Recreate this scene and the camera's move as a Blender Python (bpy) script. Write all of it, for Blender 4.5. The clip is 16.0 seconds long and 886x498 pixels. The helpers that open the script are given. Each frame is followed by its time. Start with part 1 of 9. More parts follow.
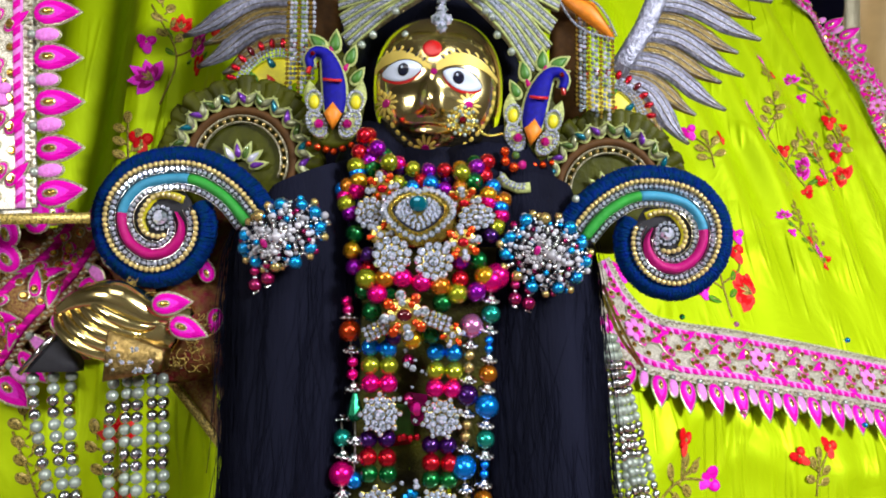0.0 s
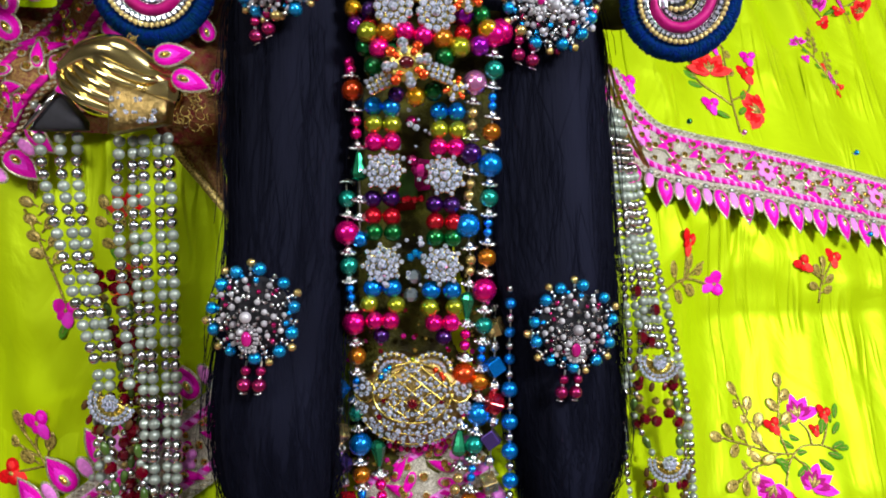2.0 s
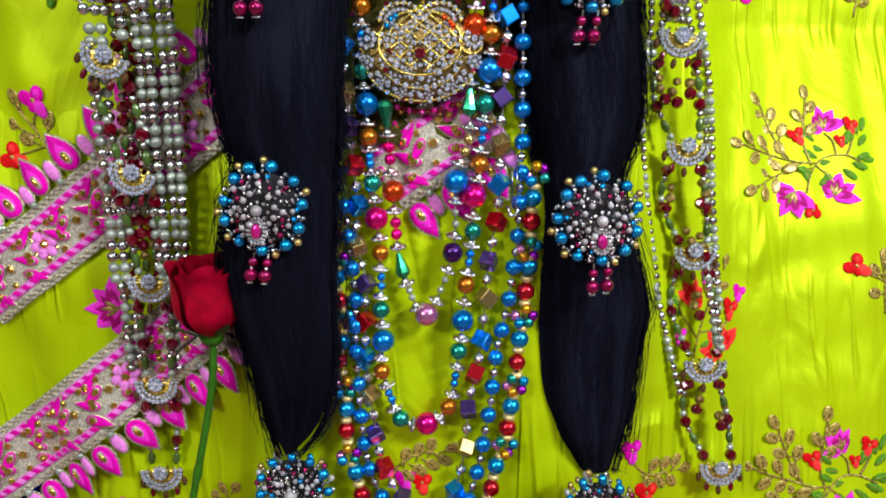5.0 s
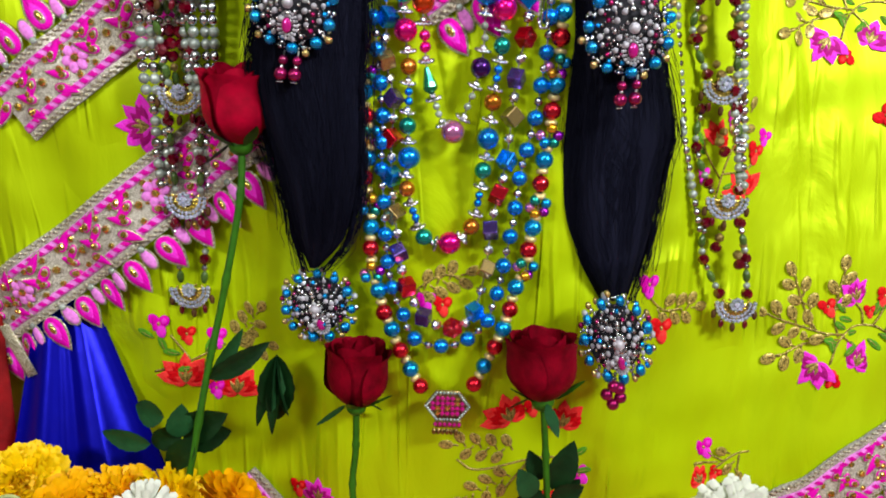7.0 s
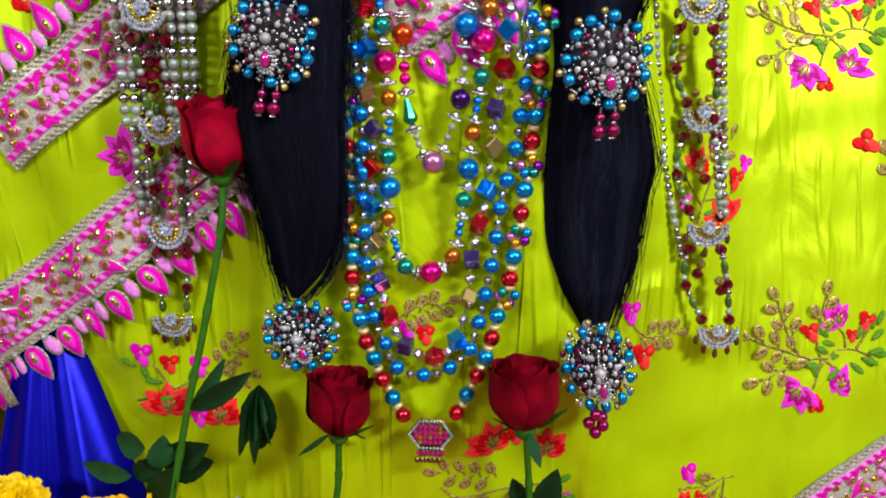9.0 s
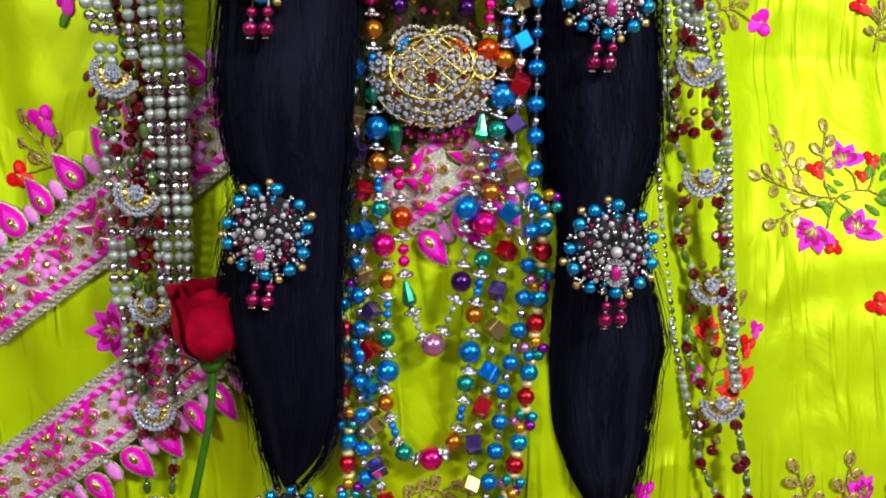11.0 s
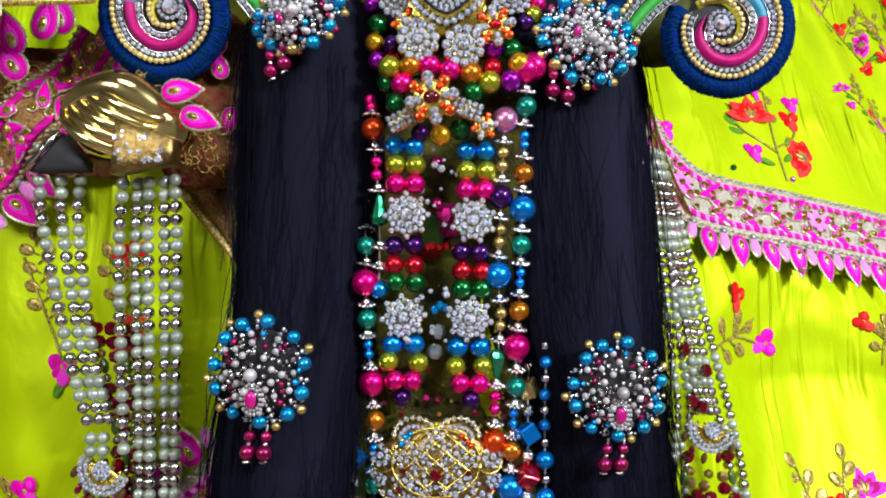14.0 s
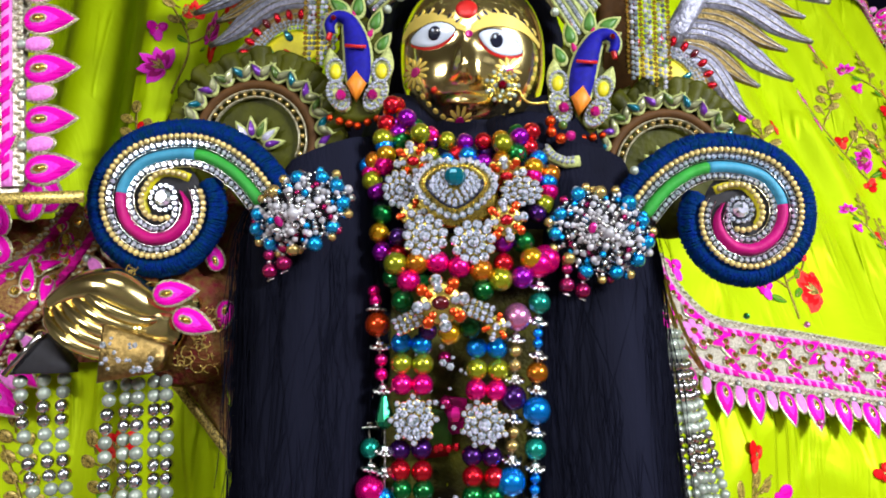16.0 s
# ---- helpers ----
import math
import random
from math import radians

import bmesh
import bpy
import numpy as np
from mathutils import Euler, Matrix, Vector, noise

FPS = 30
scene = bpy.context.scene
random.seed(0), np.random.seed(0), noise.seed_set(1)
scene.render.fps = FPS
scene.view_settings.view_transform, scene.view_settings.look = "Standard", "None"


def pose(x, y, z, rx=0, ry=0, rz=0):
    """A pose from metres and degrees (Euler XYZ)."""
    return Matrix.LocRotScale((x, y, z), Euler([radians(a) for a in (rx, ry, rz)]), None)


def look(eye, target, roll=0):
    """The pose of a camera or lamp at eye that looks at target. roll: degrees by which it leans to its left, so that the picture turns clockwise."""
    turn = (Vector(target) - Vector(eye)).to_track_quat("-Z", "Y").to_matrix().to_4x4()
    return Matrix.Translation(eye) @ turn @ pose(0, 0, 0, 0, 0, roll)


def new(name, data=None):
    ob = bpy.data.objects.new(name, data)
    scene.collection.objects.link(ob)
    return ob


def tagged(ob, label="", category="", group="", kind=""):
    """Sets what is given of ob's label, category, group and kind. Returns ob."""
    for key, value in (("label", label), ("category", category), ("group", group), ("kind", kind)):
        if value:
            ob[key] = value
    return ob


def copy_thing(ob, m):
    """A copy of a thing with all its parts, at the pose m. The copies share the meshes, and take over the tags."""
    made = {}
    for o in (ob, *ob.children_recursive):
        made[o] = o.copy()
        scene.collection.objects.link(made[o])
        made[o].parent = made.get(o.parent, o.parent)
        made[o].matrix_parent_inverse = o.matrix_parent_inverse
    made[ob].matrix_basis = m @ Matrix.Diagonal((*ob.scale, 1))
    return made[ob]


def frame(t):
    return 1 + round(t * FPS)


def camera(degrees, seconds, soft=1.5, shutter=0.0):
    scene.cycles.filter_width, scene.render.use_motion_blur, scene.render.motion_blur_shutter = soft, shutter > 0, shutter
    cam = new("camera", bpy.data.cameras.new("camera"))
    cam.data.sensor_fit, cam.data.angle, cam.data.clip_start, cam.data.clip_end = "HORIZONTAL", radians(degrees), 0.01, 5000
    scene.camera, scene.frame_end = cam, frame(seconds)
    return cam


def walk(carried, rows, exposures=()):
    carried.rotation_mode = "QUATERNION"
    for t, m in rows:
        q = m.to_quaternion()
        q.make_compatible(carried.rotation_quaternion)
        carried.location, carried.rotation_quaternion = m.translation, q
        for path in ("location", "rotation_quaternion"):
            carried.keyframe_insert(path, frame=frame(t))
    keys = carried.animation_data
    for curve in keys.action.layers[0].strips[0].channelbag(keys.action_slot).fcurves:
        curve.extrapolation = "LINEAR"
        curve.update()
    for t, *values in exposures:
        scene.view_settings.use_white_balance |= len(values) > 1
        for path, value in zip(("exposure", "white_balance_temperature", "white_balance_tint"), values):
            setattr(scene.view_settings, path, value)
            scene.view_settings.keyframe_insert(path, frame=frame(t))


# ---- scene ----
cam = camera(63.6, 16.0, soft=1.9)
PATH = [
    (0, (-0.007, -0.619, 1.003), (0.017, 1.376, 1.137), 0.5),
    (0.5, (-0.007, -0.617, 0.97), (0.017, 1.382, 1.053), 0.2),
    (1, (-0.009, -0.616, 0.938), (0.002, 1.383, 0.972), -0.3),
    (1.5, (-0.007, -0.617, 0.908), (0.009, 1.383, 0.896), -0.6),
    (2, (-0.001, -0.616, 0.868), (-0.004, 1.384, 0.81), 0.1),
    (2.5, (0.006, -0.615, 0.829), (-0.013, 1.382, 0.721), 0.0),
    (3, (0.008, -0.613, 0.792), (-0.024, 1.381, 0.648), -0.3),
    (3.5, (0.011, -0.607, 0.759), (-0.034, 1.385, 0.578), -0.2),
    (4, (0.014, -0.606, 0.725), (-0.029, 1.379, 0.483), -0.6),
    (4.2, (0.012, -0.606, 0.716), (-0.028, 1.375, 0.449), -0.6),
    (6.3, (-0.009, -0.623, 0.609), (-0.078, 1.328, 0.174), 1.0),
    (6.5, (-0.009, -0.628, 0.598), (-0.086, 1.322, 0.162), 1.2),
    (7, (-0.007, -0.635, 0.58), (-0.08, 1.295, 0.061), 1.2),
    (7.5, (-0.002, -0.645, 0.57), (-0.048, 1.263, -0.028), 1.4),
    (8, (0.002, -0.655, 0.563), (-0.044, 1.239, -0.079), 1.4),
    (8.5, (0.005, -0.647, 0.579), (-0.04, 1.272, 0.016), 1.1),
    (9, (0.005, -0.631, 0.597), (-0.057, 1.306, 0.104), 1.0),
    (9.2, (0.003, -0.626, 0.603), (-0.062, 1.319, 0.144), 1.0),
    (11.3, (0.003, -0.585, 0.685), (-0.065, 1.402, 0.468), 0.7),
    (11.5, (0.003, -0.58, 0.692), (-0.054, 1.411, 0.519), 0.5),
    (12, (0.009, -0.575, 0.717), (-0.041, 1.422, 0.611), 0.3),
    (12.5, (0.006, -0.571, 0.743), (-0.042, 1.427, 0.689), 0.1),
    (13, (0.0, -0.572, 0.78), (-0.064, 1.427, 0.79), 0.2),
    (13.5, (-0.001, -0.569, 0.816), (-0.081, 1.429, 0.872), 0.4),
    (14, (-0.004, -0.565, 0.86), (-0.073, 1.431, 0.972), 0.3),
    (14.5, (-0.008, -0.564, 0.892), (-0.067, 1.429, 1.052), 0.3),
    (15, (-0.013, -0.56, 0.918), (-0.06, 1.433, 1.078), 0.3),
    (15.5, (-0.016, -0.552, 0.945), (-0.057, 1.439, 1.132), 0.1),
    (16, (-0.018, -0.546, 0.975), (-0.058, 1.442, 1.188), -0.1),
]
walk(cam, [(t, look(eye, target, roll)) for t, eye, target, roll in PATH],
     [(0, -0.06), (1.5, -0.05), (3, -0.1), (4.2, -0.08), (6.3, 0.13), (9.2, 0.13), (11.3, 0.0), (12.5, 0.0), (14, 0.13), (15, 0.17), (16, 0.13)])

# ---- light: two side lamps and an overhead one, all added out of view ----
scene.view_settings.exposure = 0.0


def area_lamp(name, eye, target, size, watts, colour, spread=180):
    data = bpy.data.lights.new(name, "AREA")
    data.shape, data.size, data.size_y, data.energy, data.color = "RECTANGLE", size[0], size[1], watts, colour
    data.spread = radians(spread)
    ob = new(name, data)
    ob.matrix_world = look(eye, target)
    return ob


area_lamp("shrine_light", (-1.1, -1.7, 1.45), (-0.2, 0, 0.5), (0.6, 0.25), 19.5, (1.0, 0.97, 0.93))
area_lamp("shrine_light", (1.4, -1.4, 1.75), (0.3, 0.1, 1.02), (0.6, 0.25), 18, (0.97, 0.98, 1.0), 95)
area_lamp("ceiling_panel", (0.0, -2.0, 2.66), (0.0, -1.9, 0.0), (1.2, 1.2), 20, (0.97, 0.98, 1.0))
world = bpy.data.worlds.new("hall_air")
world.use_nodes = True
world.node_tree.nodes["Background"].inputs[0].default_value = (0.9, 0.95, 1.0, 1)
world.node_tree.nodes["Background"].inputs[1].default_value = 0.25
scene.world = world


# ---- materials ----
def material(name, colour, rough=0.5, metal=0.0, coat=0.0, vary=0.0, scale=60.0, bump=0.0, bump_scale=400.0,
             sheen=0.0, stretch=(1, 1, 1), spec=0.5, random_hue=0.0, per_piece=0.0, trans=0.0, colour2=None, aniso=0.0):
    m = bpy.data.materials.new(name)
    m.use_nodes = True
    nt = m.node_tree
    b = nt.nodes["Principled BSDF"]
    b.inputs["Base Color"].default_value = (*colour, 1)
    b.inputs["Roughness"].default_value = rough
    b.inputs["Metallic"].default_value = metal
    b.inputs["Coat Weight"].default_value = coat
    b.inputs["Coat Roughness"].default_value = 0.06
    b.inputs["Sheen Weight"].default_value = sheen
    b.inputs["Specular IOR Level"].default_value = spec
    b.inputs["Transmission Weight"].default_value = trans
    b.inputs["Anisotropic"].default_value = aniso
    tc = nt.nodes.new("ShaderNodeTexCoord")
    mp = nt.nodes.new("ShaderNodeMapping")
    mp.inputs["Scale"].default_value = stretch
    nt.links.new(tc.outputs["Object"], mp.inputs["Vector"])
    last = None
    if vary or colour2:
        no = nt.nodes.new("ShaderNodeTexNoise")
        no.inputs["Scale"].default_value = scale
        no.inputs["Detail"].default_value = 4
        nt.links.new(mp.outputs[0], no.inputs["Vector"])
        ramp = nt.nodes.new("ShaderNodeValToRGB")
        ramp.color_ramp.elements[0].position, ramp.color_ramp.elements[1].position = 0.3, 0.7
        dark = colour2 if colour2 else tuple(c * (1 - vary) for c in colour)
        ramp.color_ramp.elements[0].color = (*dark, 1)
        ramp.color_ramp.elements[1].color = (*(min(1, c * (1 + vary * 0.4)) for c in colour), 1)
        nt.links.new(no.outputs["Fac"], ramp.inputs[0])
        last = ramp.outputs[0]
    if per_piece or random_hue:
        hsv = nt.nodes.new("ShaderNodeHueSaturation")
        hsv.inputs["Color"].default_value = (*colour, 1)
        if last:
            nt.links.new(last, hsv.inputs["Color"])
        info = nt.nodes.new("ShaderNodeObjectInfo")
        geo = nt.nodes.new("ShaderNodeNewGeometry")
        add = nt.nodes.new("ShaderNodeMath")
        add.operation = "ADD"
        nt.links.new(info.outputs["Random"], add.inputs[0])
        nt.links.new(geo.outputs["Random Per Island"], add.inputs[1])
        half = nt.nodes.new("ShaderNodeMath")
        half.operation = "FRACT"
        nt.links.new(add.outputs[0], half.inputs[0])
        for socket, span in (("Value", per_piece), ("Hue", random_hue)):
            mr = nt.nodes.new("ShaderNodeMapRange")
            centre = 1.0 if socket == "Value" else 0.5
            mr.inputs["To Min"].default_value, mr.inputs["To Max"].default_value = centre - span, centre + span * 0.6
            nt.links.new(half.outputs[0], mr.inputs["Value"])
            nt.links.new(mr.outputs[0], hsv.inputs[socket])
        last = hsv.outputs[0]
    if last:
        nt.links.new(last, b.inputs["Base Color"])
    if bump:
        n2 = nt.nodes.new("ShaderNodeTexNoise")
        n2.inputs["Scale"].default_value = bump_scale
        n2.inputs["Detail"].default_value = 3
        nt.links.new(mp.outputs[0], n2.inputs["Vector"])
        bp = nt.nodes.new("ShaderNodeBump")
        bp.inputs["Strength"].default_value = bump
        bp.inputs["Distance"].default_value = 0.002
        nt.links.new(n2.outputs["Fac"], bp.inputs["Height"])
        nt.links.new(bp.outputs[0], b.inputs["Normal"])
    return m


def bead_paint(name, colour):
    """Lacquered imitation-pearl bead: pearly colour under a clear coat."""
    return material(name, colour, rough=0.24, metal=0.8, coat=0.5, vary=0.12, scale=90, per_piece=0.14)


BLUE = bead_paint("blue_bead", (0.0, 0.27, 0.95))
TURQ = bead_paint("turquoise_bead", (0.002, 0.34, 0.78))
TEAL = bead_paint("teal_bead", (0.01, 0.36, 0.28))
GREEN = bead_paint("green_bead", (0.0, 0.16, 0.03))
LIME = bead_paint("lime_bead", (0.42, 0.46, 0.02))
PINK = bead_paint("pink_bead", (0.95, 0.0, 0.26))
RED = bead_paint("red_bead", (0.6, 0.005, 0.02))
VERMILION = bead_paint("vermilion_bead", (0.8, 0.07, 0.005))
ORANGE = bead_paint("orange_bead", (0.62, 0.2, 0.01))
GOLDEN = bead_paint("golden_bead", (0.8, 0.4, 0.01))
PURPLE = bead_paint("purple_bead", (0.3, 0.0, 0.42))
VIOLET = bead_paint("violet_bead", (0.05, 0.005, 0.13))
LILAC = bead_paint("lilac_bead", (0.72, 0.25, 0.55))
WINE = bead_paint("wine_bead", (0.33, 0.005, 0.1))
PEARLGOLD = bead_paint("gold_pearl", (0.55, 0.4, 0.14))
PEARL = material("white_pearl", (0.37, 0.43, 0.38), rough=0.22, metal=0.4, coat=0.4, vary=0.1, scale=120, per_piece=0.25)
LILACPEARL = material("lilac_white_pearl", (0.47, 0.46, 0.5), rough=0.3, metal=0.2, coat=0.4, vary=0.1, scale=120, per_piece=0.3)
WHITEPEARL = material("bright_white_pearl", (0.5, 0.5, 0.56), rough=0.22, metal=0.3, coat=0.4, per_piece=0.35)
CREAM = material("cream_pearl", (0.72, 0.58, 0.24), rough=0.25, metal=0.5, coat=0.4, per_piece=0.15)
SLATE = material("slate_felt", (0.012, 0.012, 0.018), rough=0.8, vary=0.3, scale=200)
MERCURY = material("silver_bead", (0.62, 0.62, 0.63), rough=0.13, metal=1.0, per_piece=0.2)
SILVER = material("silver_filigree", (0.86, 0.86, 0.88), rough=0.2, metal=1.0, vary=0.5, scale=500)
DARKSILVER = material("oxidised_silver", (0.35, 0.33, 0.3), rough=0.35, metal=1.0, vary=0.5, scale=400, bump=0.5, bump_scale=900)
GOLD = material("polished_gold", (1.0, 0.8, 0.36), rough=0.16, metal=1.0, vary=0.12, scale=40, bump=0.05, bump_scale=60)
GOLDWIRE = material("gold_setting", (0.84, 0.66, 0.15), rough=0.25, metal=1.0, vary=0.4, scale=300, bump=0.3, bump_scale=500)
BRASS = material("old_brass", (0.36, 0.25, 0.09), rough=0.35, metal=1.0, vary=0.5, scale=200, bump=0.4, bump_scale=500)
# clear crystal: strong light and dark per facet in the colour stands for glints
CRYSTAL = material("foil_backed_crystal", (0.7, 0.76, 0.94), rough=0.06, metal=0.55, coat=0.7, per_piece=0.8, random_hue=0.08)
TEALGEM = material("teal_gem", (0.0, 0.16, 0.23), rough=0.05, metal=0.5, coat=1.0)
PALEGEM = material("pale_lime_stone", (0.34, 0.36, 0.2), rough=0.12, metal=0.3, coat=0.6, per_piece=0.4)
REDGEM = material("garnet_stone", (0.12, 0.0, 0.008), rough=0.07, metal=0.2, coat=0.8, per_piece=0.3)
GREENGEM = material("green_stone", (0.06, 0.12, 0.02), rough=0.1, metal=0.1, coat=0.7, per_piece=0.3)
PURPLEGEM = material("purple_stone", (0.15, 0.03, 0.35), rough=0.07, metal=0.3, coat=0.8)
PINKGEM = material("pink_stone", (0.6, 0.01, 0.25), rough=0.08, metal=0.4, coat=0.8, per_piece=0.3)
GOLDGEM = material("golden_stone", (0.85, 0.58, 0.12), rough=0.1, metal=0.9, per_piece=0.3)
SATIN = material("yellow_satin", (0.477, 0.655, 0.0012), rough=0.48, metal=0.3, vary=0.1, scale=7, bump=0.22, bump_scale=34, stretch=(1.3, 1, 0.5), spec=0.4)
SATIN.node_tree.nodes["Principled BSDF"].inputs["Specular Tint"].default_value = (1.0, 1.0, 0.35, 1)


def crease(mat, scale, depth):
    """Adds broad soft creases to a cloth."""
    nt = mat.node_tree
    bump = [n for n in nt.nodes if n.bl_idname == "ShaderNodeBump"][0]
    mapping = [n for n in nt.nodes if n.bl_idname == "ShaderNodeMapping"][0]
    n = nt.nodes.new("ShaderNodeTexNoise")
    n.inputs["Scale"].default_value, n.inputs["Detail"].default_value, n.inputs["Distortion"].default_value = scale, 5, 1.6
    nt.links.new(mapping.outputs[0], n.inputs["Vector"])
    second = nt.nodes.new("ShaderNodeBump")
    second.inputs["Strength"].default_value, second.inputs["Distance"].default_value = 0.55, depth
    nt.links.new(n.outputs["Fac"], second.inputs["Height"])
    nt.links.new(second.outputs[0], bump.inputs["Normal"])


crease(SATIN, 9.0, 0.0075)


def fold_lines(mat, stretch, width, depth, seed):
    """Adds thin pressed creases that run along one direction and fade in and out."""
    nt = mat.node_tree
    last = [n for n in nt.nodes if n.bl_idname == "ShaderNodeBump" and not n.inputs["Normal"].is_linked][0]
    tc = [n for n in nt.nodes if n.bl_idname == "ShaderNodeTexCoord"][0]
    mp = nt.nodes.new("ShaderNodeMapping")
    mp.inputs["Scale"].default_value, mp.inputs["Location"].default_value = stretch, (seed, seed * 2, seed * 3)
    nt.links.new(tc.outputs["Object"], mp.inputs["Vector"])
    line, mask = nt.nodes.new("ShaderNodeTexNoise"), nt.nodes.new("ShaderNodeTexNoise")
    line.inputs["Scale"].default_value, line.inputs["Detail"].default_value, line.inputs["Distortion"].default_value = 1.0, 1.5, 0.4
    mask.inputs["Scale"].default_value = 7.0
    nt.links.new(mp.outputs[0], line.inputs["Vector"])
    nt.links.new(tc.outputs["Object"], mask.inputs["Vector"])
    sub, ab, mul = (nt.nodes.new("ShaderNodeMath") for k in range(3))
    sub.operation, ab.operation, mul.operation = "SUBTRACT", "ABSOLUTE", "MULTIPLY"
    sub.inputs[1].default_value = 0.5
    nt.links.new(line.outputs["Fac"], sub.inputs[0])
    nt.links.new(sub.outputs[0], ab.inputs[0])
    ridge, fade = nt.nodes.new("ShaderNodeMapRange"), nt.nodes.new("ShaderNodeMapRange")
    ridge.interpolation_type = "SMOOTHSTEP"
    ridge.inputs["From Min"].default_value, ridge.inputs["From Max"].default_value = 0.0, width
    ridge.inputs["To Min"].default_value, ridge.inputs["To Max"].default_value = 1.0, 0.0
    fade.inputs["From Min"].default_value, fade.inputs["From Max"].default_value = 0.46, 0.62
    nt.links.new(ab.outputs[0], ridge.inputs["Value"])
    nt.links.new(mask.outputs["Fac"], fade.inputs["Value"])
    nt.links.new(ridge.outputs[0], mul.inputs[0])
    nt.links.new(fade.outputs[0], mul.inputs[1])
    bp = nt.nodes.new("ShaderNodeBump")
    bp.inputs["Strength"].default_value, bp.inputs["Distance"].default_value = 0.8, depth
    nt.links.new(mul.outputs[0], bp.inputs["Height"])
    nt.links.new(bp.outputs[0], last.inputs["Normal"])


fold_lines(SATIN, (11.0, 3.0, 2.2), 0.05, 0.0035, 1.0)
fold_lines(SATIN, (6.0, 3.0, 4.5), 0.09, 0.0025, 5.0)
fold_lines(SATIN, (34.0, 3.0, 3.0), 0.06, 0.0029, 9.0)


def glitter(name, dark, light, scale, rough=0.3, metal=0.6):
    """Metallic thread and sequin dust: every grain has its own brightness and tilt."""
    m = bpy.data.materials.new(name)
    m.use_nodes = True
    nt = m.node_tree
    b = nt.nodes["Principled BSDF"]
    b.inputs["Roughness"].default_value, b.inputs["Metallic"].default_value = rough, metal
    tc, vo, ramp, bp = (nt.nodes.new(k) for k in ("ShaderNodeTexCoord", "ShaderNodeTexVoronoi", "ShaderNodeValToRGB", "ShaderNodeBump"))
    vo.inputs["Scale"].default_value = scale
    nt.links.new(tc.outputs["Object"], vo.inputs["Vector"])
    ramp.color_ramp.elements[0].position, ramp.color_ramp.elements[1].position = 0.2, 0.9
    ramp.color_ramp.elements[0].color, ramp.color_ramp.elements[1].color = (*dark, 1), (*light, 1)
    nt.links.new(vo.outputs["Color"], ramp.inputs[0])
    nt.links.new(ramp.outputs[0], b.inputs["Base Color"])
    bp.inputs["Strength"].default_value, bp.inputs["Distance"].default_value = 0.9, 0.0012
    nt.links.new(vo.outputs["Color"], bp.inputs["Height"])
    nt.links.new(bp.outputs[0], b.inputs["Normal"])
    return m


MAROONNET = material("maroon_net", (0.11, 0.004, 0.012), rough=0.6, spec=0.15, scale=150, bump=1.0, bump_scale=330, colour2=(0.11, 0.065, 0.012))
GLITTER = glitter("champagne_brocade", (0.31, 0.28, 0.21), (0.9, 0.87, 0.76), 1300, 0.33, 0.25)
GOTA = glitter("champagne_braid", (0.2, 0.17, 0.08), (0.82, 0.77, 0.58), 1300, 0.32, 0.4)
LIMEBRAID = material("lime_braid", (0.46, 0.52, 0.18), rough=0.45, vary=0.4, scale=400, bump=0.7, bump_scale=700)
OLDGOLDNET = material("old_gold_net", (0.3, 0.2, 0.05), rough=0.45, metal=0.3, vary=0.7, scale=420, bump=0.9, bump_scale=700, colour2=(0.16, 0.02, 0.02))
GOLDTHREAD = glitter("gold_thread", (0.085, 0.062, 0.006), (0.74, 0.55, 0.13), 1100, 0.36, 0.35)
DEEPPINK = material("deep_magenta_thread", (0.42, 0.0, 0.2), rough=0.6, spec=0.2, vary=0.3, scale=300, bump=0.7, bump_scale=500)
HOTPINK = material("hot_pink_thread", (0.82, 0.01, 0.58), rough=0.6, spec=0.2, vary=0.25, scale=300, bump=0.7, bump_scale=500, colour2=(0.82, 0.05, 0.68))
MAGENTA = material("magenta_thread", (0.76, 0.0, 0.44), rough=0.6, spec=0.12, vary=0.25, scale=300, bump=0.7, bump_scale=500, stretch=(1, 1, 0.15))
ROSE = material("rose_thread", (0.88, 0.26, 0.82), rough=0.6, spec=0.2, vary=0.3, scale=300, bump=0.6, bump_scale=500)
CORAL = material("coral_thread", (0.82, 0.018, 0.018), rough=0.6, spec=0.12, vary=0.3, scale=300, bump=0.6, bump_scale=500, colour2=(0.86, 0.06, 0.05))
SCARLET = material("scarlet_thread", (0.68, 0.002, 0.006), rough=0.6, spec=0.12, vary=0.3, scale=300, bump=0.6, bump_scale=500)
LEAFTHREAD = material("green_thread", (0.09, 0.3, 0.012), rough=0.6, spec=0.15, vary=0.45, scale=300, bump=0.6, bump_scale=500)
# black hair; its bluish sheen is painted as lighter streaks in the colour
HAIR = material("black_hair", (0.0085, 0.0096, 0.022), rough=0.75, scale=16, spec=0.05, stretch=(1, 1, 0.12), colour2=(0.0022, 0.0026, 0.0066), bump=0.5, bump_scale=420)
NAVYFRINGE = material("navy_fringe", (0.0001, 0.012, 0.15), rough=0.75, vary=0.6, scale=220, bump=0.8, bump_scale=600, spec=0.06, colour2=(0.0, 0.03, 0.07))
SKYSILK = material("sky_silk", (0.05, 0.28, 0.45), rough=0.5, spec=0.25, vary=0.2, scale=120, bump=0.3)
GREENSILK = material("green_silk", (0.03, 0.3, 0.04), rough=0.5, spec=0.25, vary=0.2, scale=120, bump=0.3)
PINKSILK = material("magenta_silk", (0.42, 0.0, 0.15), rough=0.5, spec=0.25, vary=0.2, scale=120, bump=0.3)
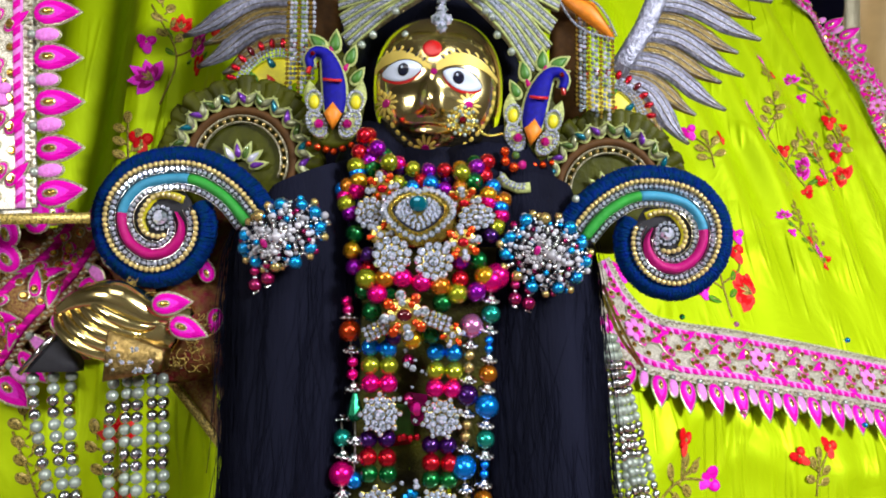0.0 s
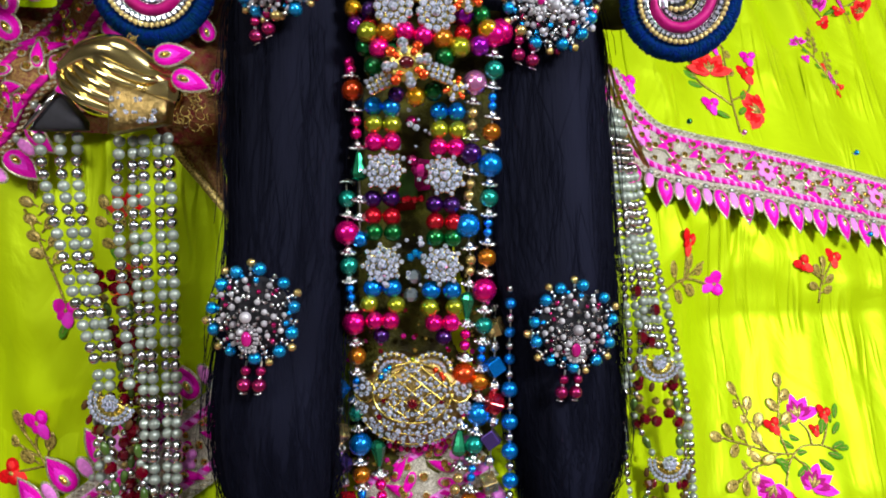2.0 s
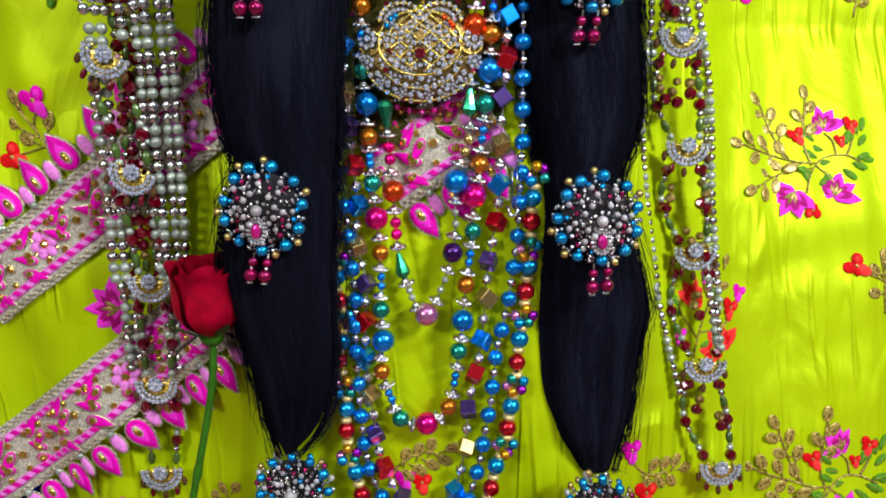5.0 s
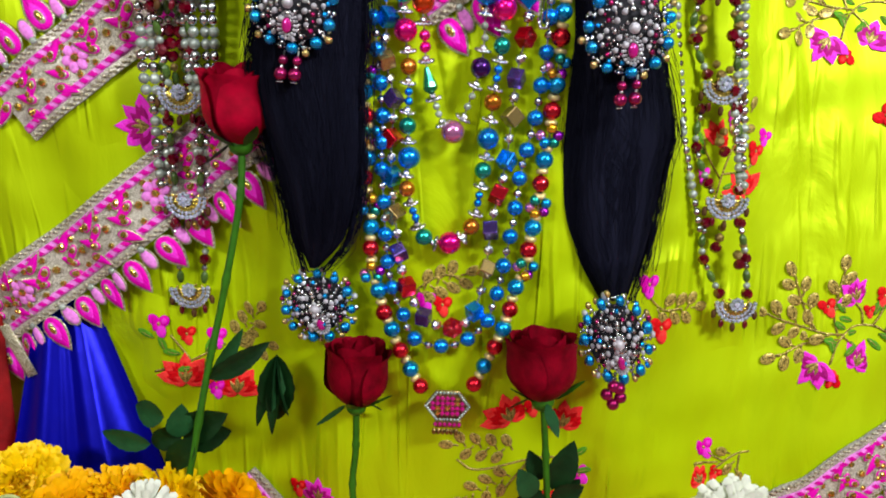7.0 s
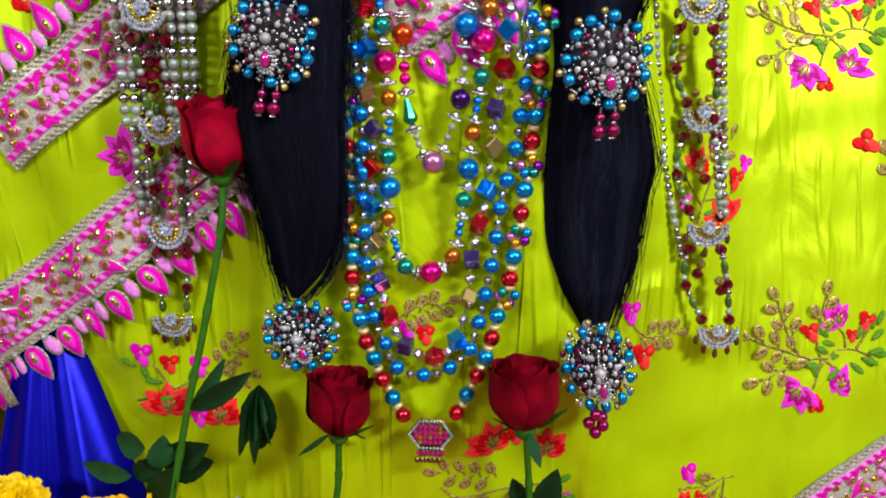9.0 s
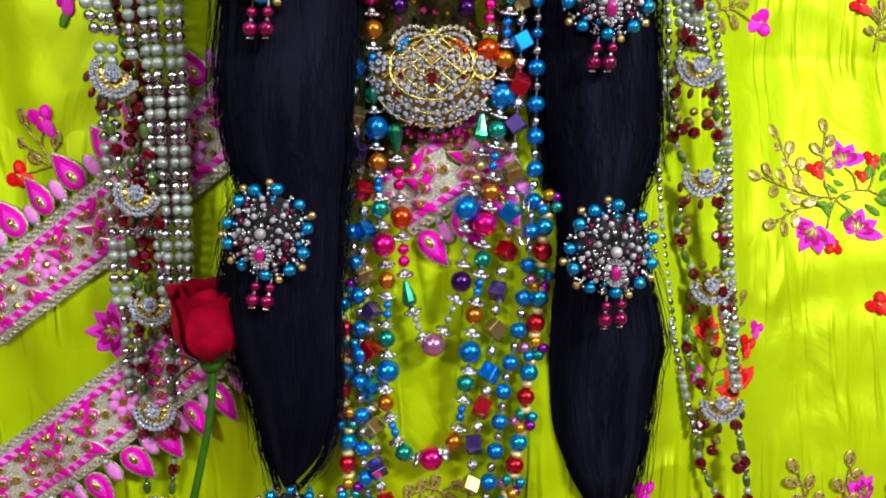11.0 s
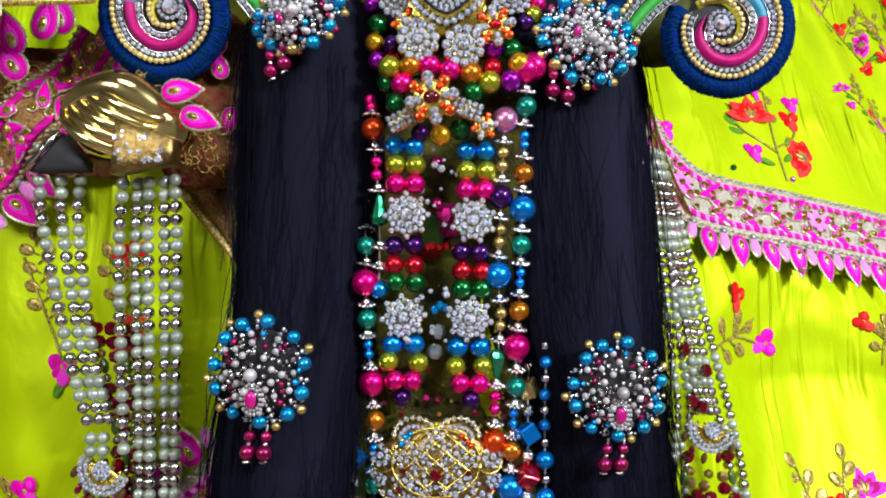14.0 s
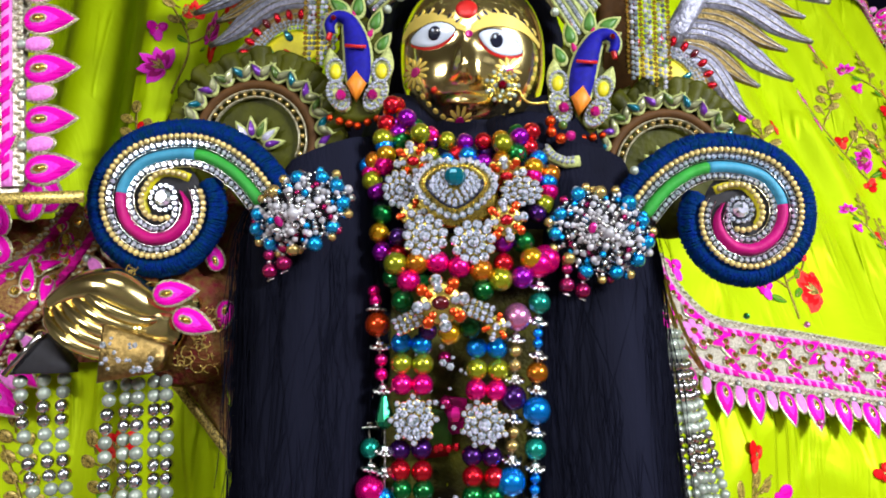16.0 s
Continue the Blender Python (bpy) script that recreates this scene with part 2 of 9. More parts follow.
OLIVE = material("olive_ruffle", (0.055, 0.06, 0.002), rough=0.5, vary=0.7, scale=45, bump=0.4, bump_scale=200, spec=0.15)
BROWNVELVET = material("brown_velvet", (0.085, 0.035, 0.006), rough=0.7, vary=0.3, scale=200, spec=0.3)
STEELFEATHER = material("steel_sequin", (0.3, 0.31, 0.43), rough=0.35, metal=0.4, vary=0.55, scale=300, bump=0.9, bump_scale=450)
BRONZEFEATHER = material("bronze_sequin", (0.26, 0.18, 0.045), rough=0.35, metal=0.4, vary=0.55, scale=300, bump=0.9, bump_scale=450)
NAVYVELVET = material("navy_velvet", (0.006, 0.005, 0.28), rough=0.7, vary=0.3, scale=200, spec=0.2)
ORANGESILK = material("orange_silk", (0.8, 0.24, 0.01), rough=0.5, vary=0.2, scale=200)
YELLOWSILK = material("yellow_silk", (0.7, 0.62, 0.01), rough=0.45, vary=0.15, scale=200)
LEAFSILK = material("leaf_green_silk", (0.05, 0.18, 0.015), rough=0.45, vary=0.35, scale=150)
ROYAL = material("royal_blue_satin", (0.001, 0.0012, 0.34), metal=0.55, rough=0.36, spec=0.2, vary=0.2, scale=9, bump=0.2, bump_scale=60)
REDCLOTH = material("red_cloth", (0.26, 0.002, 0.004), rough=0.6, vary=0.35, scale=60, spec=0.2, bump=0.3, bump_scale=120)
NAVYWALL = material("navy_curtain", (0.006, 0.006, 0.05), rough=0.7, vary=0.2, scale=20)
GOLDCURTAIN = material("gold_curtain", (0.55, 0.38, 0.16), rough=0.4, vary=0.25, scale=12, sheen=0.3)
ROSEPETAL = material("rose_petal", (0.19, 0.0, 0.009), rough=0.65, vary=0.5, scale=70, spec=0.06, bump=0.25, bump_scale=200)
ROSEBRIGHT = material("bright_rose_petal", (0.36, 0.0, 0.02), rough=0.65, vary=0.35, scale=70, spec=0.08, bump=0.25, bump_scale=200)
STEM = material("rose_stem", (0.03, 0.13, 0.006), rough=0.45, spec=0.2, vary=0.3, scale=90)
LEAF = material("rose_leaf", (0.004, 0.026, 0.005), rough=0.42, spec=0.2, vary=0.45, scale=60, bump=0.4, bump_scale=160)
LEAFPALE = material("rose_leaf_underside", (0.012, 0.072, 0.02), rough=0.5, spec=0.2, vary=0.35, scale=60, bump=0.3, bump_scale=160)
MARIGOLD = material("yellow_chrysanthemum", (1.0, 0.5, 0.0), rough=0.5, per_piece=0.1, vary=0.15, scale=80, spec=0.25)
LEMON = material("lemon_petal", (1.0, 0.64, 0.0), rough=0.5, per_piece=0.1, vary=0.15, scale=80, spec=0.25)
WHITEPETAL = material("white_chrysanthemum", (0.74, 0.77, 0.66), rough=0.5, spec=0.2, vary=0.12, scale=60, per_piece=0.08)
WHITEENAMEL = material("white_enamel", (0.62, 0.7, 0.86), rough=0.25, coat=0.6)
BLACKENAMEL = material("black_enamel", (0.01, 0.012, 0.03), rough=0.2, coat=0.6)
REDENAMEL = material("red_enamel", (0.55, 0.01, 0.01), rough=0.35, coat=0.3)
PALEGOLD = material("matt_gold_paint", (0.72, 0.55, 0.12), rough=0.45, metal=0.3, vary=0.1)
PLASTER = material("cream_plaster", (0.3, 0.29, 0.27), rough=0.8, vary=0.08, scale=3, bump=0.1)
FILLWALL = material("pale_plaster", (0.78, 0.76, 0.72), rough=0.8, vary=0.08, scale=3, bump=0.1)
MARBLE = material("white_marble", (0.6, 0.58, 0.55), rough=0.3, vary=0.25, scale=4)
WHITECLOTH = material("white_altar_cloth", (0.5, 0.1, 0.12), rough=0.7, vary=0.2, scale=30)


# ---- mesh building ----
class Builder:
    """Collects vertices and faces of one mesh; local x is across, z up, and -y towards the viewer."""

    def __init__(self):
        self.v, self.f, self.m, self.s = [], [], [], []

    def add(self, verts, faces, mi=0, smooth=True):
        o = len(self.v)
        self.v += [tuple(p) for p in verts]
        for f in faces:
            self.f.append([o + i for i in f])
            self.m.append(mi)
            self.s.append(smooth)

    def ball(self, c, r, mi=0, seg=10, rings=7, scale=(1, 1, 1), smooth=True):
        vs, fs = [(c[0], c[1], c[2] + r * scale[2])], []
        for i in range(1, rings):
            a = math.pi * i / rings
            for j in range(seg):
                b = 2 * math.pi * j / seg
                vs.append((c[0] + r * scale[0] * math.sin(a) * math.cos(b), c[1] + r * scale[1] * math.sin(a) * math.sin(b),
                           c[2] + r * scale[2] * math.cos(a)))
        vs.append((c[0], c[1], c[2] - r * scale[2]))
        n = len(vs) - 1
        for j in range(seg):
            k = (j + 1) % seg
            fs.append((0, 1 + j, 1 + k))
            fs.append((n, n - seg + k, n - seg + j))
            for i in range(rings - 2):
                a = 1 + i * seg
                fs.append((a + j, a + seg + j, a + seg + k, a + k))
        self.add(vs, fs, mi, smooth)

    def stone(self, c, r, mi=0, h=None, sides=8):
        """A faceted stone facing -y: girdle, crown and table."""
        h = r * 0.7 if h is None else h
        vs, fs = [], []
        for rr, yy, tw in ((r, 0, 0), (r, -h * 0.35, 0), (r * 0.58, -h, 0.5)):
            for j in range(sides):
                a = 2 * math.pi * (j + tw) / sides
                vs.append((c[0] + rr * math.cos(a), c[1] + yy, c[2] + rr * math.sin(a)))
        n = sides
        for j in range(n):
            k = (j + 1) % n
            fs.append((j, k, n + k, n + j))
        self.add(vs, fs, mi, False)
        # every cut face stands alone, so random brightness in its colour imitates sparkle
        for j in range(n):
            k = (j + 1) % n
            self.add([vs[n + j], vs[n + k], vs[2 * n + j]], [(0, 1, 2)], mi, False)
            self.add([vs[n + k], vs[2 * n + k], vs[2 * n + j]], [(0, 1, 2)], mi, False)
        c0 = (c[0], c[1] - h, c[2])
        for j in range(0, n, 2):
            a, b, d = vs[2 * n + j], vs[2 * n + (j + 1) % n], vs[2 * n + (j + 2) % n]
            self.add([a, b, d, c0], [(0, 1, 2, 3)], mi, False)

    def tube(self, path, radius, mi=0, seg=8, smooth=True, flat=1.0):
        path = [Vector(p) for p in path]
        n = len(path)
        rad = radius if isinstance(radius, (list, tuple)) else [radius] * n
        vs, fs = [], []
        for i, p in enumerate(path):
            d = (path[min(i + 1, n - 1)] - path[max(i - 1, 0)]).normalized()
            a = d.cross(Vector((0, 1, 0)))
            a = a.normalized() if a.length > 1e-4 else Vector((1, 0, 0))
            b = d.cross(a).normalized()
            for j in range(seg):
                t = 2 * math.pi * j / seg
                vs.append(p + a * math.cos(t) * rad[i] + b * math.sin(t) * rad[i] * flat)
        for i in range(n - 1):
            for j in range(seg):
                k = (j + 1) % seg
                fs.append((i * seg + j, i * seg + k, (i + 1) * seg + k, (i + 1) * seg + j))
        fs.append(tuple(range(seg)))
        fs.append(tuple(reversed(range((n - 1) * seg, n * seg))))
        self.add(vs, fs, mi, smooth)

    def dome(self, outline, h, mi=0, base=0.0, y0=0.0, centre=None, rise=0.0):
        """A cushion over a flat star-shaped outline of (x, z); h high towards -y."""
        n = len(outline)
        cx = sum(p[0] for p in outline) / n if centre is None else centre[0]
        cz = sum(p[1] for p in outline) / n if centre is None else centre[1]
        vs, fs = [], []
        for k, hh in ((1.0, -base), (1.0, h * 0.25), (0.9, h * 0.62), (0.6, h * 0.94)):
            vs += [(cx + (x - cx) * k, y0 - hh, cz + (z - cz) * k) for x, z in outline]
        vs.append((cx, y0 - h - rise, cz))
        for r in range(3):
            for j in range(n):
                k = (j + 1) % n
                fs.append((r * n + j, r * n + k, (r + 1) * n + k, (r + 1) * n + j))
        for j in range(n):
            fs.append((3 * n + j, 3 * n + (j + 1) % n, 4 * n))
        fs.append(tuple(reversed(range(n))))
        self.add(vs, fs, mi)

    def band(self, path, width, h, mi=0, y0=0.0, steps=5, ripple=0.0, turns=0, edge=0.0):
        """A padded strip along a path of (x, z) or (x, y, z); width may change along it."""
        pts = [Vector((p[0], y0, p[1])) if len(p) == 2 else Vector(p) for p in path]
        n = len(pts)
        wid = width if isinstance(width, (list, tuple)) else [width] * n
        vs, fs = [], []
        row = steps + 3
        for i, p in enumerate(pts):
            d = pts[min(i + 1, n - 1)] - pts[max(i - 1, 0)]
            side = Vector((d.z, 0, -d.x))
            side = side.normalized() if side.length > 1e-9 else Vector((1, 0, 0))
            lift = ripple * math.sin(2 * math.pi * turns * i / max(1, n - 1))
            w = wid[i] * 0.5
            vs.append(p - side * w + Vector((0, edge, 0)))
            for j in range(steps + 1):
                u = -1 + 2 * j / steps
                vs.append(p + side * (w * u) + Vector((0, -(h * math.sqrt(max(0, 1 - 0.92 * u * u)) + lift), 0)))
            vs.append(p + side * w + Vector((0, edge, 0)))
        for i in range(n - 1):
            for j in range(row - 1):
                a = i * row + j
                fs.append((a, a + row, a + row + 1, a + 1))
            fs.append((i * row, i * row + row - 1, (i + 1) * row + row - 1, (i + 1) * row))
        fs.append(tuple(range(row)))
        fs.append(tuple(reversed(range((n - 1) * row, n * row))))
        self.add(vs, fs, mi)

    def mesh(self, name, mats):
        me = bpy.data.meshes.new(name)
        me.from_pydata(self.v, [], self.f)
        for m in mats:
            me.materials.append(m)
        me.polygons.foreach_set("material_index", self.m)
        me.polygons.foreach_set("use_smooth", self.s)
        bm = bmesh.new()
        bm.from_mesh(me)
        bmesh.ops.recalc_face_normals(bm, faces=bm.faces)
        bm.to_mesh(me)
        bm.free()
        me.update()
        return me


FINE = ("loose_hair", "stray_hair", "seed_beading", "crystal_setting", "inner_setting", "crystal_trim", "pearl_trim", "pearl_ring", "pearl_edge", "stone_setting", "drop_fringe", "crystal_scatter", "crystal_banding", "bead_fringe", "crystal_string", "crystal_edge", "crystal_ring", "fringe", "ruffle", "braid_edge", "pearl_disc", "dark_line", "chain")


def part(name, shape, mats, parent=None, label="", at=None):
    """Links a Builder or a ready mesh as one object, under a thing or a part."""
    if isinstance(shape, Builder):
        shape = shape.mesh(name, mats if isinstance(mats, (list, tuple)) else [mats])
    ob = new(name, shape)
    if parent is not None:
        ob.parent = parent
    if at is not None:
        ob.matrix_basis = at
    if label:
        ob["label"] = label
    if name in FINE:
        ob["kind"] = "stuff"
    return ob


def thing(name, at, label, category, group="", kind=""):
    ob = new(name)
    ob.empty_display_size = 0.01
    ob.matrix_basis = at if isinstance(at, Matrix) else Matrix.Translation(at)
    return tagged(ob, label, category, group, kind)


def spline(points, per=12):
    """Catmull-Rom curve through the points."""
    pts = [Vector(p) for p in points]
    pts = [pts[0] * 2 - pts[1]] + pts + [pts[-1] * 2 - pts[-2]]
    out = []
    for i in range(1, len(pts) - 2):
        a, b, c, d = pts[i - 1:i + 3]
        for k in range(per):
            t = k / per
            out.append(0.5 * ((2 * b) + (c - a) * t + (2 * a - 5 * b + 4 * c - d) * t * t + (3 * b - a - 3 * c + d) * t ** 3))
    return out + [pts[-2]]


def walk_along(points, distances):
    """The places and directions at given lengths along a polyline."""
    pts = [Vector(p) for p in points]
    out, i, done = [], 0, 0.0
    for s in distances:
        while i < len(pts) - 2 and done + (pts[i + 1] - pts[i]).length < s:
            done += (pts[i + 1] - pts[i]).length
            i += 1
        d = pts[i + 1] - pts[i]
        out.append((pts[i] + d.normalized() * (s - done), d.normalized()))
    return out


def length_of(points):
    return sum((Vector(b) - Vector(a)).length for a, b in zip(points, points[1:]))


def smooth(a, b, x):
    t = min(1.0, max(0.0, (x - a) / (b - a)))
    return t * t * (3 - 2 * t)


def ellipse(a, b, n=16, c=(0, 0), turn=0.0):
    out = []
    for i in range(n):
        t = 2 * math.pi * i / n
        x, z = a * math.cos(t), b * math.sin(t)
        out.append((c[0] + x * math.cos(turn) - z * math.sin(turn), c[1] + x * math.sin(turn) + z * math.cos(turn)))
    return out


def teardrop(w, l, n=18):
    """Round end at the origin side, point at (0, l); width w."""
    out = []
    for i in range(n):
        t = 2 * math.pi * i / n
        x = 0.5 * w * math.sin(t) * (math.sin(t / 2) ** 0.9)
        z = l * 0.5 * (1 + math.cos(t))
        out.append((x, z))
    return out


# ---- the cloths: shape of each hanging sheet ----
def skirt_y(x, z):
    right = 0.05 + 0.19 * (z - 0.3) + 0.25 * max(0.0, z - 0.6)
    right = min(right, 0.182)
    y = -0.02 + smooth(0.05, 0.34, x) * (right + 0.02) + smooth(0.34, 0.7, x) * 0.08
    y += smooth(-0.1, -0.3, x) * 0.022 + smooth(-0.3, -0.6, x) * 0.03
    y += smooth(0.62, 1.0, z) * smooth(-0.15, -0.35, x) * 0.01
    under = 0.187 + 0.42 * (x - 0.297) + 0.495 * (z - 0.929) + 0.006 - y
    y += smooth(0.08, 0.2, x) * smooth(0.68, 0.86, z) * max(0.0, under)
    calm = (1 - 0.75 * smooth(0.1, 0.24, x)) * (1 - 0.8 * smooth(0.7, 0.86, z) * smooth(0.1, 0.2, x))
    y += calm * 0.014 * noise.noise(Vector((x * 15 + z * 4, 8.3, z * 2.6))) + 0.003 * noise.noise(Vector((x * 9 - z * 14, 2.3, z * 19))) + calm * 0.006 * noise.noise(Vector((x * 7, 3.1, z * 5))) + calm * 0.003 * noise.noise(Vector((x * 22 + z * 9, 1.7, z * 16)))
    y += 0.0016 * abs(noise.noise(Vector((x * 46 - z * 12, 4.4, z * 14)))) + 0.002 * smooth(0.15, 0.3, x) * math.sin(x * 120 + 2.5 * noise.noise(Vector((x * 6, 0, z * 4))))
    y += 0.0035 * smooth(0.04, 0.12, x) * smooth(0.36, 0.2, z) * noise.noise(Vector((x * 58 - z * 6, 6.2, z * 3)))
    return y


def cape_y(x, z):
    y = 0.187 + 0.42 * (x - 0.297) + 0.495 * (z - 0.929)
    fold = smooth(0.92, 1.25, z)
    y += 0.013 * fold * math.sin((x + 0.22 * (z - 1.1)) * 75 + 2 * noise.noise(Vector((x * 6, 0, z * 3))))
    return y + 0.004 * noise.noise(Vector((x * 9, 5.1, z * 4)))


def veil_y(x, z):
    y = 0.085 + 0.25 * max(0.0, z - 0.95) + 0.5 * max(0.0, -0.3 - x) - 0.1 * max(0.0, x + 0.3)
    return y + 0.02 * math.sin(x * 58 + 1.5 * noise.noise(Vector((x * 5, 2, z * 2)))) + 0.006 * noise.noise(Vector((x * 12, 2, z * 5)))


def sheet(name, rule, edge, nx, nz, mat, thick=0.0012):
    """A cloth sheet y = rule(x, z); edge(u, v) gives (x, z) for u, v in 0..1."""
    b = Builder()
    for back in (0, 1):
        vs, fs = [], []
        for i in range(nx + 1):
            for j in range(nz + 1):
                x, z = edge(i / nx, j / nz)
                vs.append((x, rule(x, z) + back * thick, z))
        for i in range(nx):
            for j in range(nz):
                a = i * (nz + 1) + j
                fs.append((a, a + 1, a + nz + 2, a + nz + 1))
        b.add(vs, fs, 0)
    return part(name, b, mat)


def on_cloth(rule, x, z, turn=0.0, lift=0.0, scale=1.0):
    """The pose of a piece lying on a cloth: its -y along the cloth's normal, its z turned by degrees."""
    e = 0.004
    dx = Vector((2 * e, rule(x + e, z) - rule(x - e, z), 0)).normalized()
    dz = Vector((0, rule(x, z + e) - rule(x, z - e), 2 * e)).normalized()
    ny = dz.cross(dx).normalized()
    dz = dx.cross(ny).normalized()
    m = Matrix((dx, ny, dz)).transposed().to_4x4()
    m.translation = Vector((x, rule(x, z), z)) - ny * lift
    return m @ pose(0, 0, 0, 0, -turn, 0) @ Matrix.Scale(scale, 4)



# ---- the hall and the altar ----
def slab(name, lo, hi, mat, label, category="wall"):
    b = Builder()
    (x0, y0, z0), (x1, y1, z1) = lo, hi
    vs = [(x, y, z) for x in (x0, x1) for y in (y0, y1) for z in (z0, z1)]
    b.add(vs, [(0, 1, 3, 2), (4, 6, 7, 5), (0, 4, 5, 1), (2, 3, 7, 6), (0, 2, 6, 4), (1, 5, 7, 3)], 0, False)
    return tagged(part(name, b, mat), label, category, kind="structure")


slab("floor", (-2.6, -4.2, -0.75), (2.6, 1.3, -0.65), MARBLE, "white marble floor of the temple hall", "floor")
slab("ceiling", (-2.6, -4.2, 2.75), (2.6, 1.3, 2.85), PLASTER, "plain cream ceiling of the temple hall", "ceiling")
# unseen wall behind the camera, kept paler to bounce fill onto the gold
slab("wall_south", (-2.6, -4.3, -0.65), (2.6, -4.2, 2.75), FILLWALL, "plain cream plaster wall added out of view to close the hall")
slab("wall_west", (-2.7, -4.2, -0.65), (-2.6, 1.3, 2.75), PLASTER, "plain cream plaster wall added out of view to close the hall")
slab("wall_east", (2.6, -4.2, -0.65), (2.7, 1.3, 2.75), PLASTER, "plain cream plaster wall added out of view to close the hall")
slab("wall_north", (-2.6, 1.2, -0.65), (2.6, 1.3, 2.75), NAVYWALL, "dark navy backdrop behind the shrine")
slab("altar", (-1.2, -0.45, -0.65), (1.2, 1.1, 0.06), WHITECLOTH, "altar platform covered with dark red cloth", "altar")

# ---- yellow cloths ----
def skirt_edge(u, v):
    x = -0.62 + 1.3 * u
    top = 1.1 - 0.17 * smooth(0.08, 0.16, x) - 0.12 * smooth(-0.1, -0.2, x)
    return x, 0.07 + v * (top - 0.07)


skirt = sheet("skirt", skirt_y, skirt_edge, 170, 130, SATIN)
tagged(skirt, "bright yellow satin skirt with embroidered flower sprigs", "dress")



# ---- cape behind the shoulder and veil on the other side ----
def cape_edge(u, v):
    foot = (0.02, 0.98)
    z0 = 0.925 - 0.17 * max(0.0, (u * 0.75 - 0.1))
    z = z0 + v * (1.95 - z0)
    right = 0.635 + 0.55 * max(0.0, 1.546 - z) - 0.2 * max(0.0, z - 1.546)
    right = min(right, 0.76)
    left = 0.0
    return left + (right - left) * u, z


cape = sheet("cape", cape_y, cape_edge, 150, 120, SATIN)
tagged(cape, "yellow satin cape with folds and embroidered sprigs", "cape")
veil = sheet("veil", veil_y, lambda u, v: (-0.75 + 0.62 * u, 0.8 + 0.95 * v), 130, 60, SATIN)
tagged(veil, "yellow satin veil hanging in soft vertical folds", "veil")

# ---- embroidery pieces, each made once ----
def petal_mesh(big):
    b = Builder()
    if big:
        w, l = 0.0255, 0.036
        b.dome([(x, z) for x, z in teardrop(w * 1.18, l * 1.1)], 0.0012, 0)
        b.dome([(x, z + 0.001) for x, z in teardrop(w, l)], 0.0026, 1)
        b.dome([(x, z + 0.004) for x, z in teardrop(w * 0.72, l * 0.72)], 0.0032, 3)
        b.dome(ellipse(0.0046, 0.0078, 14, (0, 0.013)), 0.0039, 0)
        b.dome(ellipse(0.003, 0.0058, 12, (0, 0.013)), 0.005, 2)
    else:
        b.dome(ellipse(0.0068, 0.0115, 14, (0, 0.011)), 0.0012, 0)
        b.dome(ellipse(0.0053, 0.0098, 14, (0, 0.011)), 0.0026, 1)
    return b.mesh("petal", [GOTA, MAGENTA if big else ROSE, GOLDGEM, HOTPINK])


PETAL, OVAL = petal_mesh(True), petal_mesh(False)


def leaf_drop_mesh():
    b = Builder()
    bend = lambda pts: [(x + 0.14 * z * z / 0.026, z) for x, z in pts]
    b.dome(bend(teardrop(0.0145, 0.0275)), 0.0012, 0)
    b.dome(bend([(x, z + 0.001) for x, z in teardrop(0.0118, 0.0238)]), 0.0022, 1)
    b.dome(ellipse(0.0034, 0.0048, 12, (0, 0.0075)), 0.0028, 0)
    b.stone((0, -0.0026, 0.0075), 0.0028, 2, 0.002)
    return b.mesh("leaf", [GOTA, MAGENTA, GOLDGEM])


LEAFDROP = leaf_drop_mesh()


def rosette_mesh(outer, centre, r):
    b = Builder()
    for k in range(6):
        a = k * math.pi / 3
        b.dome(ellipse(r * 0.4, r * 0.34, 10, (r * 0.62 * math.cos(a), r * 0.62 * math.sin(a)), a), 0.0022, 0)
        b.stone((r * 0.9 * math.cos(a + 0.5), -0.0006, r * 0.9 * math.sin(a + 0.5)), r * 0.12, 1)
    b.stone((0, -0.001, 0), r * 0.28, 1, 0.003)
    return b.mesh("rosette", [outer, centre])


ROSETTE = rosette_mesh(ROSE, GOLDGEM, 0.0135)
STONE_ = Builder()
STONE_.dome(ellipse(0.0048, 0.0048, 12), 0.001, 1)
STONE_.stone((0, -0.0006, 0), 0.0036, 0, 0.0028)
GOLDSTUD = STONE_.mesh("stud", [GOLDGEM, GOTA])
STONE_ = Builder()
STONE_.dome(ellipse(0.0035, 0.0035, 10), 0.003)
PEARLSTUD = STONE_.mesh("stud", [PEARL])


DEEPSTRIPE = material("magenta_stripe", (0.7, 0.0, 0.36), rough=0.6, spec=0.12, vary=0.25, scale=300, bump=0.5)


def stripe_mesh():
    b = Builder()
    b.dome([(-0.0027, -0.0026), (0.0027, 0.0008), (0.0027, 0.0062), (-0.0027, 0.0028)], 0.0012)
    return b.mesh("stripe", [DEEPSTRIPE])


STRIPE = stripe_mesh()


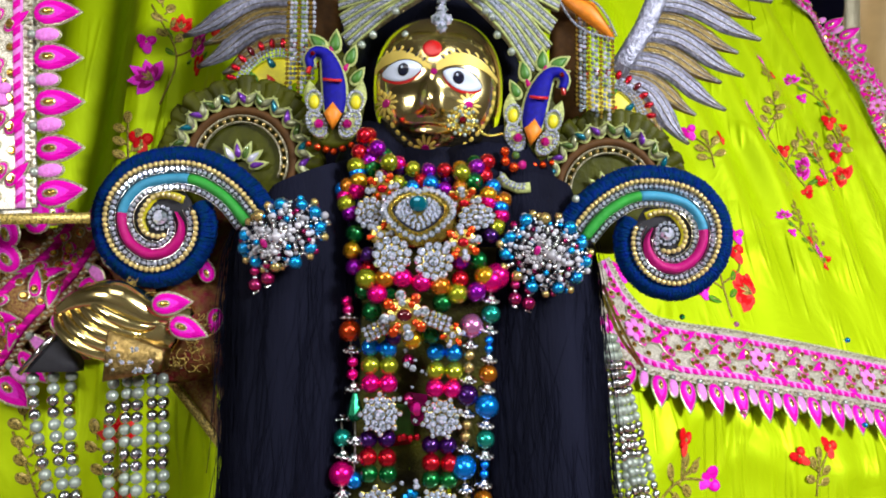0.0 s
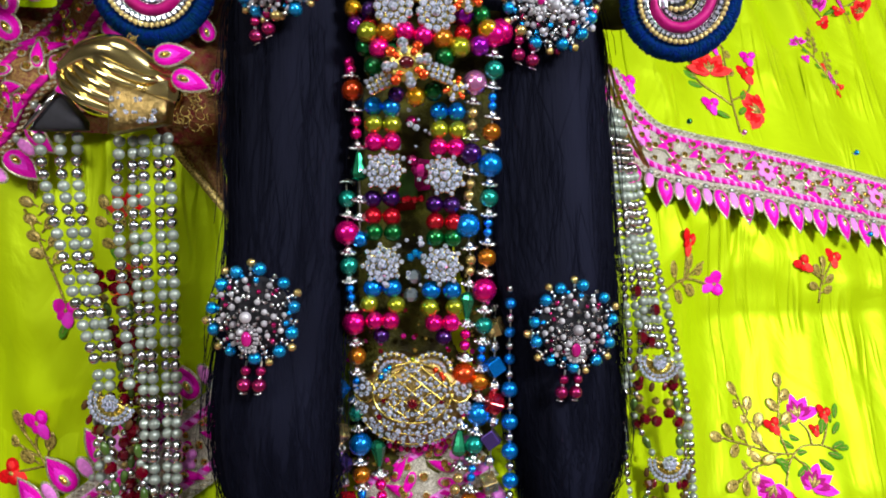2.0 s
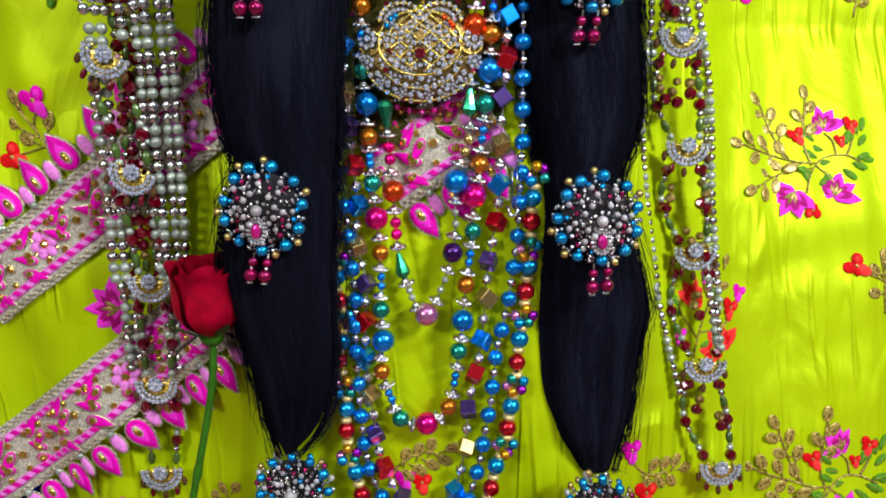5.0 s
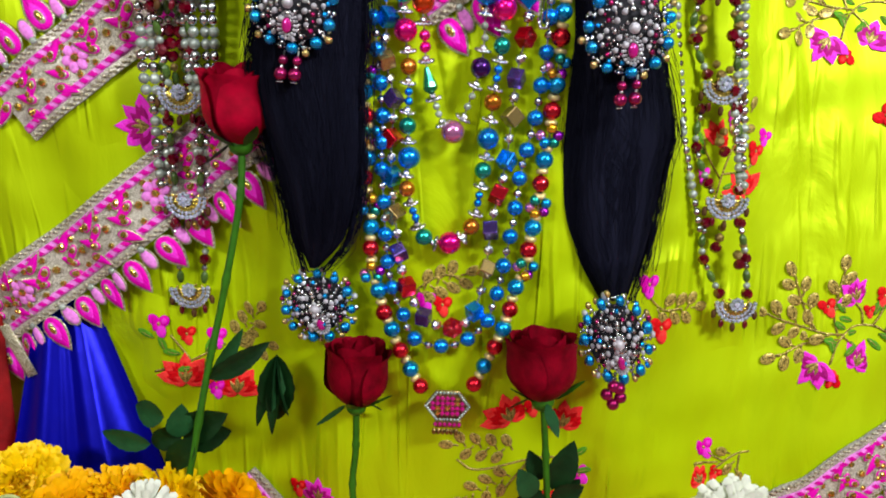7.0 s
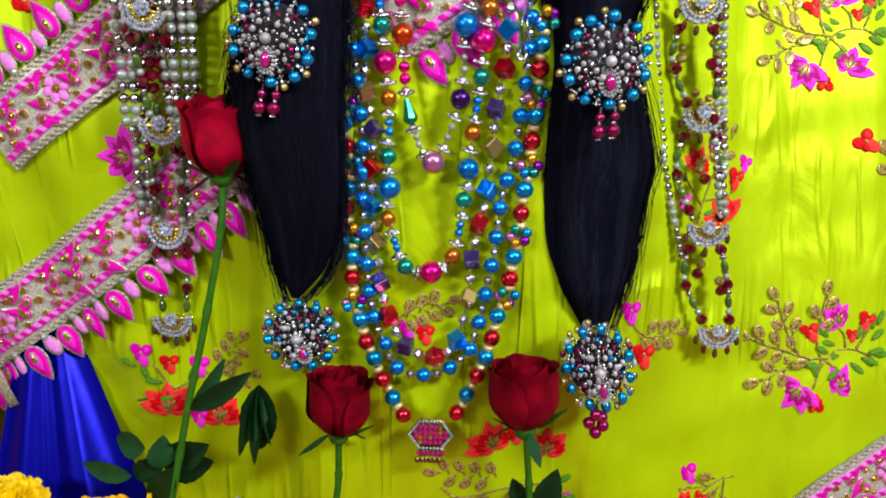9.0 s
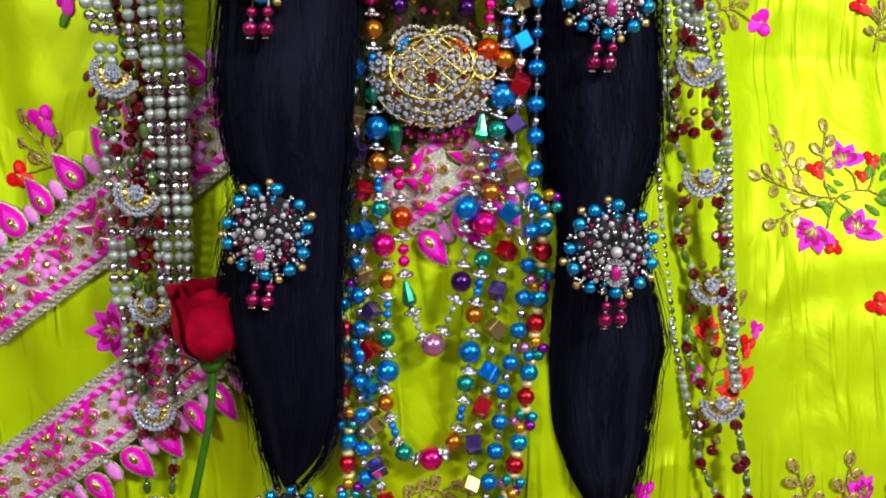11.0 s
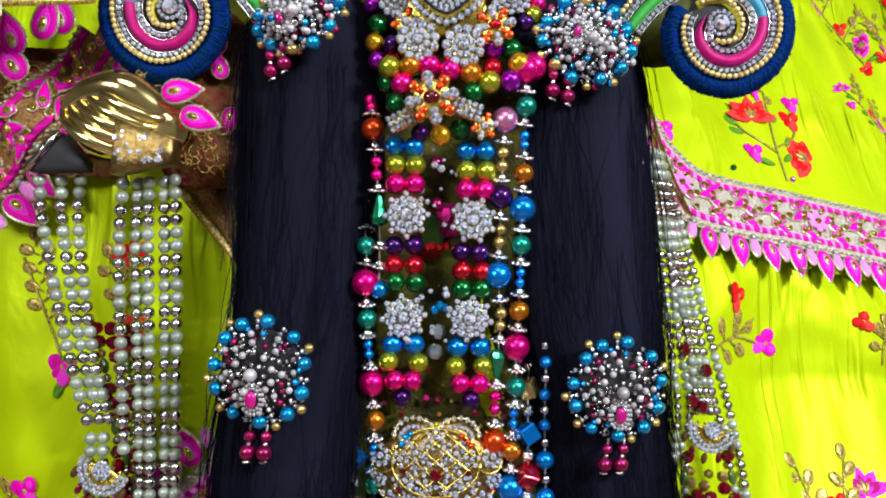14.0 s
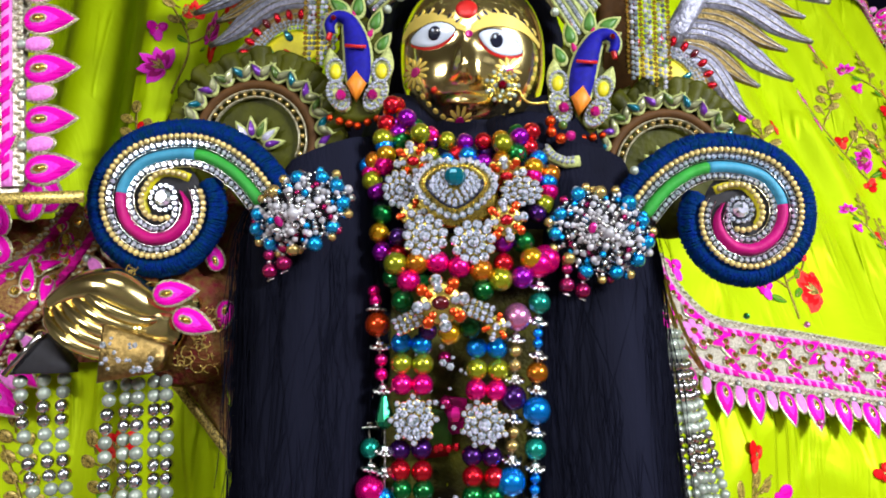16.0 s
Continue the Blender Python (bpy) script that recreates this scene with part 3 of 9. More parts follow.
def flower_mesh(outer, inner, r):
    """A stitched lotus seen from the side: pointed petals in a fan round a gold heart."""
    b = Builder()

    def petal(deg, l, w, h, mi, z0=0.0):
        a = radians(deg)
        leaf = []
        for i in range(14):
            t = 2 * math.pi * i / 14
            leaf.append((0.5 * w * math.copysign(abs(math.sin(t)) ** 1.1, math.sin(t)), l * (0.5 - 0.5 * math.cos(t) + (0.12 if i == 7 else 0))))
        b.dome([(x * math.cos(a) - z * math.sin(a), x * math.sin(a) + z * math.cos(a) + z0) for x, z in leaf], h, mi)

    for deg in (-82, -42, 0, 42, 82):
        l, w = r * random.uniform(1.15, 1.35), r * random.uniform(0.62, 0.74)
        petal(deg + random.uniform(-6, 6), l, w, 0.0013, 0, -0.3 * r)
        petal(deg, l * 0.68, w * 0.62, 0.0021, 1, -0.26 * r)
    for deg in (-62, 24, 64):
        petal(deg + random.uniform(-5, 5), r * 0.95, r * 0.52, 0.0024, 1, -0.36 * r)
        petal(deg, r * 0.6, r * 0.3, 0.0029, 0, -0.36 * r)
    for deg in (-118, 120):
        petal(deg, r * 0.55, r * 0.36, 0.0016, 0, -0.3 * r)
    for deg, l in ((-28, 0.66), (0, 0.75), (28, 0.66)):
        petal(deg, r * l, r * 0.26, 0.0036, 2, -0.4 * r)
    return b.mesh("flower", [outer, inner, GOLDTHREAD])


PINKFLOWER = flower_mesh(HOTPINK, DEEPPINK, 0.0185)
REDFLOWER = flower_mesh(CORAL, SCARLET, 0.019)


def bud_mesh(a, c):
    b = Builder()
    b.dome(ellipse(0.0046, 0.0056, 12, (-0.0042, 0.004), 0.5), 0.002, 0)
    b.dome(ellipse(0.0044, 0.0054, 12, (0.0042, 0.0036), -0.6), 0.0022, 0)
    b.dome(ellipse(0.0028, 0.0034, 10, (0.0046, 0.004), -0.6), 0.0029, 1)
    b.dome(ellipse(0.0044, 0.0072, 12, (0.0008, -0.004), 0.15), 0.0024, 1)
    b.dome(ellipse(0.0028, 0.0042, 10, (-0.003, -0.0015), -0.4), 0.0028, 0)
    b.dome(ellipse(0.0014, 0.002, 8, (0, 0.0012)), 0.0034, 2)
    return b.mesh("bud", [a, c, GOLDTHREAD])


REDBUD, PINKBUD = bud_mesh(SCARLET, CORAL), bud_mesh(MAGENTA, HOTPINK)


def blade_mesh(mat, w, l):
    b = Builder()
    n, out = 16, []
    for i in range(n):
        t = 2 * math.pi * i / n
        out.append((0.5 * w * math.sin(t) * (1 if i else 1) * abs(math.sin(t / 2 + 0.0)) ** 0.3, l * 0.5 * (1 - math.cos(t))))
    if mat is GOLDTHREAD:
        b.dome(ellipse(0.5 * w, 0.5 * l, 16, (0, 0.004 + 0.5 * l)), 0.0018)
        b.tube([(0, -0.0006, -0.001), (0.0005, -0.0008, 0.003), (0, -0.0012, 0.007)], 0.0009, 0, 5)
    else:
        b.dome([(x, 0.002 + z) for x, z in out], 0.0018)
        b.tube([(0, -0.0018, 0.003), (0, -0.0024, l * 0.5), (0, -0.001, l)], 0.0004, 1, 4)
    return b.mesh("leaf", [mat, DARKTHREAD])


DARKTHREAD = material("dark_gold_outline", (0.4, 0.3, 0.07), rough=0.4, metal=0.3, vary=0.4, scale=600)
GOLDLEAF, GREENLEAF = blade_mesh(GOLDTHREAD, 0.0098, 0.0142), blade_mesh(LEAFTHREAD, 0.0078, 0.0175)


def sprig(parent, rule, at, turn=0.0, scale=1.0, flip=1, stems=(), flowers=(), buds=(), gold=(), green=(), stem_mat=None):
    """One embroidered sprig: stitched stems as the part, with flowers, buds and leaves on it."""
    ca, sa = math.cos(radians(turn)), math.sin(radians(turn))

    def put(u, v):
        u, v = u * flip * scale, v * scale
        return at[0] + u * ca - v * sa, at[1] + u * sa + v * ca

    b = Builder()
    for line in stems:
        pts = [put(u, v) for u, v in line]
        path = spline([(x, 0, z) for x, z in pts], 6)
        b.tube([(p.x, rule(p.x, p.z) - 0.0008, p.z) for p in path], 0.0011 * max(0.8, scale), 0, 5)
    root = part("embroidered_sprig", b, stem_mat or GOLDTHREAD, parent)
    for mesh, items in ((PINKFLOWER, [f for f in flowers if f[2] == "p"]), (REDFLOWER, [f for f in flowers if f[2] == "r"]),
                        (REDBUD, [f for f in buds if f[2] == "r"]), (PINKBUD, [f for f in buds if f[2] == "p"]),
                        (GOLDLEAF, gold), (GREENLEAF, green)):
        for it in items:
            x, z = put(it[0], it[1])
            ang = it[2] if not isinstance(it[2], str) else (it[3] if len(it) > 3 else 0)
            size = 1.0 if isinstance(it[2], str) and len(it) < 5 else (it[4] if len(it) > 4 else 1.0)
            part(mesh.name.split(".")[0], mesh, None, root, at=on_cloth(rule, x, z, turn + ang * flip, 0.0007, scale * size) @ Matrix.Diagonal((1, 0.55, 1, 1)))
    return root


def gold_twig(a, c, n, spread=55, start=0.25):
    """Leaf places along a twig from a to c, alternately to both sides, with one at its tip."""
    ang = math.degrees(math.atan2(-(c[0] - a[0]), c[1] - a[1]))
    out = []
    for i in range(n):
        t = start + (1 - start) * i / max(1, n - 1)
        side = 0 if i == n - 1 else (1 if i % 2 else -1)
        out.append((a[0] + (c[0] - a[0]) * t, a[1] + (c[1] - a[1]) * t, ang + side * spread))
    return out


def big_sprig(parent, rule, at, turn=0.0, scale=1.0, flip=1, hue="p"):
    gold = (gold_twig((-0.004, -0.002), (-0.056, 0.014), 6, 50, 0.2) + gold_twig((-0.012, 0.004), (-0.034, 0.05), 5, 45, 0.3) +
            gold_twig((0.0, -0.006), (-0.046, -0.024), 5, 50, 0.3) + gold_twig((0.004, 0.0), (0.013, 0.056), 4, 40, 0.4) + [(0.002, -0.004, 110)])
    green = [(0.022, 0.0, 60), (0.03, 0.008, 75), (0.036, -0.002, 100), (0.05, 0.012, -20), (0.058, 0.016, -10), (0.054, -0.003, -110), (0.06, 0.0, -75),
             (0.014, -0.014, 70), (0.008, -0.024, 10), (0.018, -0.026, -60), (0.02, 0.016, 40), (0.066, 0.0, -95),
             (0.066, 0.022, -5), (0.064, 0.012, -50), (0.071, 0.026, -30), (0.044, -0.008, -130), (0.026, -0.01, -150)]
    gold = [(u, v, ang, 0, 1.15) for u, v, ang in gold]
    sprig(parent, rule, at, turn, scale, flip,
          stems=[[(0.068, -0.004), (0.05, 0.004), (0.028, 0.002), (0.012, -0.012), (0.004, -0.032)], [(0.05, 0.004), (0.058, 0.018), (0.059, 0.03)],
                 [(0.04, 0.004), (0.038, 0.018), (0.031, 0.026)], [(0.02, -0.004), (-0.012, 0.0), (-0.056, 0.014)], [(-0.01, 0.0), (-0.024, 0.024), (-0.034, 0.05)],
                 [(0.012, -0.008), (-0.02, -0.014), (-0.048, -0.026)], [(0.012, -0.006), (0.006, 0.02), (0.013, 0.056)], [(0.018, -0.006), (0.03, -0.016), (0.036, -0.024)]],
          flowers=[(0.029, 0.036, hue, 10), (-0.012, -0.0375, hue, 150), (0.036, -0.03, hue, -20)],
          buds=[(0.0, 0.023, "r", 20), (0.059, 0.033, "r", -20), (0.009, -0.048, "r", 180), (0.046, 0.018, "r", 0, 0.7)],
          gold=gold, green=green)


def tall_sprig(parent, rule, at, turn=0.0, scale=1.0, flip=1):
    sprig(parent, rule, at, turn, scale, flip,
          stems=[[(0.03, -0.07), (0.012, -0.03), (-0.008, 0.01), (-0.03, 0.05)], [(0.012, -0.03), (0.03, 0.0), (0.036, 0.025)],
                 [(-0.008, 0.01), (0.008, 0.04), (0.01, 0.06)]],
          flowers=[(-0.03, 0.052, "p", 0, 0.75), (0.03, -0.04, "p", 90, 0.8)],
          buds=[(-0.026, 0.01, "p", 0), (0.012, -0.012, "r", 0), (0.05, -0.06, "r", 90), (0.03, -0.075, "r", 150)],
          gold=gold_twig((-0.008, 0.01), (0.01, 0.066), 7) + gold_twig((0.012, -0.03), (0.05, 0.012), 6) + [(0.05, -0.03, -60), (0.04, -0.02, -40)],
          green=[(0.0, -0.02, 30), (0.008, -0.04, 50), (0.03, -0.066, -60), (0.022, -0.05, 20), (-0.014, 0.02, 40)])


def small_sprig(parent, rule, at, turn=0.0, scale=1.0, flip=1, hue="p"):
    sprig(parent, rule, at, turn, scale, flip,
          stems=[[(0.004, -0.026), (0.0, 0.0), (-0.018, 0.02)], [(0.0, 0.0), (0.02, 0.014)], [(0.0, -0.005), (0.0, 0.026)]],
          buds=[(-0.021, 0.024, hue, 20, 1.2), (0.024, 0.018, "r", -40, 1.1)],
          gold=[(-0.002, 0.01, 10), (0.002, 0.004, -40), (-0.002, -0.004, 60), (0.003, -0.01, -70), (0.001, -0.014, 75)])


def red_sprig(parent, rule, at, turn=0.0, scale=1.0, flip=1):
    sprig(parent, rule, at, turn, scale, flip,
          stems=[[(0.004, -0.05), (0.0, 0.0), (0.004, 0.05)], [(0.0, -0.02), (-0.03, 0.0), (-0.042, 0.016)], [(0.0, -0.015), (0.028, 0.0), (0.034, 0.022)]],
          flowers=[(-0.022, 0.022, "r", 0), (0.03, -0.022, "r", 60, 1.15)],
          buds=[(0.03, 0.02, "r", 0, 1.3), (-0.012, 0.046, "p", 0), (-0.026, -0.022, "p", 0, 1.1), (0.036, 0.04, "p", 0)],
          gold=gold_twig((0.0, 0.0), (0.006, 0.06), 5),
          green=[(-0.036, 0.006, 50), (-0.03, -0.002, 70), (0.006, -0.03, -60), (-0.004, -0.035, 70), (0.014, -0.012, -50)])


# places of the sprigs
big_sprig(skirt, skirt_y, (0.346, 0.637), 0, 1.0)
big_sprig(skirt, skirt_y, (0.354, 0.322), 0, 1.0)
small_sprig(skirt, skirt_y, (0.4281, 0.8099), 0, 1.0, -1, "r")
small_sprig(skirt, skirt_y, (0.2523, 0.8149), -60, 1.3, -1)
small_sprig(skirt, skirt_y, (0.4350, 0.5150), 10, 1.2, -1, "r")
red_sprig(skirt, skirt_y, (0.2362, 0.4891), -20, 0.85)
sprig(skirt, skirt_y, (0.1775, 0.3531), 0, 1.0, stems=[[(-0.02, 0.02), (0.0, 0.0), (0.02, 0.0)]],
      buds=[(-0.016, 0.024, "p", 0, 1.2), (0.0, -0.02, "r", 0, 1.3)], gold=gold_twig((-0.016, 0.0), (0.03, 0.0), 7))
sprig(skirt, skirt_y, (0.2540, 0.1950), 0, 1.0, stems=[[(-0.008, -0.012), (0.008, 0.0), (0.03, 0.004)], [(0.002, -0.003), (-0.008, 0.002), (-0.017, 0.008)], [(-0.004, -0.004), (-0.028, -0.006)], [(0.02, 0.0), (0.018, -0.02)]],
      flowers=[(-0.022, -0.022, "r", 20, 0.8)], buds=[(-0.019, 0.010, "p", 20, 1.15), (-0.006, -0.016, "r", -30, 0.8)],
      gold=[(0.008, 0.004, 70), (-0.02, -0.007, 95), (0.014, -0.006, 125), (0.019, -0.016, 170), (0.016, -0.014, -150)])
sprig(skirt, skirt_y, (0.0376, 0.2258), 0, 1.0, stems=[[(0.06, -0.02), (0.02, -0.02), (-0.03, -0.03), (-0.05, -0.02)], [(0.02, -0.02), (-0.01, -0.06)], [(0.06, -0.02), (0.055, -0.07)]],
      flowers=[(-0.003, 0.03, "r", 20, 1.15), (0.05, 0.022, "r", 0, 1.1)], buds=[(0.02, 0.035, "r", 0), (0.07, -0.04, "p", 30, 1.2), (0.04, -0.065, "r", 0)],
      gold=gold_twig((0.02, -0.01), (-0.05, -0.005), 8) + gold_twig((0.015, -0.03), (-0.04, -0.06), 7),
      green=[(0.06, -0.02, -50), (0.062, -0.035, -80), (0.055, -0.055, 160), (0.06, -0.062, 200), (0.05, -0.05, 120)])
sprig(skirt, skirt_y, (-0.0345, 0.3780), 0, 1.0, stems=[[(-0.03, -0.01), (0.0, 0.012), (0.02, 0.012)]], buds=[(0.005, -0.016, "r", 0), (-0.01, -0.012, "p", 0)],
      gold=gold_twig((-0.03, -0.006), (0.022, 0.014), 8))
sprig(skirt, skirt_y, (-0.2601, 0.2975), 0, 1.0, stems=[[(-0.05, -0.02), (-0.01, -0.005), (0.02, 0.01)], [(-0.03, 0.02), (-0.012, -0.006)], [(0.02, 0.0), (0.05, 0.03)]],
      flowers=[(-0.018, -0.02, "r", 0, 1.1), (0.03, -0.032, "r", 0, 1.1)], buds=[(-0.04, 0.03, "p", 0, 1.2), (0.012, 0.016, "p", 0, 1.1), (0.01, -0.036, "p", 0), (-0.015, 0.02, "r", 0)],
      gold=gold_twig((0.02, 0.0), (0.055, 0.045), 7) + gold_twig((0.02, 0.0), (0.06, 0.01), 4), green=[(-0.045, 0.015, 60), (-0.035, 0.0, 20), (-0.02, 0.0, 80), (0.0, 0.0, -30), (-0.006, -0.012, 100)])
sprig(skirt, skirt_y, (-0.1531, 0.1568), 0, 1.0, flowers=[(0.004, 0, "p", 0, 0.9)], buds=[(-0.018, 0.002, "r", 0)])
sprig(skirt, skirt_y, (-0.3075, 0.5141), 0, 1.0, flowers=[(0, 0, "p", 90, 1.1)])
sprig(skirt, skirt_y, (-0.3600, 0.6690), 0, 1.0, stems=[[(0.012, -0.018), (-0.002, 0.004), (0.002, 0.02)], [(-0.002, 0.002), (-0.018, 0.022)], [(0.0, -0.004), (-0.024, 0.006)], [(0.006, -0.012), (-0.024, -0.02)]],
      buds=[(0.003, 0.026, "p", 20, 1.4), (-0.026, -0.022, "r", 60, 1.4)], gold=[(-0.012, 0.018, 25, 0, 1.2), (-0.016, 0.003, 65, 0, 1.2), (0.01, -0.002, -10, 0, 1.2), (0.0, -0.010, 70, 0, 1.2)])
sprig(skirt, skirt_y, (-0.3486, 0.8441), 0, 1.0, stems=[[(0.02, -0.05), (0.0, 0.0), (-0.02, 0.04)]], gold=gold_twig((0.01, -0.03), (-0.01, 0.05), 9),
      buds=[(0.018, -0.05, "p", 0, 1.3)], green=[(0.02, -0.055, 160)])
sprig(skirt, skirt_y, (-0.272, 0.85), 0, 1.0, stems=[[(0.0, -0.04), (0.003, 0.0), (0.0, 0.04)]],
      flowers=[(0.0, 0.036, "r", 0, 0.8), (-0.002, -0.03, "r", 60, 0.9)], gold=gold_twig((0.0, -0.02), (-0.02, 0.03), 5), green=[(0.006, 0.0, -40), (-0.006, -0.014, 40)])
tall_sprig(cape, cape_y, (0.5041, 1.2390), 0, 1.05)
small_sprig(cape, cape_y, (0.3697, 1.2098), 0, 1.05)
small_sprig(cape, cape_y, (0.5170, 1.3618), -25, 0.75)
tall_sprig(cape, cape_y, (0.6067, 1.3243), 15, 0.85)
small_sprig(cape, cape_y, (0.6177, 1.2472), -30, 1.1, 1, "r")
tall_sprig(cape, cape_y, (0.4976, 1.0912), 10, 0.62)
red_sprig(cape, cape_y, (0.3451, 1.0392), 0, 1.15)
sprig(cape, cape_y, (0.2082, 1.0338), 0, 1.0, buds=[(0, 0, "p", 0, 1.4)])
red_sprig(cape, cape_y, (0.5860, 1.2068), 0, 0.8)
sprig(veil, veil_y, (-0.3018, 1.2731), 0, 1.0, stems=[[(-0.01, -0.06), (0.0, 0.0), (-0.03, 0.06)], [(0.0, 0.0), (0.05, 0.03)]],
      flowers=[(0.025, 0.012, "p", 0, 1.2), (-0.025, -0.03, "p", 60, 1.0), (0.0, 0.04, "r", 0, 0.8)], buds=[(0.03, -0.014, "r", 0, 1.3), (0.055, 0.02, "r", 0, 1.3), (-0.03, 0.01, "p", 0, 1.2)],
      gold=gold_twig((0.0, 0.0), (-0.02, 0.06), 6), green=[(0.0, 0.0, 60), (0.01, -0.01, -60), (-0.005, 0.02, 40), (0.03, -0.01, -70)])
sprig(veil, veil_y, (-0.3310, 1.1539), 0, 1.0, stems=[[(0.0, -0.03), (-0.004, 0.0), (-0.008, 0.03)], [(-0.002, -0.01), (0.01, 0.008)]], buds=[(0.006, 0.012, "r", 0, 1.4)],
      gold=gold_twig((0, -0.03), (-0.008, 0.03), 7))
sprig(veil, veil_y, (-0.2703, 1.1674), 0, 1.0, flowers=[(0, 0, "p", 0, 1.1)], buds=[(-0.004, -0.02, "r", 0)])


# ---- embroidered borders ----
def border(name, rule, points, side, lift, label, width=0.064, petals=True, parent=None, base=None):
    """A brocade border along (x, z) points; side 1 or -1: where its petals hang."""
    path = spline([(x, 0, z) for x, z in points], 10)
    path = [(p.x, p.z) for p in path]
    flat = [(x, 0, z) for x, z in path]
    total = length_of(flat)

    def shift(off, extra=0.0):
        out = []
        n = len(path)
        for i, (x, z) in enumerate(path):
            a, c = path[max(0, i - 1)], path[min(n - 1, i + 1)]
            d = Vector((c[0] - a[0], c[1] - a[1])).normalized()
            nx, nz = x + d.y * off, z - d.x * off
            out.append((nx, rule(nx, nz) - lift - extra, nz))
        return out

    b = Builder()
    vs, fs = [], []
    rows = [shift(width * (k / 8 - 0.5)) for k in range(9)]
    n = len(path)
    for extra in (0.0, 0.0016):
        for i in range(n):
            vs += [(r[i][0], r[i][1] + extra - (0.0008 if extra == 0 else 0), r[i][2]) for r in rows]
    for lay in (0, 1):
        for i in range(n - 1):
            for k in range(8):
                a = lay * n * 9 + i * 9 + k
                fs.append((a, a + 1, a + 10, a + 9))
    b.add(vs, fs)
    band = part(name, b, base or GLITTER, parent)
    if parent is None:
        tagged(band, label, "border")
    for off in (-0.31, 0.31):
        b = Builder()
        b.tube(shift(width * off, 0.0012), 0.0038, 0, 8, True, 0.4)
        cord = part("satin_cord", b, ROSE if base is None else DEEPPINK, band, "pink cord with magenta stripes")
        line = shift(width * off, 0.0026)
        k = int(length_of(line) / 0.0105)
        for p, d in walk_along(line, [0.0105 * (i + 0.5) for i in range(k)]):
            ang = math.degrees(math.atan2(-d.x, d.z))
            part("stripe", STRIPE, None, cord, at=on_cloth(lambda x, z: p.y, p.x, p.z, ang, 0.0))
    for off in (-0.45, 0.45):
        b = Builder()
        line = shift(width * off, 0.0018)
        k = int(length_of(line) / 0.0036)
        for i, (p, d) in enumerate(walk_along(line, [0.0036 * (i + 0.5) for i in range(k)])):
            s = 0.0016 if i % 2 else -0.0016
            b.ball((p.x - d.z * s * 0.8, p.y, p.z + d.x * s * 0.8), 0.0018, 0, 6, 4, (1.25, 0.5, 0.8))
        part("braid_edge", b, GOTA, band, "twisted champagne braid")
    k = max(1, int(total / 0.0185))
    for i in range(k):
        s = (i + 0.5) * total / k
        for row_off, tw in ((-0.14, 35), (0.14, 145)):
            line = shift(width * row_off, 0.0014)
            (p, d), = walk_along(line, [s + (0.006 if row_off > 0 else -0.004)])
            ang = math.degrees(math.atan2(-d.x, d.z))
            if i % 9 == 4 and base is None:
                continue
            part("leaf", LEAFDROP, None, band, at=on_cloth(rule, p.x, p.z, ang + (tw if i % 2 else tw - 180) + random.uniform(-8, 8), lift + 0.0012, random.uniform(0.95, 1.12)))
        (p, d), = walk_along(shift(0.0, 0.0014), [s])
        if i % 9 == 4 and base is None:
            part("rosette", ROSETTE, None, band, at=on_cloth(rule, p.x, p.z, 20, lift + 0.0014))
        else:
            part("stud", GOLDSTUD, None, band, at=on_cloth(rule, p.x, p.z, 0, lift + 0.0012))
        for off in (-0.22, 0.22):
            (p, d), = walk_along(shift(width * off, 0.0012), [min(total * 0.99, s + 0.014)])
            part("stud", GOLDSTUD, None, band, at=on_cloth(rule, p.x, p.z, 0, lift + 0.0012, 0.8))
    if petals:
        line = shift(side * width * 0.5, 0.0)
        k = max(1, int(length_of(line) / 0.0345))
        step = length_of(line) / k
        for i in range(k):
            for which, ds in ((PETAL, 0.25), (OVAL, 0.75)):
                (p, d), = walk_along(line, [step * (i + ds)])
                ang = math.degrees(math.atan2(-d.x, d.z)) - 90 * side
                part("petal", which, None, band, at=on_cloth(rule, p.x, p.z, ang + random.uniform(-4, 4), lift + 0.001, random.uniform(0.94, 1.04)))
                if which is OVAL:
                    part("stud", PEARLSTUD, None, band, at=on_cloth(rule, p.x, p.z, ang, lift + 0.0015))
    return band


def cape_front(x, z):
    return cape_y(x, z) - 0.004


border("cape_border", cape_front, [(0.1651, 1.0371), (0.1863, 0.9932), (0.2220, 0.9583), (0.2685, 0.9457), (0.3288, 0.9379), (0.4020, 0.9265), (0.4725, 0.9144), (0.5914, 0.8918)],
       1, 0.004, "pink and champagne embroidered border with paisley petals on the cape")
border("sash_border", skirt_y, [(-0.4277, 0.5233), (-0.3957, 0.5466), (-0.3483, 0.5800), (-0.3040, 0.6130), (-0.2108, 0.6815), (-0.1681, 0.7158)], -1, 0.004,
       "pink and champagne embroidered sash border across the skirt")
def sash_y(x, z):
    return skirt_y(x, z) - 0.011 * smooth(-0.12, -0.26, x)


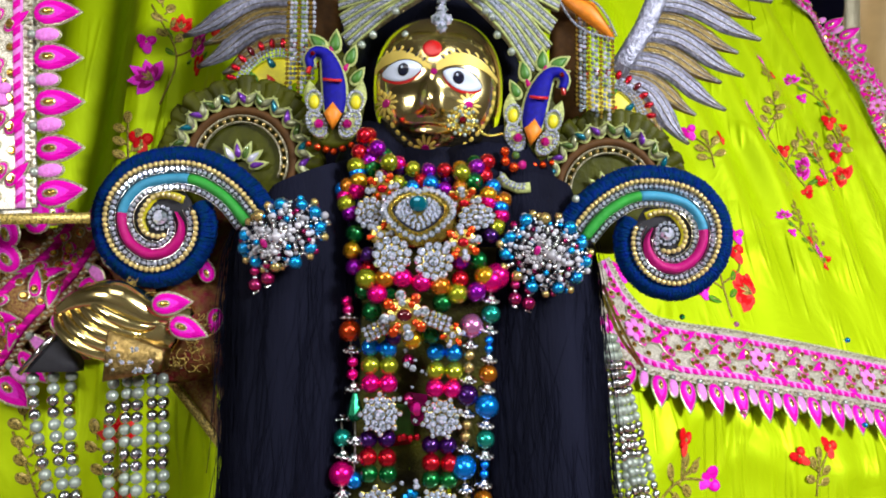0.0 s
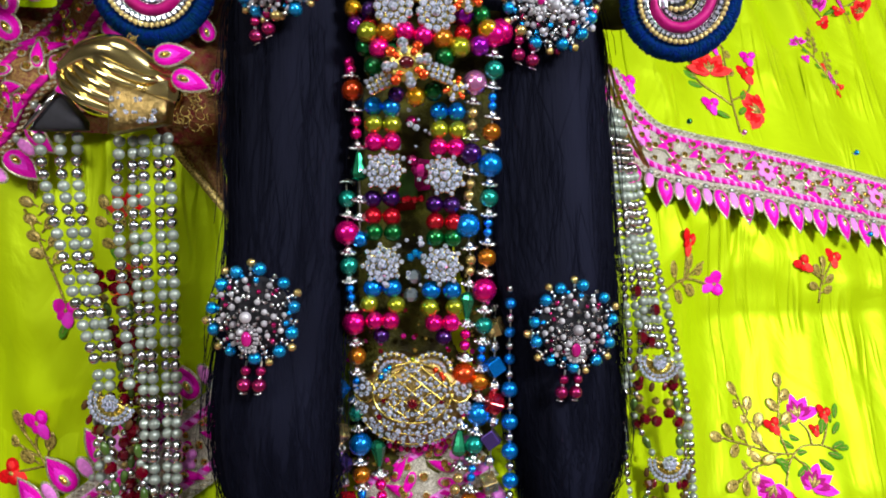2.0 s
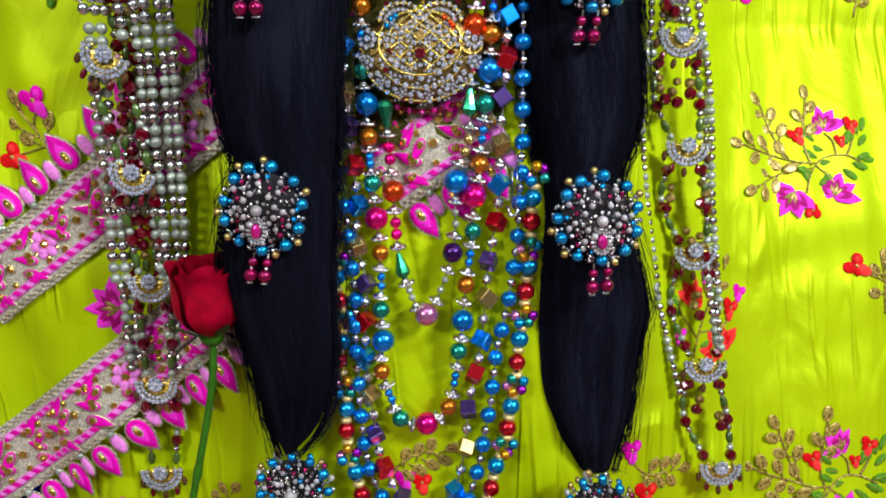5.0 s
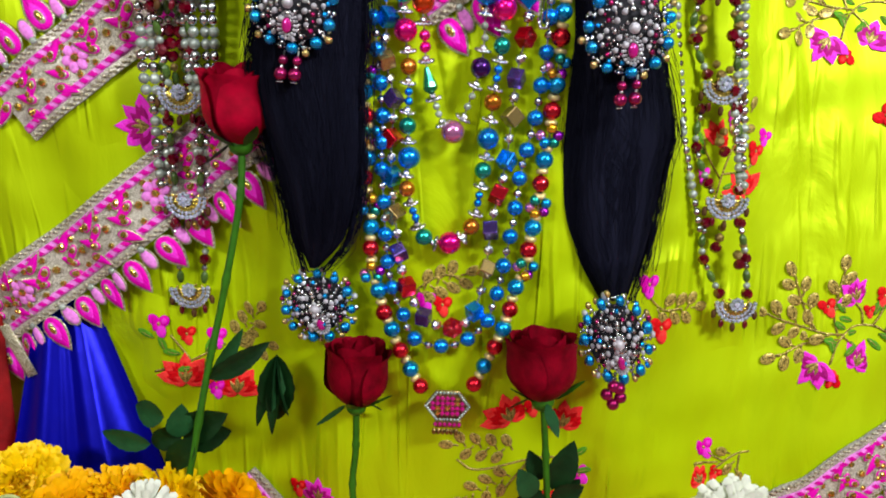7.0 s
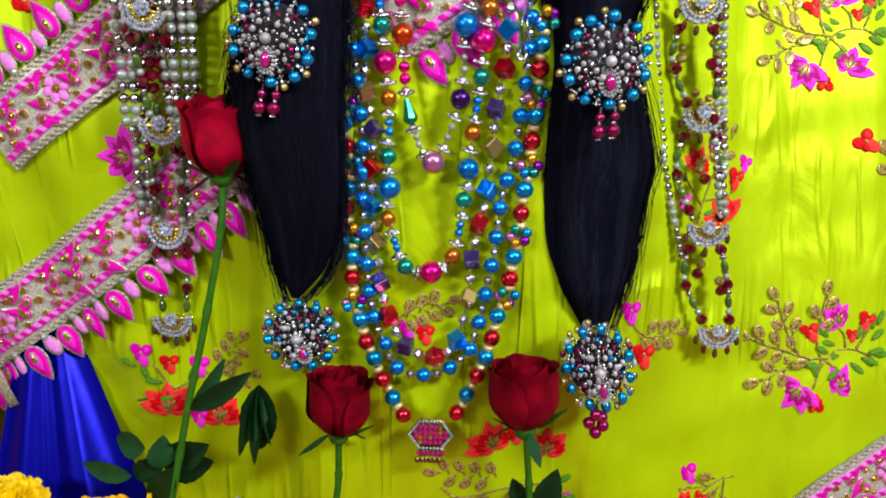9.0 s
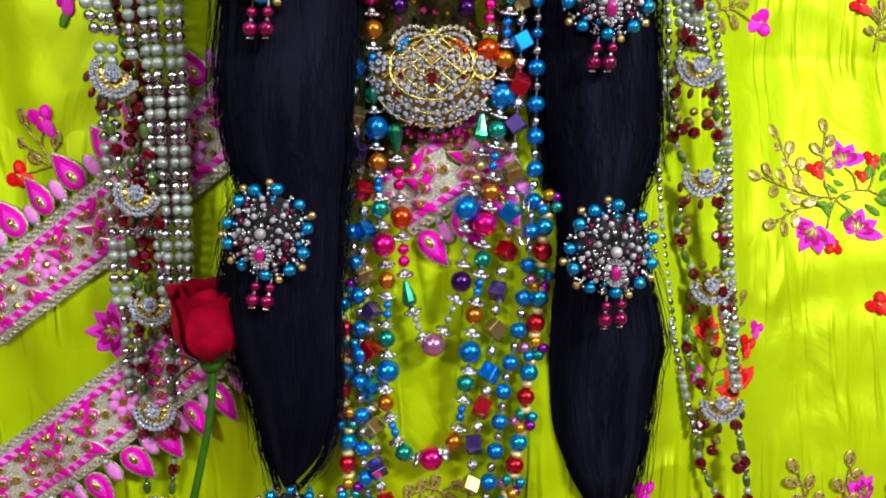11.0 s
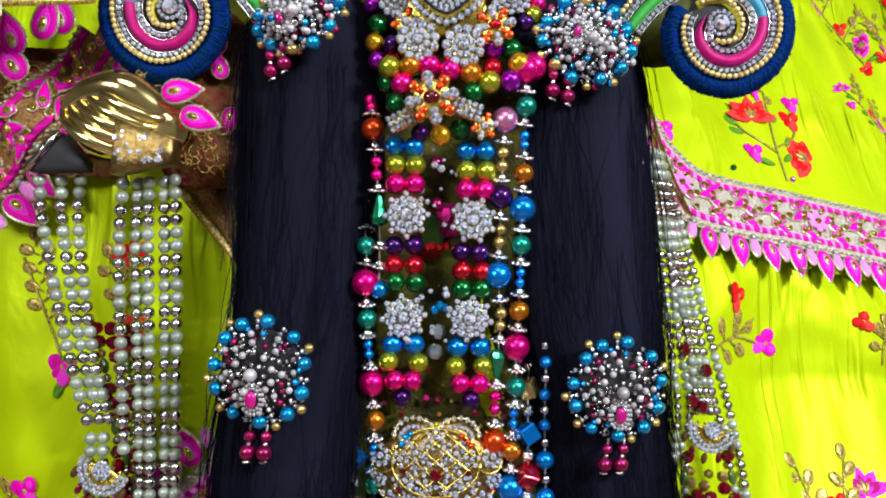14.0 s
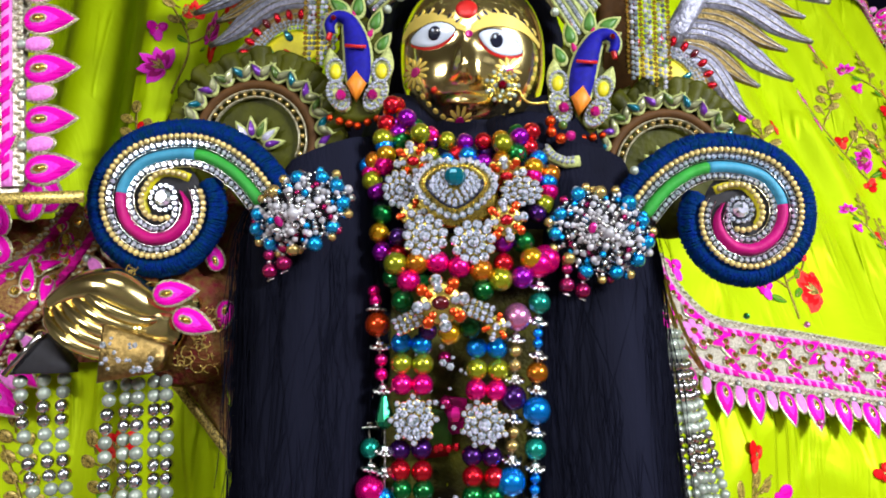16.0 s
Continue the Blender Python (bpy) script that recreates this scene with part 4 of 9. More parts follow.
border("sash_border", sash_y, [(-0.4949, 0.3103), (-0.4491, 0.3426), (-0.3679, 0.3989), (-0.2965, 0.4525), (-0.2092, 0.5172), (-0.1713, 0.5430)], 1, 0.003,
       "pink and champagne embroidered sash border with magenta petals")
border("sash_border", sash_y, [(-0.0602, 0.6312), (-0.0421, 0.6437), (-0.0000, 0.6708), (0.0262, 0.6892)], 1, 0.003,
       "pink and champagne embroidered sash end behind the necklaces")
b = Builder()
b.band([Vector(p) for p in ((-0.4466, -0.0160, 0.3253), (-0.4382, -0.0160, 0.3034), (-0.4317, -0.0160, 0.2887), (-0.4252, -0.0160, 0.2739))], 0.011, 0.0012, 0)
tagged(part("edging_tape", b, GOTA), "pale gold tape closing the end of the sash", "trim")
border("skirt_hem", skirt_y, [(-0.2392, 0.1564), (-0.1914, 0.1068), (-0.1176, 0.0855), (-0.0215, 0.0744), (0.0622, 0.0784), (0.1841, 0.0885), (0.3236, 0.1286), (0.3975, 0.1765), (0.4824, 0.2199)], 1, 0.004,
       "pink and champagne embroidered hem of the yellow skirt")


def flap_y(x, z):
    return -0.09 + 0.003 * noise.noise(Vector((x * 10, 0, z * 10)))


flap = sheet("veil_flap", flap_y, lambda u, v: (-0.62 + u * 0.315, 1.055 + v * 0.7), 30, 40, GLITTER)
tagged(flap, "champagne brocade veil end with a wide pink border", "veil")
border("flap_border", flap_y, [(-0.3291, 1.0643), (-0.3340, 1.1371), (-0.3396, 1.2236), (-0.3498, 1.3748)], 1, 0.002, "pink and champagne embroidered veil border", width=0.058, parent=flap)
b = Builder()
b.band([(-0.62, 1.053), (-0.45, 1.054), (-0.2607, 1.0589)], 0.008, 0.002, 0, -0.092)
part("trim", b, GOLDTHREAD, flap, "thin golden edging")
border("cape_edge_border", cape_front, [(0.755, 0.95), (0.752, 1.15), (0.745, 1.29), (0.732, 1.37), (0.716, 1.424), (0.678, 1.491), (0.635, 1.546), (0.6, 1.7), (0.57, 1.85)], 1, 0.004, "pink and champagne embroidered border on the cape's outer edge", width=0.03)



# ---- beads, each shape and colour made once ----
BEADMESH = {}


def bead_mesh(shape, mat):
    key = (shape, mat.name)
    if key not in BEADMESH:
        b = Builder()
        if shape == "round":
            b.ball((0, 0, 0), 1.0, 0, 14, 9)
        elif shape == "small":
            b.ball((0, 0, 0), 1.0, 0, 9, 6)
        elif shape == "cube":
            vs = []
            for ax in range(3):
                for s in (-1, 1):
                    for u, v in ((-1, -1), (1, -1), (1, 1), (-1, 1)):
                        p = [0, 0, 0]
                        p[ax], p[(ax + 1) % 3], p[(ax + 2) % 3] = s * 0.8, u * 0.7, v * 0.7
                        vs.append(tuple(p))
            fs = [tuple(range(4 * k, 4 * k + 4)) for k in range(6)]
            bm = bmesh.new()
            bmesh.ops.create_cube(bm, size=1.56)
            bmesh.ops.bevel(bm, geom=list(bm.edges), offset=0.13, segments=2, affect="EDGES", profile=0.5)
            b.add([v.co for v in bm.verts], [[v.index for v in f.verts] for f in bm.faces], 0, False)
            bm.free()
        elif shape == "cone":
            prof = [(0.02, 1.9), (0.3, 1.75), (0.5, 1.0), (0.8, 0.0), (0.95, -0.6), (0.8, -1.1), (0.35, -1.4), (0.02, -1.45)]
            vs, n = [], 8
            for r, z in prof:
                vs += [(r * math.cos(2 * math.pi * j / n), r * math.sin(2 * math.pi * j / n), z) for j in range(n)]
            fs = [(i * n + j, i * n + (j + 1) % n, (i + 1) * n + (j + 1) % n, (i + 1) * n + j) for i in range(len(prof) - 1) for j in range(n)]
            b.add(vs, fs, 0, False)
        elif shape == "cap":
            # a filigree cup: a small crown over a skirt of round grains
            rows = ((0.05, 0.72, 0), (0.3, 0.7, 0), (0.44, 0.5, 0.15), (0.36, 0.3, 0.1), (0.66, 0.16, 0.15), (0.94, 0.04, 0.36), (1.06, -0.16, 0.42), (0.92, -0.36, 0.36), (0.5, -0.2, 0), (0.05, -0.16, 0))
            n = 44
            vs = []
            for r, z, lobe in rows:
                for j in range(n):
                    a = 2 * math.pi * j / n
                    rr = r * (1 - lobe * (1 - abs(math.cos(5.5 * a)) ** 0.6))
                    vs.append((rr * math.cos(a), rr * math.sin(a), z))
            b.add(vs, [(i * n + j, i * n + (j + 1) % n, (i + 1) * n + (j + 1) % n, (i + 1) * n + j) for i in range(len(rows) - 1) for j in range(n)], 0, True)
        elif shape == "ring":
            vs, n = [], 14
            for r, z in ((0.4, 0.45), (0.85, 0.4), (1.0, 0.0), (0.85, -0.4), (0.4, -0.45)):
                vs += [(r * math.cos(2 * math.pi * j / n), r * math.sin(2 * math.pi * j / n), z) for j in range(n)]
            fs = [(i * n + j, i * n + (j + 1) % n, (i + 1) * n + (j + 1) % n, (i + 1) * n + j) for i in range(4) for j in range(n)]
            b.add(vs, fs, 0, True)
        elif shape == "filigree":
            m, n, vs = 16, 24, []
            for i in range(m + 1):
                e = math.pi * i / m
                for j in range(n):
                    a = 2 * math.pi * j / n
                    rr = 0.72 + 0.28 * abs(math.cos(4 * a)) * abs(math.sin(4 * e))
                    vs.append((rr * math.sin(e) * math.cos(a), rr * math.sin(e) * math.sin(a), rr * math.cos(e)))
            b.add(vs, [(i * n + j, i * n + (j + 1) % n, (i + 1) * n + (j + 1) % n, (i + 1) * n + j) for i in range(m) for j in range(n)], 0, True)
        elif shape == "rough":
            b.ball((0, 0, 0), 1.0, 0, 6, 5, (1, 1, 1), False)
        elif shape == "drop":
            b.ball((0, 0, 0), 1.0, 0, 10, 8, (0.75, 0.75, 1.35))
        BEADMESH[key] = b.mesh("bead", [mat])
    return BEADMESH[key]


def bead(parent, place, r, mat, shape="round", turn=None, name="", stretch=(1, 1, 1)):
    m = Matrix.Translation(place)
    if turn is not None:
        m = m @ turn
    m = m @ Matrix.Diagonal((r * stretch[0], r * stretch[1], r * stretch[2], 1))
    names = {"cap": "bead_cap", "ring": "spacer_ring", "cube": "cube_bead", "cone": "drop_bead", "filigree": "silver_ball"}
    return part(name or names.get(shape, "bead"), bead_mesh(shape, mat), None, parent, at=m)


def along(d):
    """A turn that lays a bead's z axis along d."""
    return Vector((0, 0, 1)).rotation_difference(Vector(d)).to_matrix().to_4x4()


def thread(parent, points, r=0.0007, mat=None):
    b = Builder()
    b.tube(points, r, 0, 5)
    return part("thread", b, mat or DARKSILVER, parent)


def strand(parent, points, pattern, fit=True, squeeze=1.0, show=True, per=10):
    """Strings beads on a curve; pattern: a list of (material, shape, radius, length along the thread), repeated to the end."""
    path = spline(points, per)
    total = length_of(path)
    spots, s, i = [], 0.0, 0
    while True:
        mat, shape, r, step = pattern[i % len(pattern)]
        if s + step * 0.6 > total:
            break
        spots.append((s + step / 2, mat, shape, r))
        s += step
        i += 1
    k = total / s if fit and s > 0 else 1.0
    where = walk_along(path, [q[0] * k for q in spots])
    for (p, d), (_, mat, shape, r) in zip(where, spots):
        if shape == "cube":
            turn = Euler((random.uniform(0.3, 0.9), random.uniform(-0.5, 0.5), random.uniform(0.4, 1.1))).to_matrix().to_4x4()
        elif shape in ("cap", "ring", "cone", "drop"):
            turn = along(d if shape != "cone" or d.z > 0 else (-d.x, -d.y, -d.z))
            if shape == "cap" and random.random() < 0.5:
                turn = along((-d.x, -d.y, -d.z))
        else:
            turn = Euler((random.random(), random.random(), random.random())).to_matrix().to_4x4()
        bead(parent, p, r, mat, shape, turn)
    if show:
        thread(parent, path[::4] + [path[-1]])
    return path


# ---- brooches of beads ----
def make_brooch(at, r, label, danglers=True, seed=1, dense=False, squash=1.0, drop=(0, -0.9), down=(-0.15, -1)):
    """A round brooch, or with squash a low fan: a felt base, rings of beads, a pink stone and two drops."""
    GREY = WHITEPEARL if squash < 1 else LILACPEARL
    rng = random.Random(seed)
    top = thing("bead_brooch", at, label, "brooch", "bead brooches on the tresses")
    b = Builder()
    b.dome(ellipse(r * 0.72, r * 0.72, 24), r * 0.1)
    part("base", b, SLATE, top, "dark felt base")

    def ring_of(n, q, lift, size, mats, shape="small", start=0.0):
        for k in range(n):
            a = 2 * math.pi * k / n + start + rng.uniform(-0.09, 0.09)
            qq = r * (q + rng.uniform(-0.035, 0.035))
            bead(top, (qq * math.cos(a), -r * (lift + rng.uniform(-0.03, 0.03)), qq * math.sin(a)), r * size * rng.uniform(0.9, 1.1), mats[k % len(mats)], shape)

    if squash < 1:
        ring_of(24, 0.76, 0.17, 0.058, (GREY, GREY, TURQ, MERCURY))
        ring_of(13, 0.27, 0.43, 0.06, (GREY, MERCURY))
        ring_of(18, 0.6, 0.29, 0.06, (GREY, GREY, MERCURY), start=0.15)
    bead(top, (0, -r * 0.48, 0), r * 0.11, GREY)
    ring_of(8, 0.2, 0.42, 0.045, (MERCURY,))
    ring_of(11, 0.34, 0.38, 0.062, (GREY, GREY, MERCURY), start=0.3)
    ring_of(16, 0.5, 0.3, 0.056, (GREY, MERCURY, GREY, WINE))
    ring_of(20, 0.66, 0.22, 0.056, (GREY, MERCURY, WINE, GREY, TURQ), start=0.1)
    ring_of(15, 0.42, 0.33, 0.038, (MERCURY,), start=0.2)
    ring_of(19, 0.58, 0.24, 0.04, (MERCURY, MERCURY, WINE))
    ring_of(11, 0.85, 0.14, 0.13, (TURQ,) if squash == 1 else (TURQ, TURQ, TURQ, PEARLGOLD), "round", 0.15)
    for k in range(11):
        a = 2 * math.pi * (k + 0.5) / 11 + 0.15
        if k % 3 != 1:
            bead(top, (r * 0.97 * math.cos(a), -r * 0.1, r * 0.97 * math.sin(a)), r * 0.085, PEARLGOLD, "small")
        for q in (0.76, 0.86):
            bead(top, (r * q * math.cos(a), -r * 0.14, r * q * math.sin(a)), r * 0.05, MERCURY, "small")
        if k % 4 == 2:
            bead(top, (r * 0.74 * math.cos(a + 0.2), -r * 0.2, r * 0.74 * math.sin(a + 0.2)), r * 0.05, TURQ, "small")
    if dense:
        ring_of(16, 0.93, 0.08, 0.08, (GREY, WINE, TURQ, MERCURY, GREY, PEARLGOLD))
        ring_of(9, 0.13, 0.46, 0.06, (GREY, MERCURY))
        ring_of(9, 0.44, 0.4, 0.07, (GREY, TURQ, MERCURY))
    b = Builder()
    for k in range(150):
        a, q = rng.uniform(0, 2 * math.pi), math.sqrt(rng.uniform(0.02, 0.9))
        b.ball((r * q * 0.98 * math.cos(a), -r * (0.38 - 0.3 * q), r * q * 0.98 * math.sin(a)), r * rng.uniform(0.022, 0.036), 0, 6, 4)
    part("seed_beading", b, MERCURY, top, "tiny silver seed beads")
    c = (-r * 0.02, -r * 0.44, -r * 0.42) if squash == 1 else (-r * 0.3, -r * 0.5, 0)
    b = Builder()
    b.ball(c, r * (0.13 if squash == 1 else 0.09), 0, 10, 7, (0.8, 0.5, 1.15))
    part("oval_stone", b, PINKGEM, top, "pink oval stone")
    b = Builder()
    for ring_r, n in ((0.17, 14), (0.23, 18)):
        for k in range(n):
            a = 2 * math.pi * k / n
            b.ball((c[0] + r * ring_r * 0.85 * math.cos(a), c[1] + r * 0.06, c[2] + r * ring_r * 1.1 * math.sin(a)), r * 0.034, 0, 6, 4)
    part("pearl_ring", b, LILACPEARL, top, "ring of tiny pearls")
    if squash < 1:
        for piece in top.children:
            m = piece.matrix_basis.copy()
            if m.translation.length > 0:
                m.translation.z *= squash
            elif piece.name.split(".")[0] in ("base", "seed_beading"):
                m = Matrix.Diagonal((1, 1, squash, 1))
            piece.matrix_basis = m
    if danglers:
        for side in (-0.15, 0.15):
            def spot(d):
                return (r * (drop[0] + side + down[0] * d), -r * 0.14, r * (drop[1] + down[1] * d))

            bead(top, spot(0.2), r * 0.1, WINE, "round")
            bead(top, spot(0.33), r * 0.05, MERCURY, "small")
            bead(top, spot(0.48), r * 0.14, WINE, "round")
            bead(top, spot(0.63), r * 0.07, MERCURY, "cap", None, "bead_cap")
            thread(top, [spot(0), spot(0.6)])
    return top



# ---- the two long tresses ----
def tress(left, right, label, thick, seed):
    """A flat-oval bundle of hair between two edge lines of (x, y, z)."""
    rng = random.Random(seed)
    a, c = spline(left, 10), spline(right, 10)
    n = len(a)
    body = Builder()
    vs, fs, seg = [], [], 40
    for i in range(n):
        mid, half = (a[i] + c[i]) / 2, (c[i] - a[i]) / 2
        for j in range(seg):
            t = 2 * math.pi * j / seg
            fat = 1 + 0.09 * noise.noise(Vector((t * 2.6, mid.z * 7, seed))) + 0.05 * noise.noise(Vector((t * 7, mid.z * 16, seed)))
            vs.append(mid + half * 0.95 * math.cos(t) * (0.5 + 0.5 * fat) + Vector((0, -thick[0] * min(1, half.length / 0.03) * math.sin(t) * fat, 0)))
    for i in range(n - 1):
        for j in range(seg):
            k = (j + 1) % seg
            fs.append((i * seg + j, i * seg + k, (i + 1) * seg + k, (i + 1) * seg + j))
    body.add(vs, fs)
    body.add([vs[j] for j in range(seg)] + [vs[(n - 1) * seg + j] for j in range(seg)], [tuple(range(seg)), tuple(range(seg, 2 * seg))])
    root = part("tress", body, HAIR)
    tagged(root, label, "hair", "long black tresses")
    locks = Builder()
    for s in range(800):
        t0 = rng.uniform(-0.15, math.pi + 0.15)
        wob, f, ph = rng.uniform(0.1, 0.75), rng.uniform(0.8, 3.6), rng.uniform(0, 6.3)
        i0 = rng.randint(0, n - 30)
        i1 = min(n - 1, i0 + rng.randint(24, 70))
        lift = rng.uniform(0.985, 1.03)
        pts, m = [], max(1, i1 - i0)
        for i in range(i0, i1 + 1, 3):
            t = t0 + wob * math.sin(f * i / n * 7 + ph) + 0.04 * math.sin(i * 0.8 * f + ph)
            up = lift * (1 - 0.06 * abs(2 * (i - i0) / m - 1) ** 3)
            mid, half = (a[i] + c[i]) / 2, (c[i] - a[i]) / 2
            pts.append(mid + half * 0.97 * up * math.cos(t) + Vector((0, -thick[0] * min(1, half.length / 0.03) * up * math.sin(t), 0)))
        if len(pts) > 2:
            locks.tube(pts, rng.uniform(0.00014, 0.00032), 0, 3)
    part("loose_hair", locks, HAIR, root, "fine loose hair strands")
    stray = Builder()
    for s in range(950):
        side = rng.choice((-1, 1))
        i0 = rng.randint(0, n - 14)
        reach = rng.choice((0.004, 0.006, 0.009, 0.009, 0.016)) * rng.uniform(0.3, 1.0)
        span, bow = rng.randint(8, 26), rng.uniform(0.6, 1.6)
        pts = []
        for k in range(9):
            u = k / 8
            i = min(n - 1, i0 + int(span * u))
            mid, half = (a[i] + c[i]) / 2, (c[i] - a[i]) / 2
            out = reach * (math.sin(u * math.pi * 0.5 * bow) + 0.12 * math.sin(9 * u + s))
            pts.append(mid + half * side * 0.95 + half.normalized() * side * out + Vector((0, 0.004 * math.sin(s) * u, -0.004 * u)))
        stray.tube(pts, rng.uniform(0.0002, 0.00036), 0, 3)
    part("stray_hair", stray, HAIR, root, "stray hairs along the edge")
    return root


tress([(-0.1420, -0.0400, 1.0880), (-0.1648, -0.0550, 1.0487), (-0.1669, -0.0600, 0.9692), (-0.1638, -0.0700, 0.8550), (-0.1705, -0.0700, 0.7989), (-0.1770, -0.0700, 0.7254), (-0.1741, -0.0650, 0.6754), (-0.1661, -0.0600, 0.6434), (-0.1742, -0.0600, 0.6118), (-0.1805, -0.0600, 0.5569), (-0.1652, -0.0500, 0.4840), (-0.1547, -0.0450, 0.4301), (-0.1463, -0.0400, 0.3996)],
      [(-0.0760, -0.0120, 1.1180), (-0.0616, -0.0150, 1.0531), (-0.0626, -0.0150, 0.9674), (-0.0745, -0.0200, 0.8490), (-0.0853, -0.0400, 0.7918), (-0.0874, -0.0600, 0.7208), (-0.0890, -0.0550, 0.6739), (-0.0940, -0.0500, 0.6413), (-0.0950, -0.0500, 0.6093), (-0.0987, -0.0500, 0.5536), (-0.1010, -0.0450, 0.4851), (-0.1135, -0.0400, 0.4303), (-0.1382, -0.0400, 0.3998)],
      "thick black tress of hair bound with beaded brooches", (0.026,), 4)
tress([(0.0284, -0.0020, 1.1194), (0.0282, -0.0120, 1.0542), (0.0284, -0.0170, 0.9682), (0.0317, -0.0270, 0.8485), (0.0470, -0.0270, 0.7875), (0.0570, -0.0270, 0.7078), (0.0640, -0.0270, 0.6695), (0.0700, -0.0220, 0.6309), (0.0720, -0.0220, 0.6022), (0.0690, -0.0220, 0.5343), (0.0716, -0.0170, 0.4565), (0.0886, -0.0170, 0.4106), (0.1104, -0.0120, 0.3721)],
      [(0.1114, -0.0020, 1.1004), (0.1307, -0.0070, 1.0458), (0.1351, -0.0070, 0.9685), (0.1404, -0.0170, 0.8463), (0.1413, -0.0170, 0.7844), (0.1486, -0.0170, 0.7032), (0.1457, -0.0170, 0.6680), (0.1357, -0.0120, 0.6288), (0.1434, -0.0120, 0.5997), (0.1614, -0.0120, 0.5309), (0.1593, -0.0120, 0.4979), (0.1499, -0.0120, 0.4218), (0.1378, -0.0120, 0.3719)],
      "thick black tress of hair bound with beaded brooches", (0.024,), 5)
hair = Builder()
HEAD_LOW = Vector((-0.0048, 0.0120, 1.1421))
hair.ball((-0.0052, 0.0500, 1.2050), 0.085, 0, 24, 16, (0.95, 0.55, 1.0))
hair.tube([HEAD_LOW + Vector((0, 0.035, 0)), HEAD_LOW + Vector((0, 0.02, -0.05)), HEAD_LOW + Vector((0, 0.02, -0.1))], [0.06, 0.055, 0.07], 0, 16)
for s in (-1, 1):
    hair.tube([Vector((s * 0.05, 0.03, 1.14)), Vector((s * 0.07, 0.01, 1.08)), Vector((s * 0.1, -0.015, 1.03))], [0.04, 0.04, 0.035], 0, 12)
hair.tube([Vector((0.03, 0.0, 1.13)), Vector((0.033, -0.005, 1.07)), Vector((0.03, 0.0, 1.0))], [0.03, 0.031, 0.02], 0, 14)
tagged(part("head_hair", hair, HAIR), "black hair framing the golden face", "hair")

# ---- beaded brooches, from the shoulders to the tips ----
brooch = make_brooch(look((-0.1375, -0.1000, 0.8066), Vector((-0.1375, -0.1000, 0.8066)) + Vector((0, 1, 0))) @ pose(0, 0, 0, -90), 0.038, "round brooch of pearls and turquoise beads on a black tress")
brooch.matrix_basis = pose(*(-0.1375, -0.1000, 0.8066), 4, 0, -8)
for m in (pose(*(0.0997, -0.0550, 0.7917), 4, 0, 6), pose(*(-0.1402, -0.0850, 0.6151), 0, 4, -6) @ Matrix.Scale(0.96, 4), pose(*(0.1088, -0.0600, 0.6035), 0, -6, 4)):
    copy_thing(brooch, m)
low = make_brooch(pose(*(-0.1408, -0.0300, 0.3628), 0, -20, 0), 0.036, "round brooch of pearls and turquoise beads at a tress tip", False, 7, True)
copy_thing(low, pose(*(0.1221, -0.0500, 0.3481), 0, -15, 0) @ Matrix.Diagonal((0.92, 1, 1.2, 1)))
FAN = "fan-shaped brooch of pearls and turquoise beads on the shoulder"
make_brooch(pose(*(-0.1185, -0.0850, 1.0490), 12, -26, -14), 0.037, FAN, True, 11, True, 0.68, (-0.66, -0.2), (-0.44, -0.9))
make_brooch(pose(*(0.0800, -0.0550, 1.0380), 8, 18, 10), 0.039, FAN, True, 12, True, 0.82, (-0.3, -0.6), (0.31, -0.95))
cluster = thing("bead_cluster", (0.1228, -0.0600, 0.2985), "small cluster of wine-red beads hanging under a brooch", "beads")
for dx, dz in ((-0.006, 0), (0.006, -0.002), (0.0, -0.009), (-0.001, 0.009), (0.004, 0.007)):
    bead(cluster, (dx, -0.002 * (dz > 0), dz), 0.0056, WINE, "round")


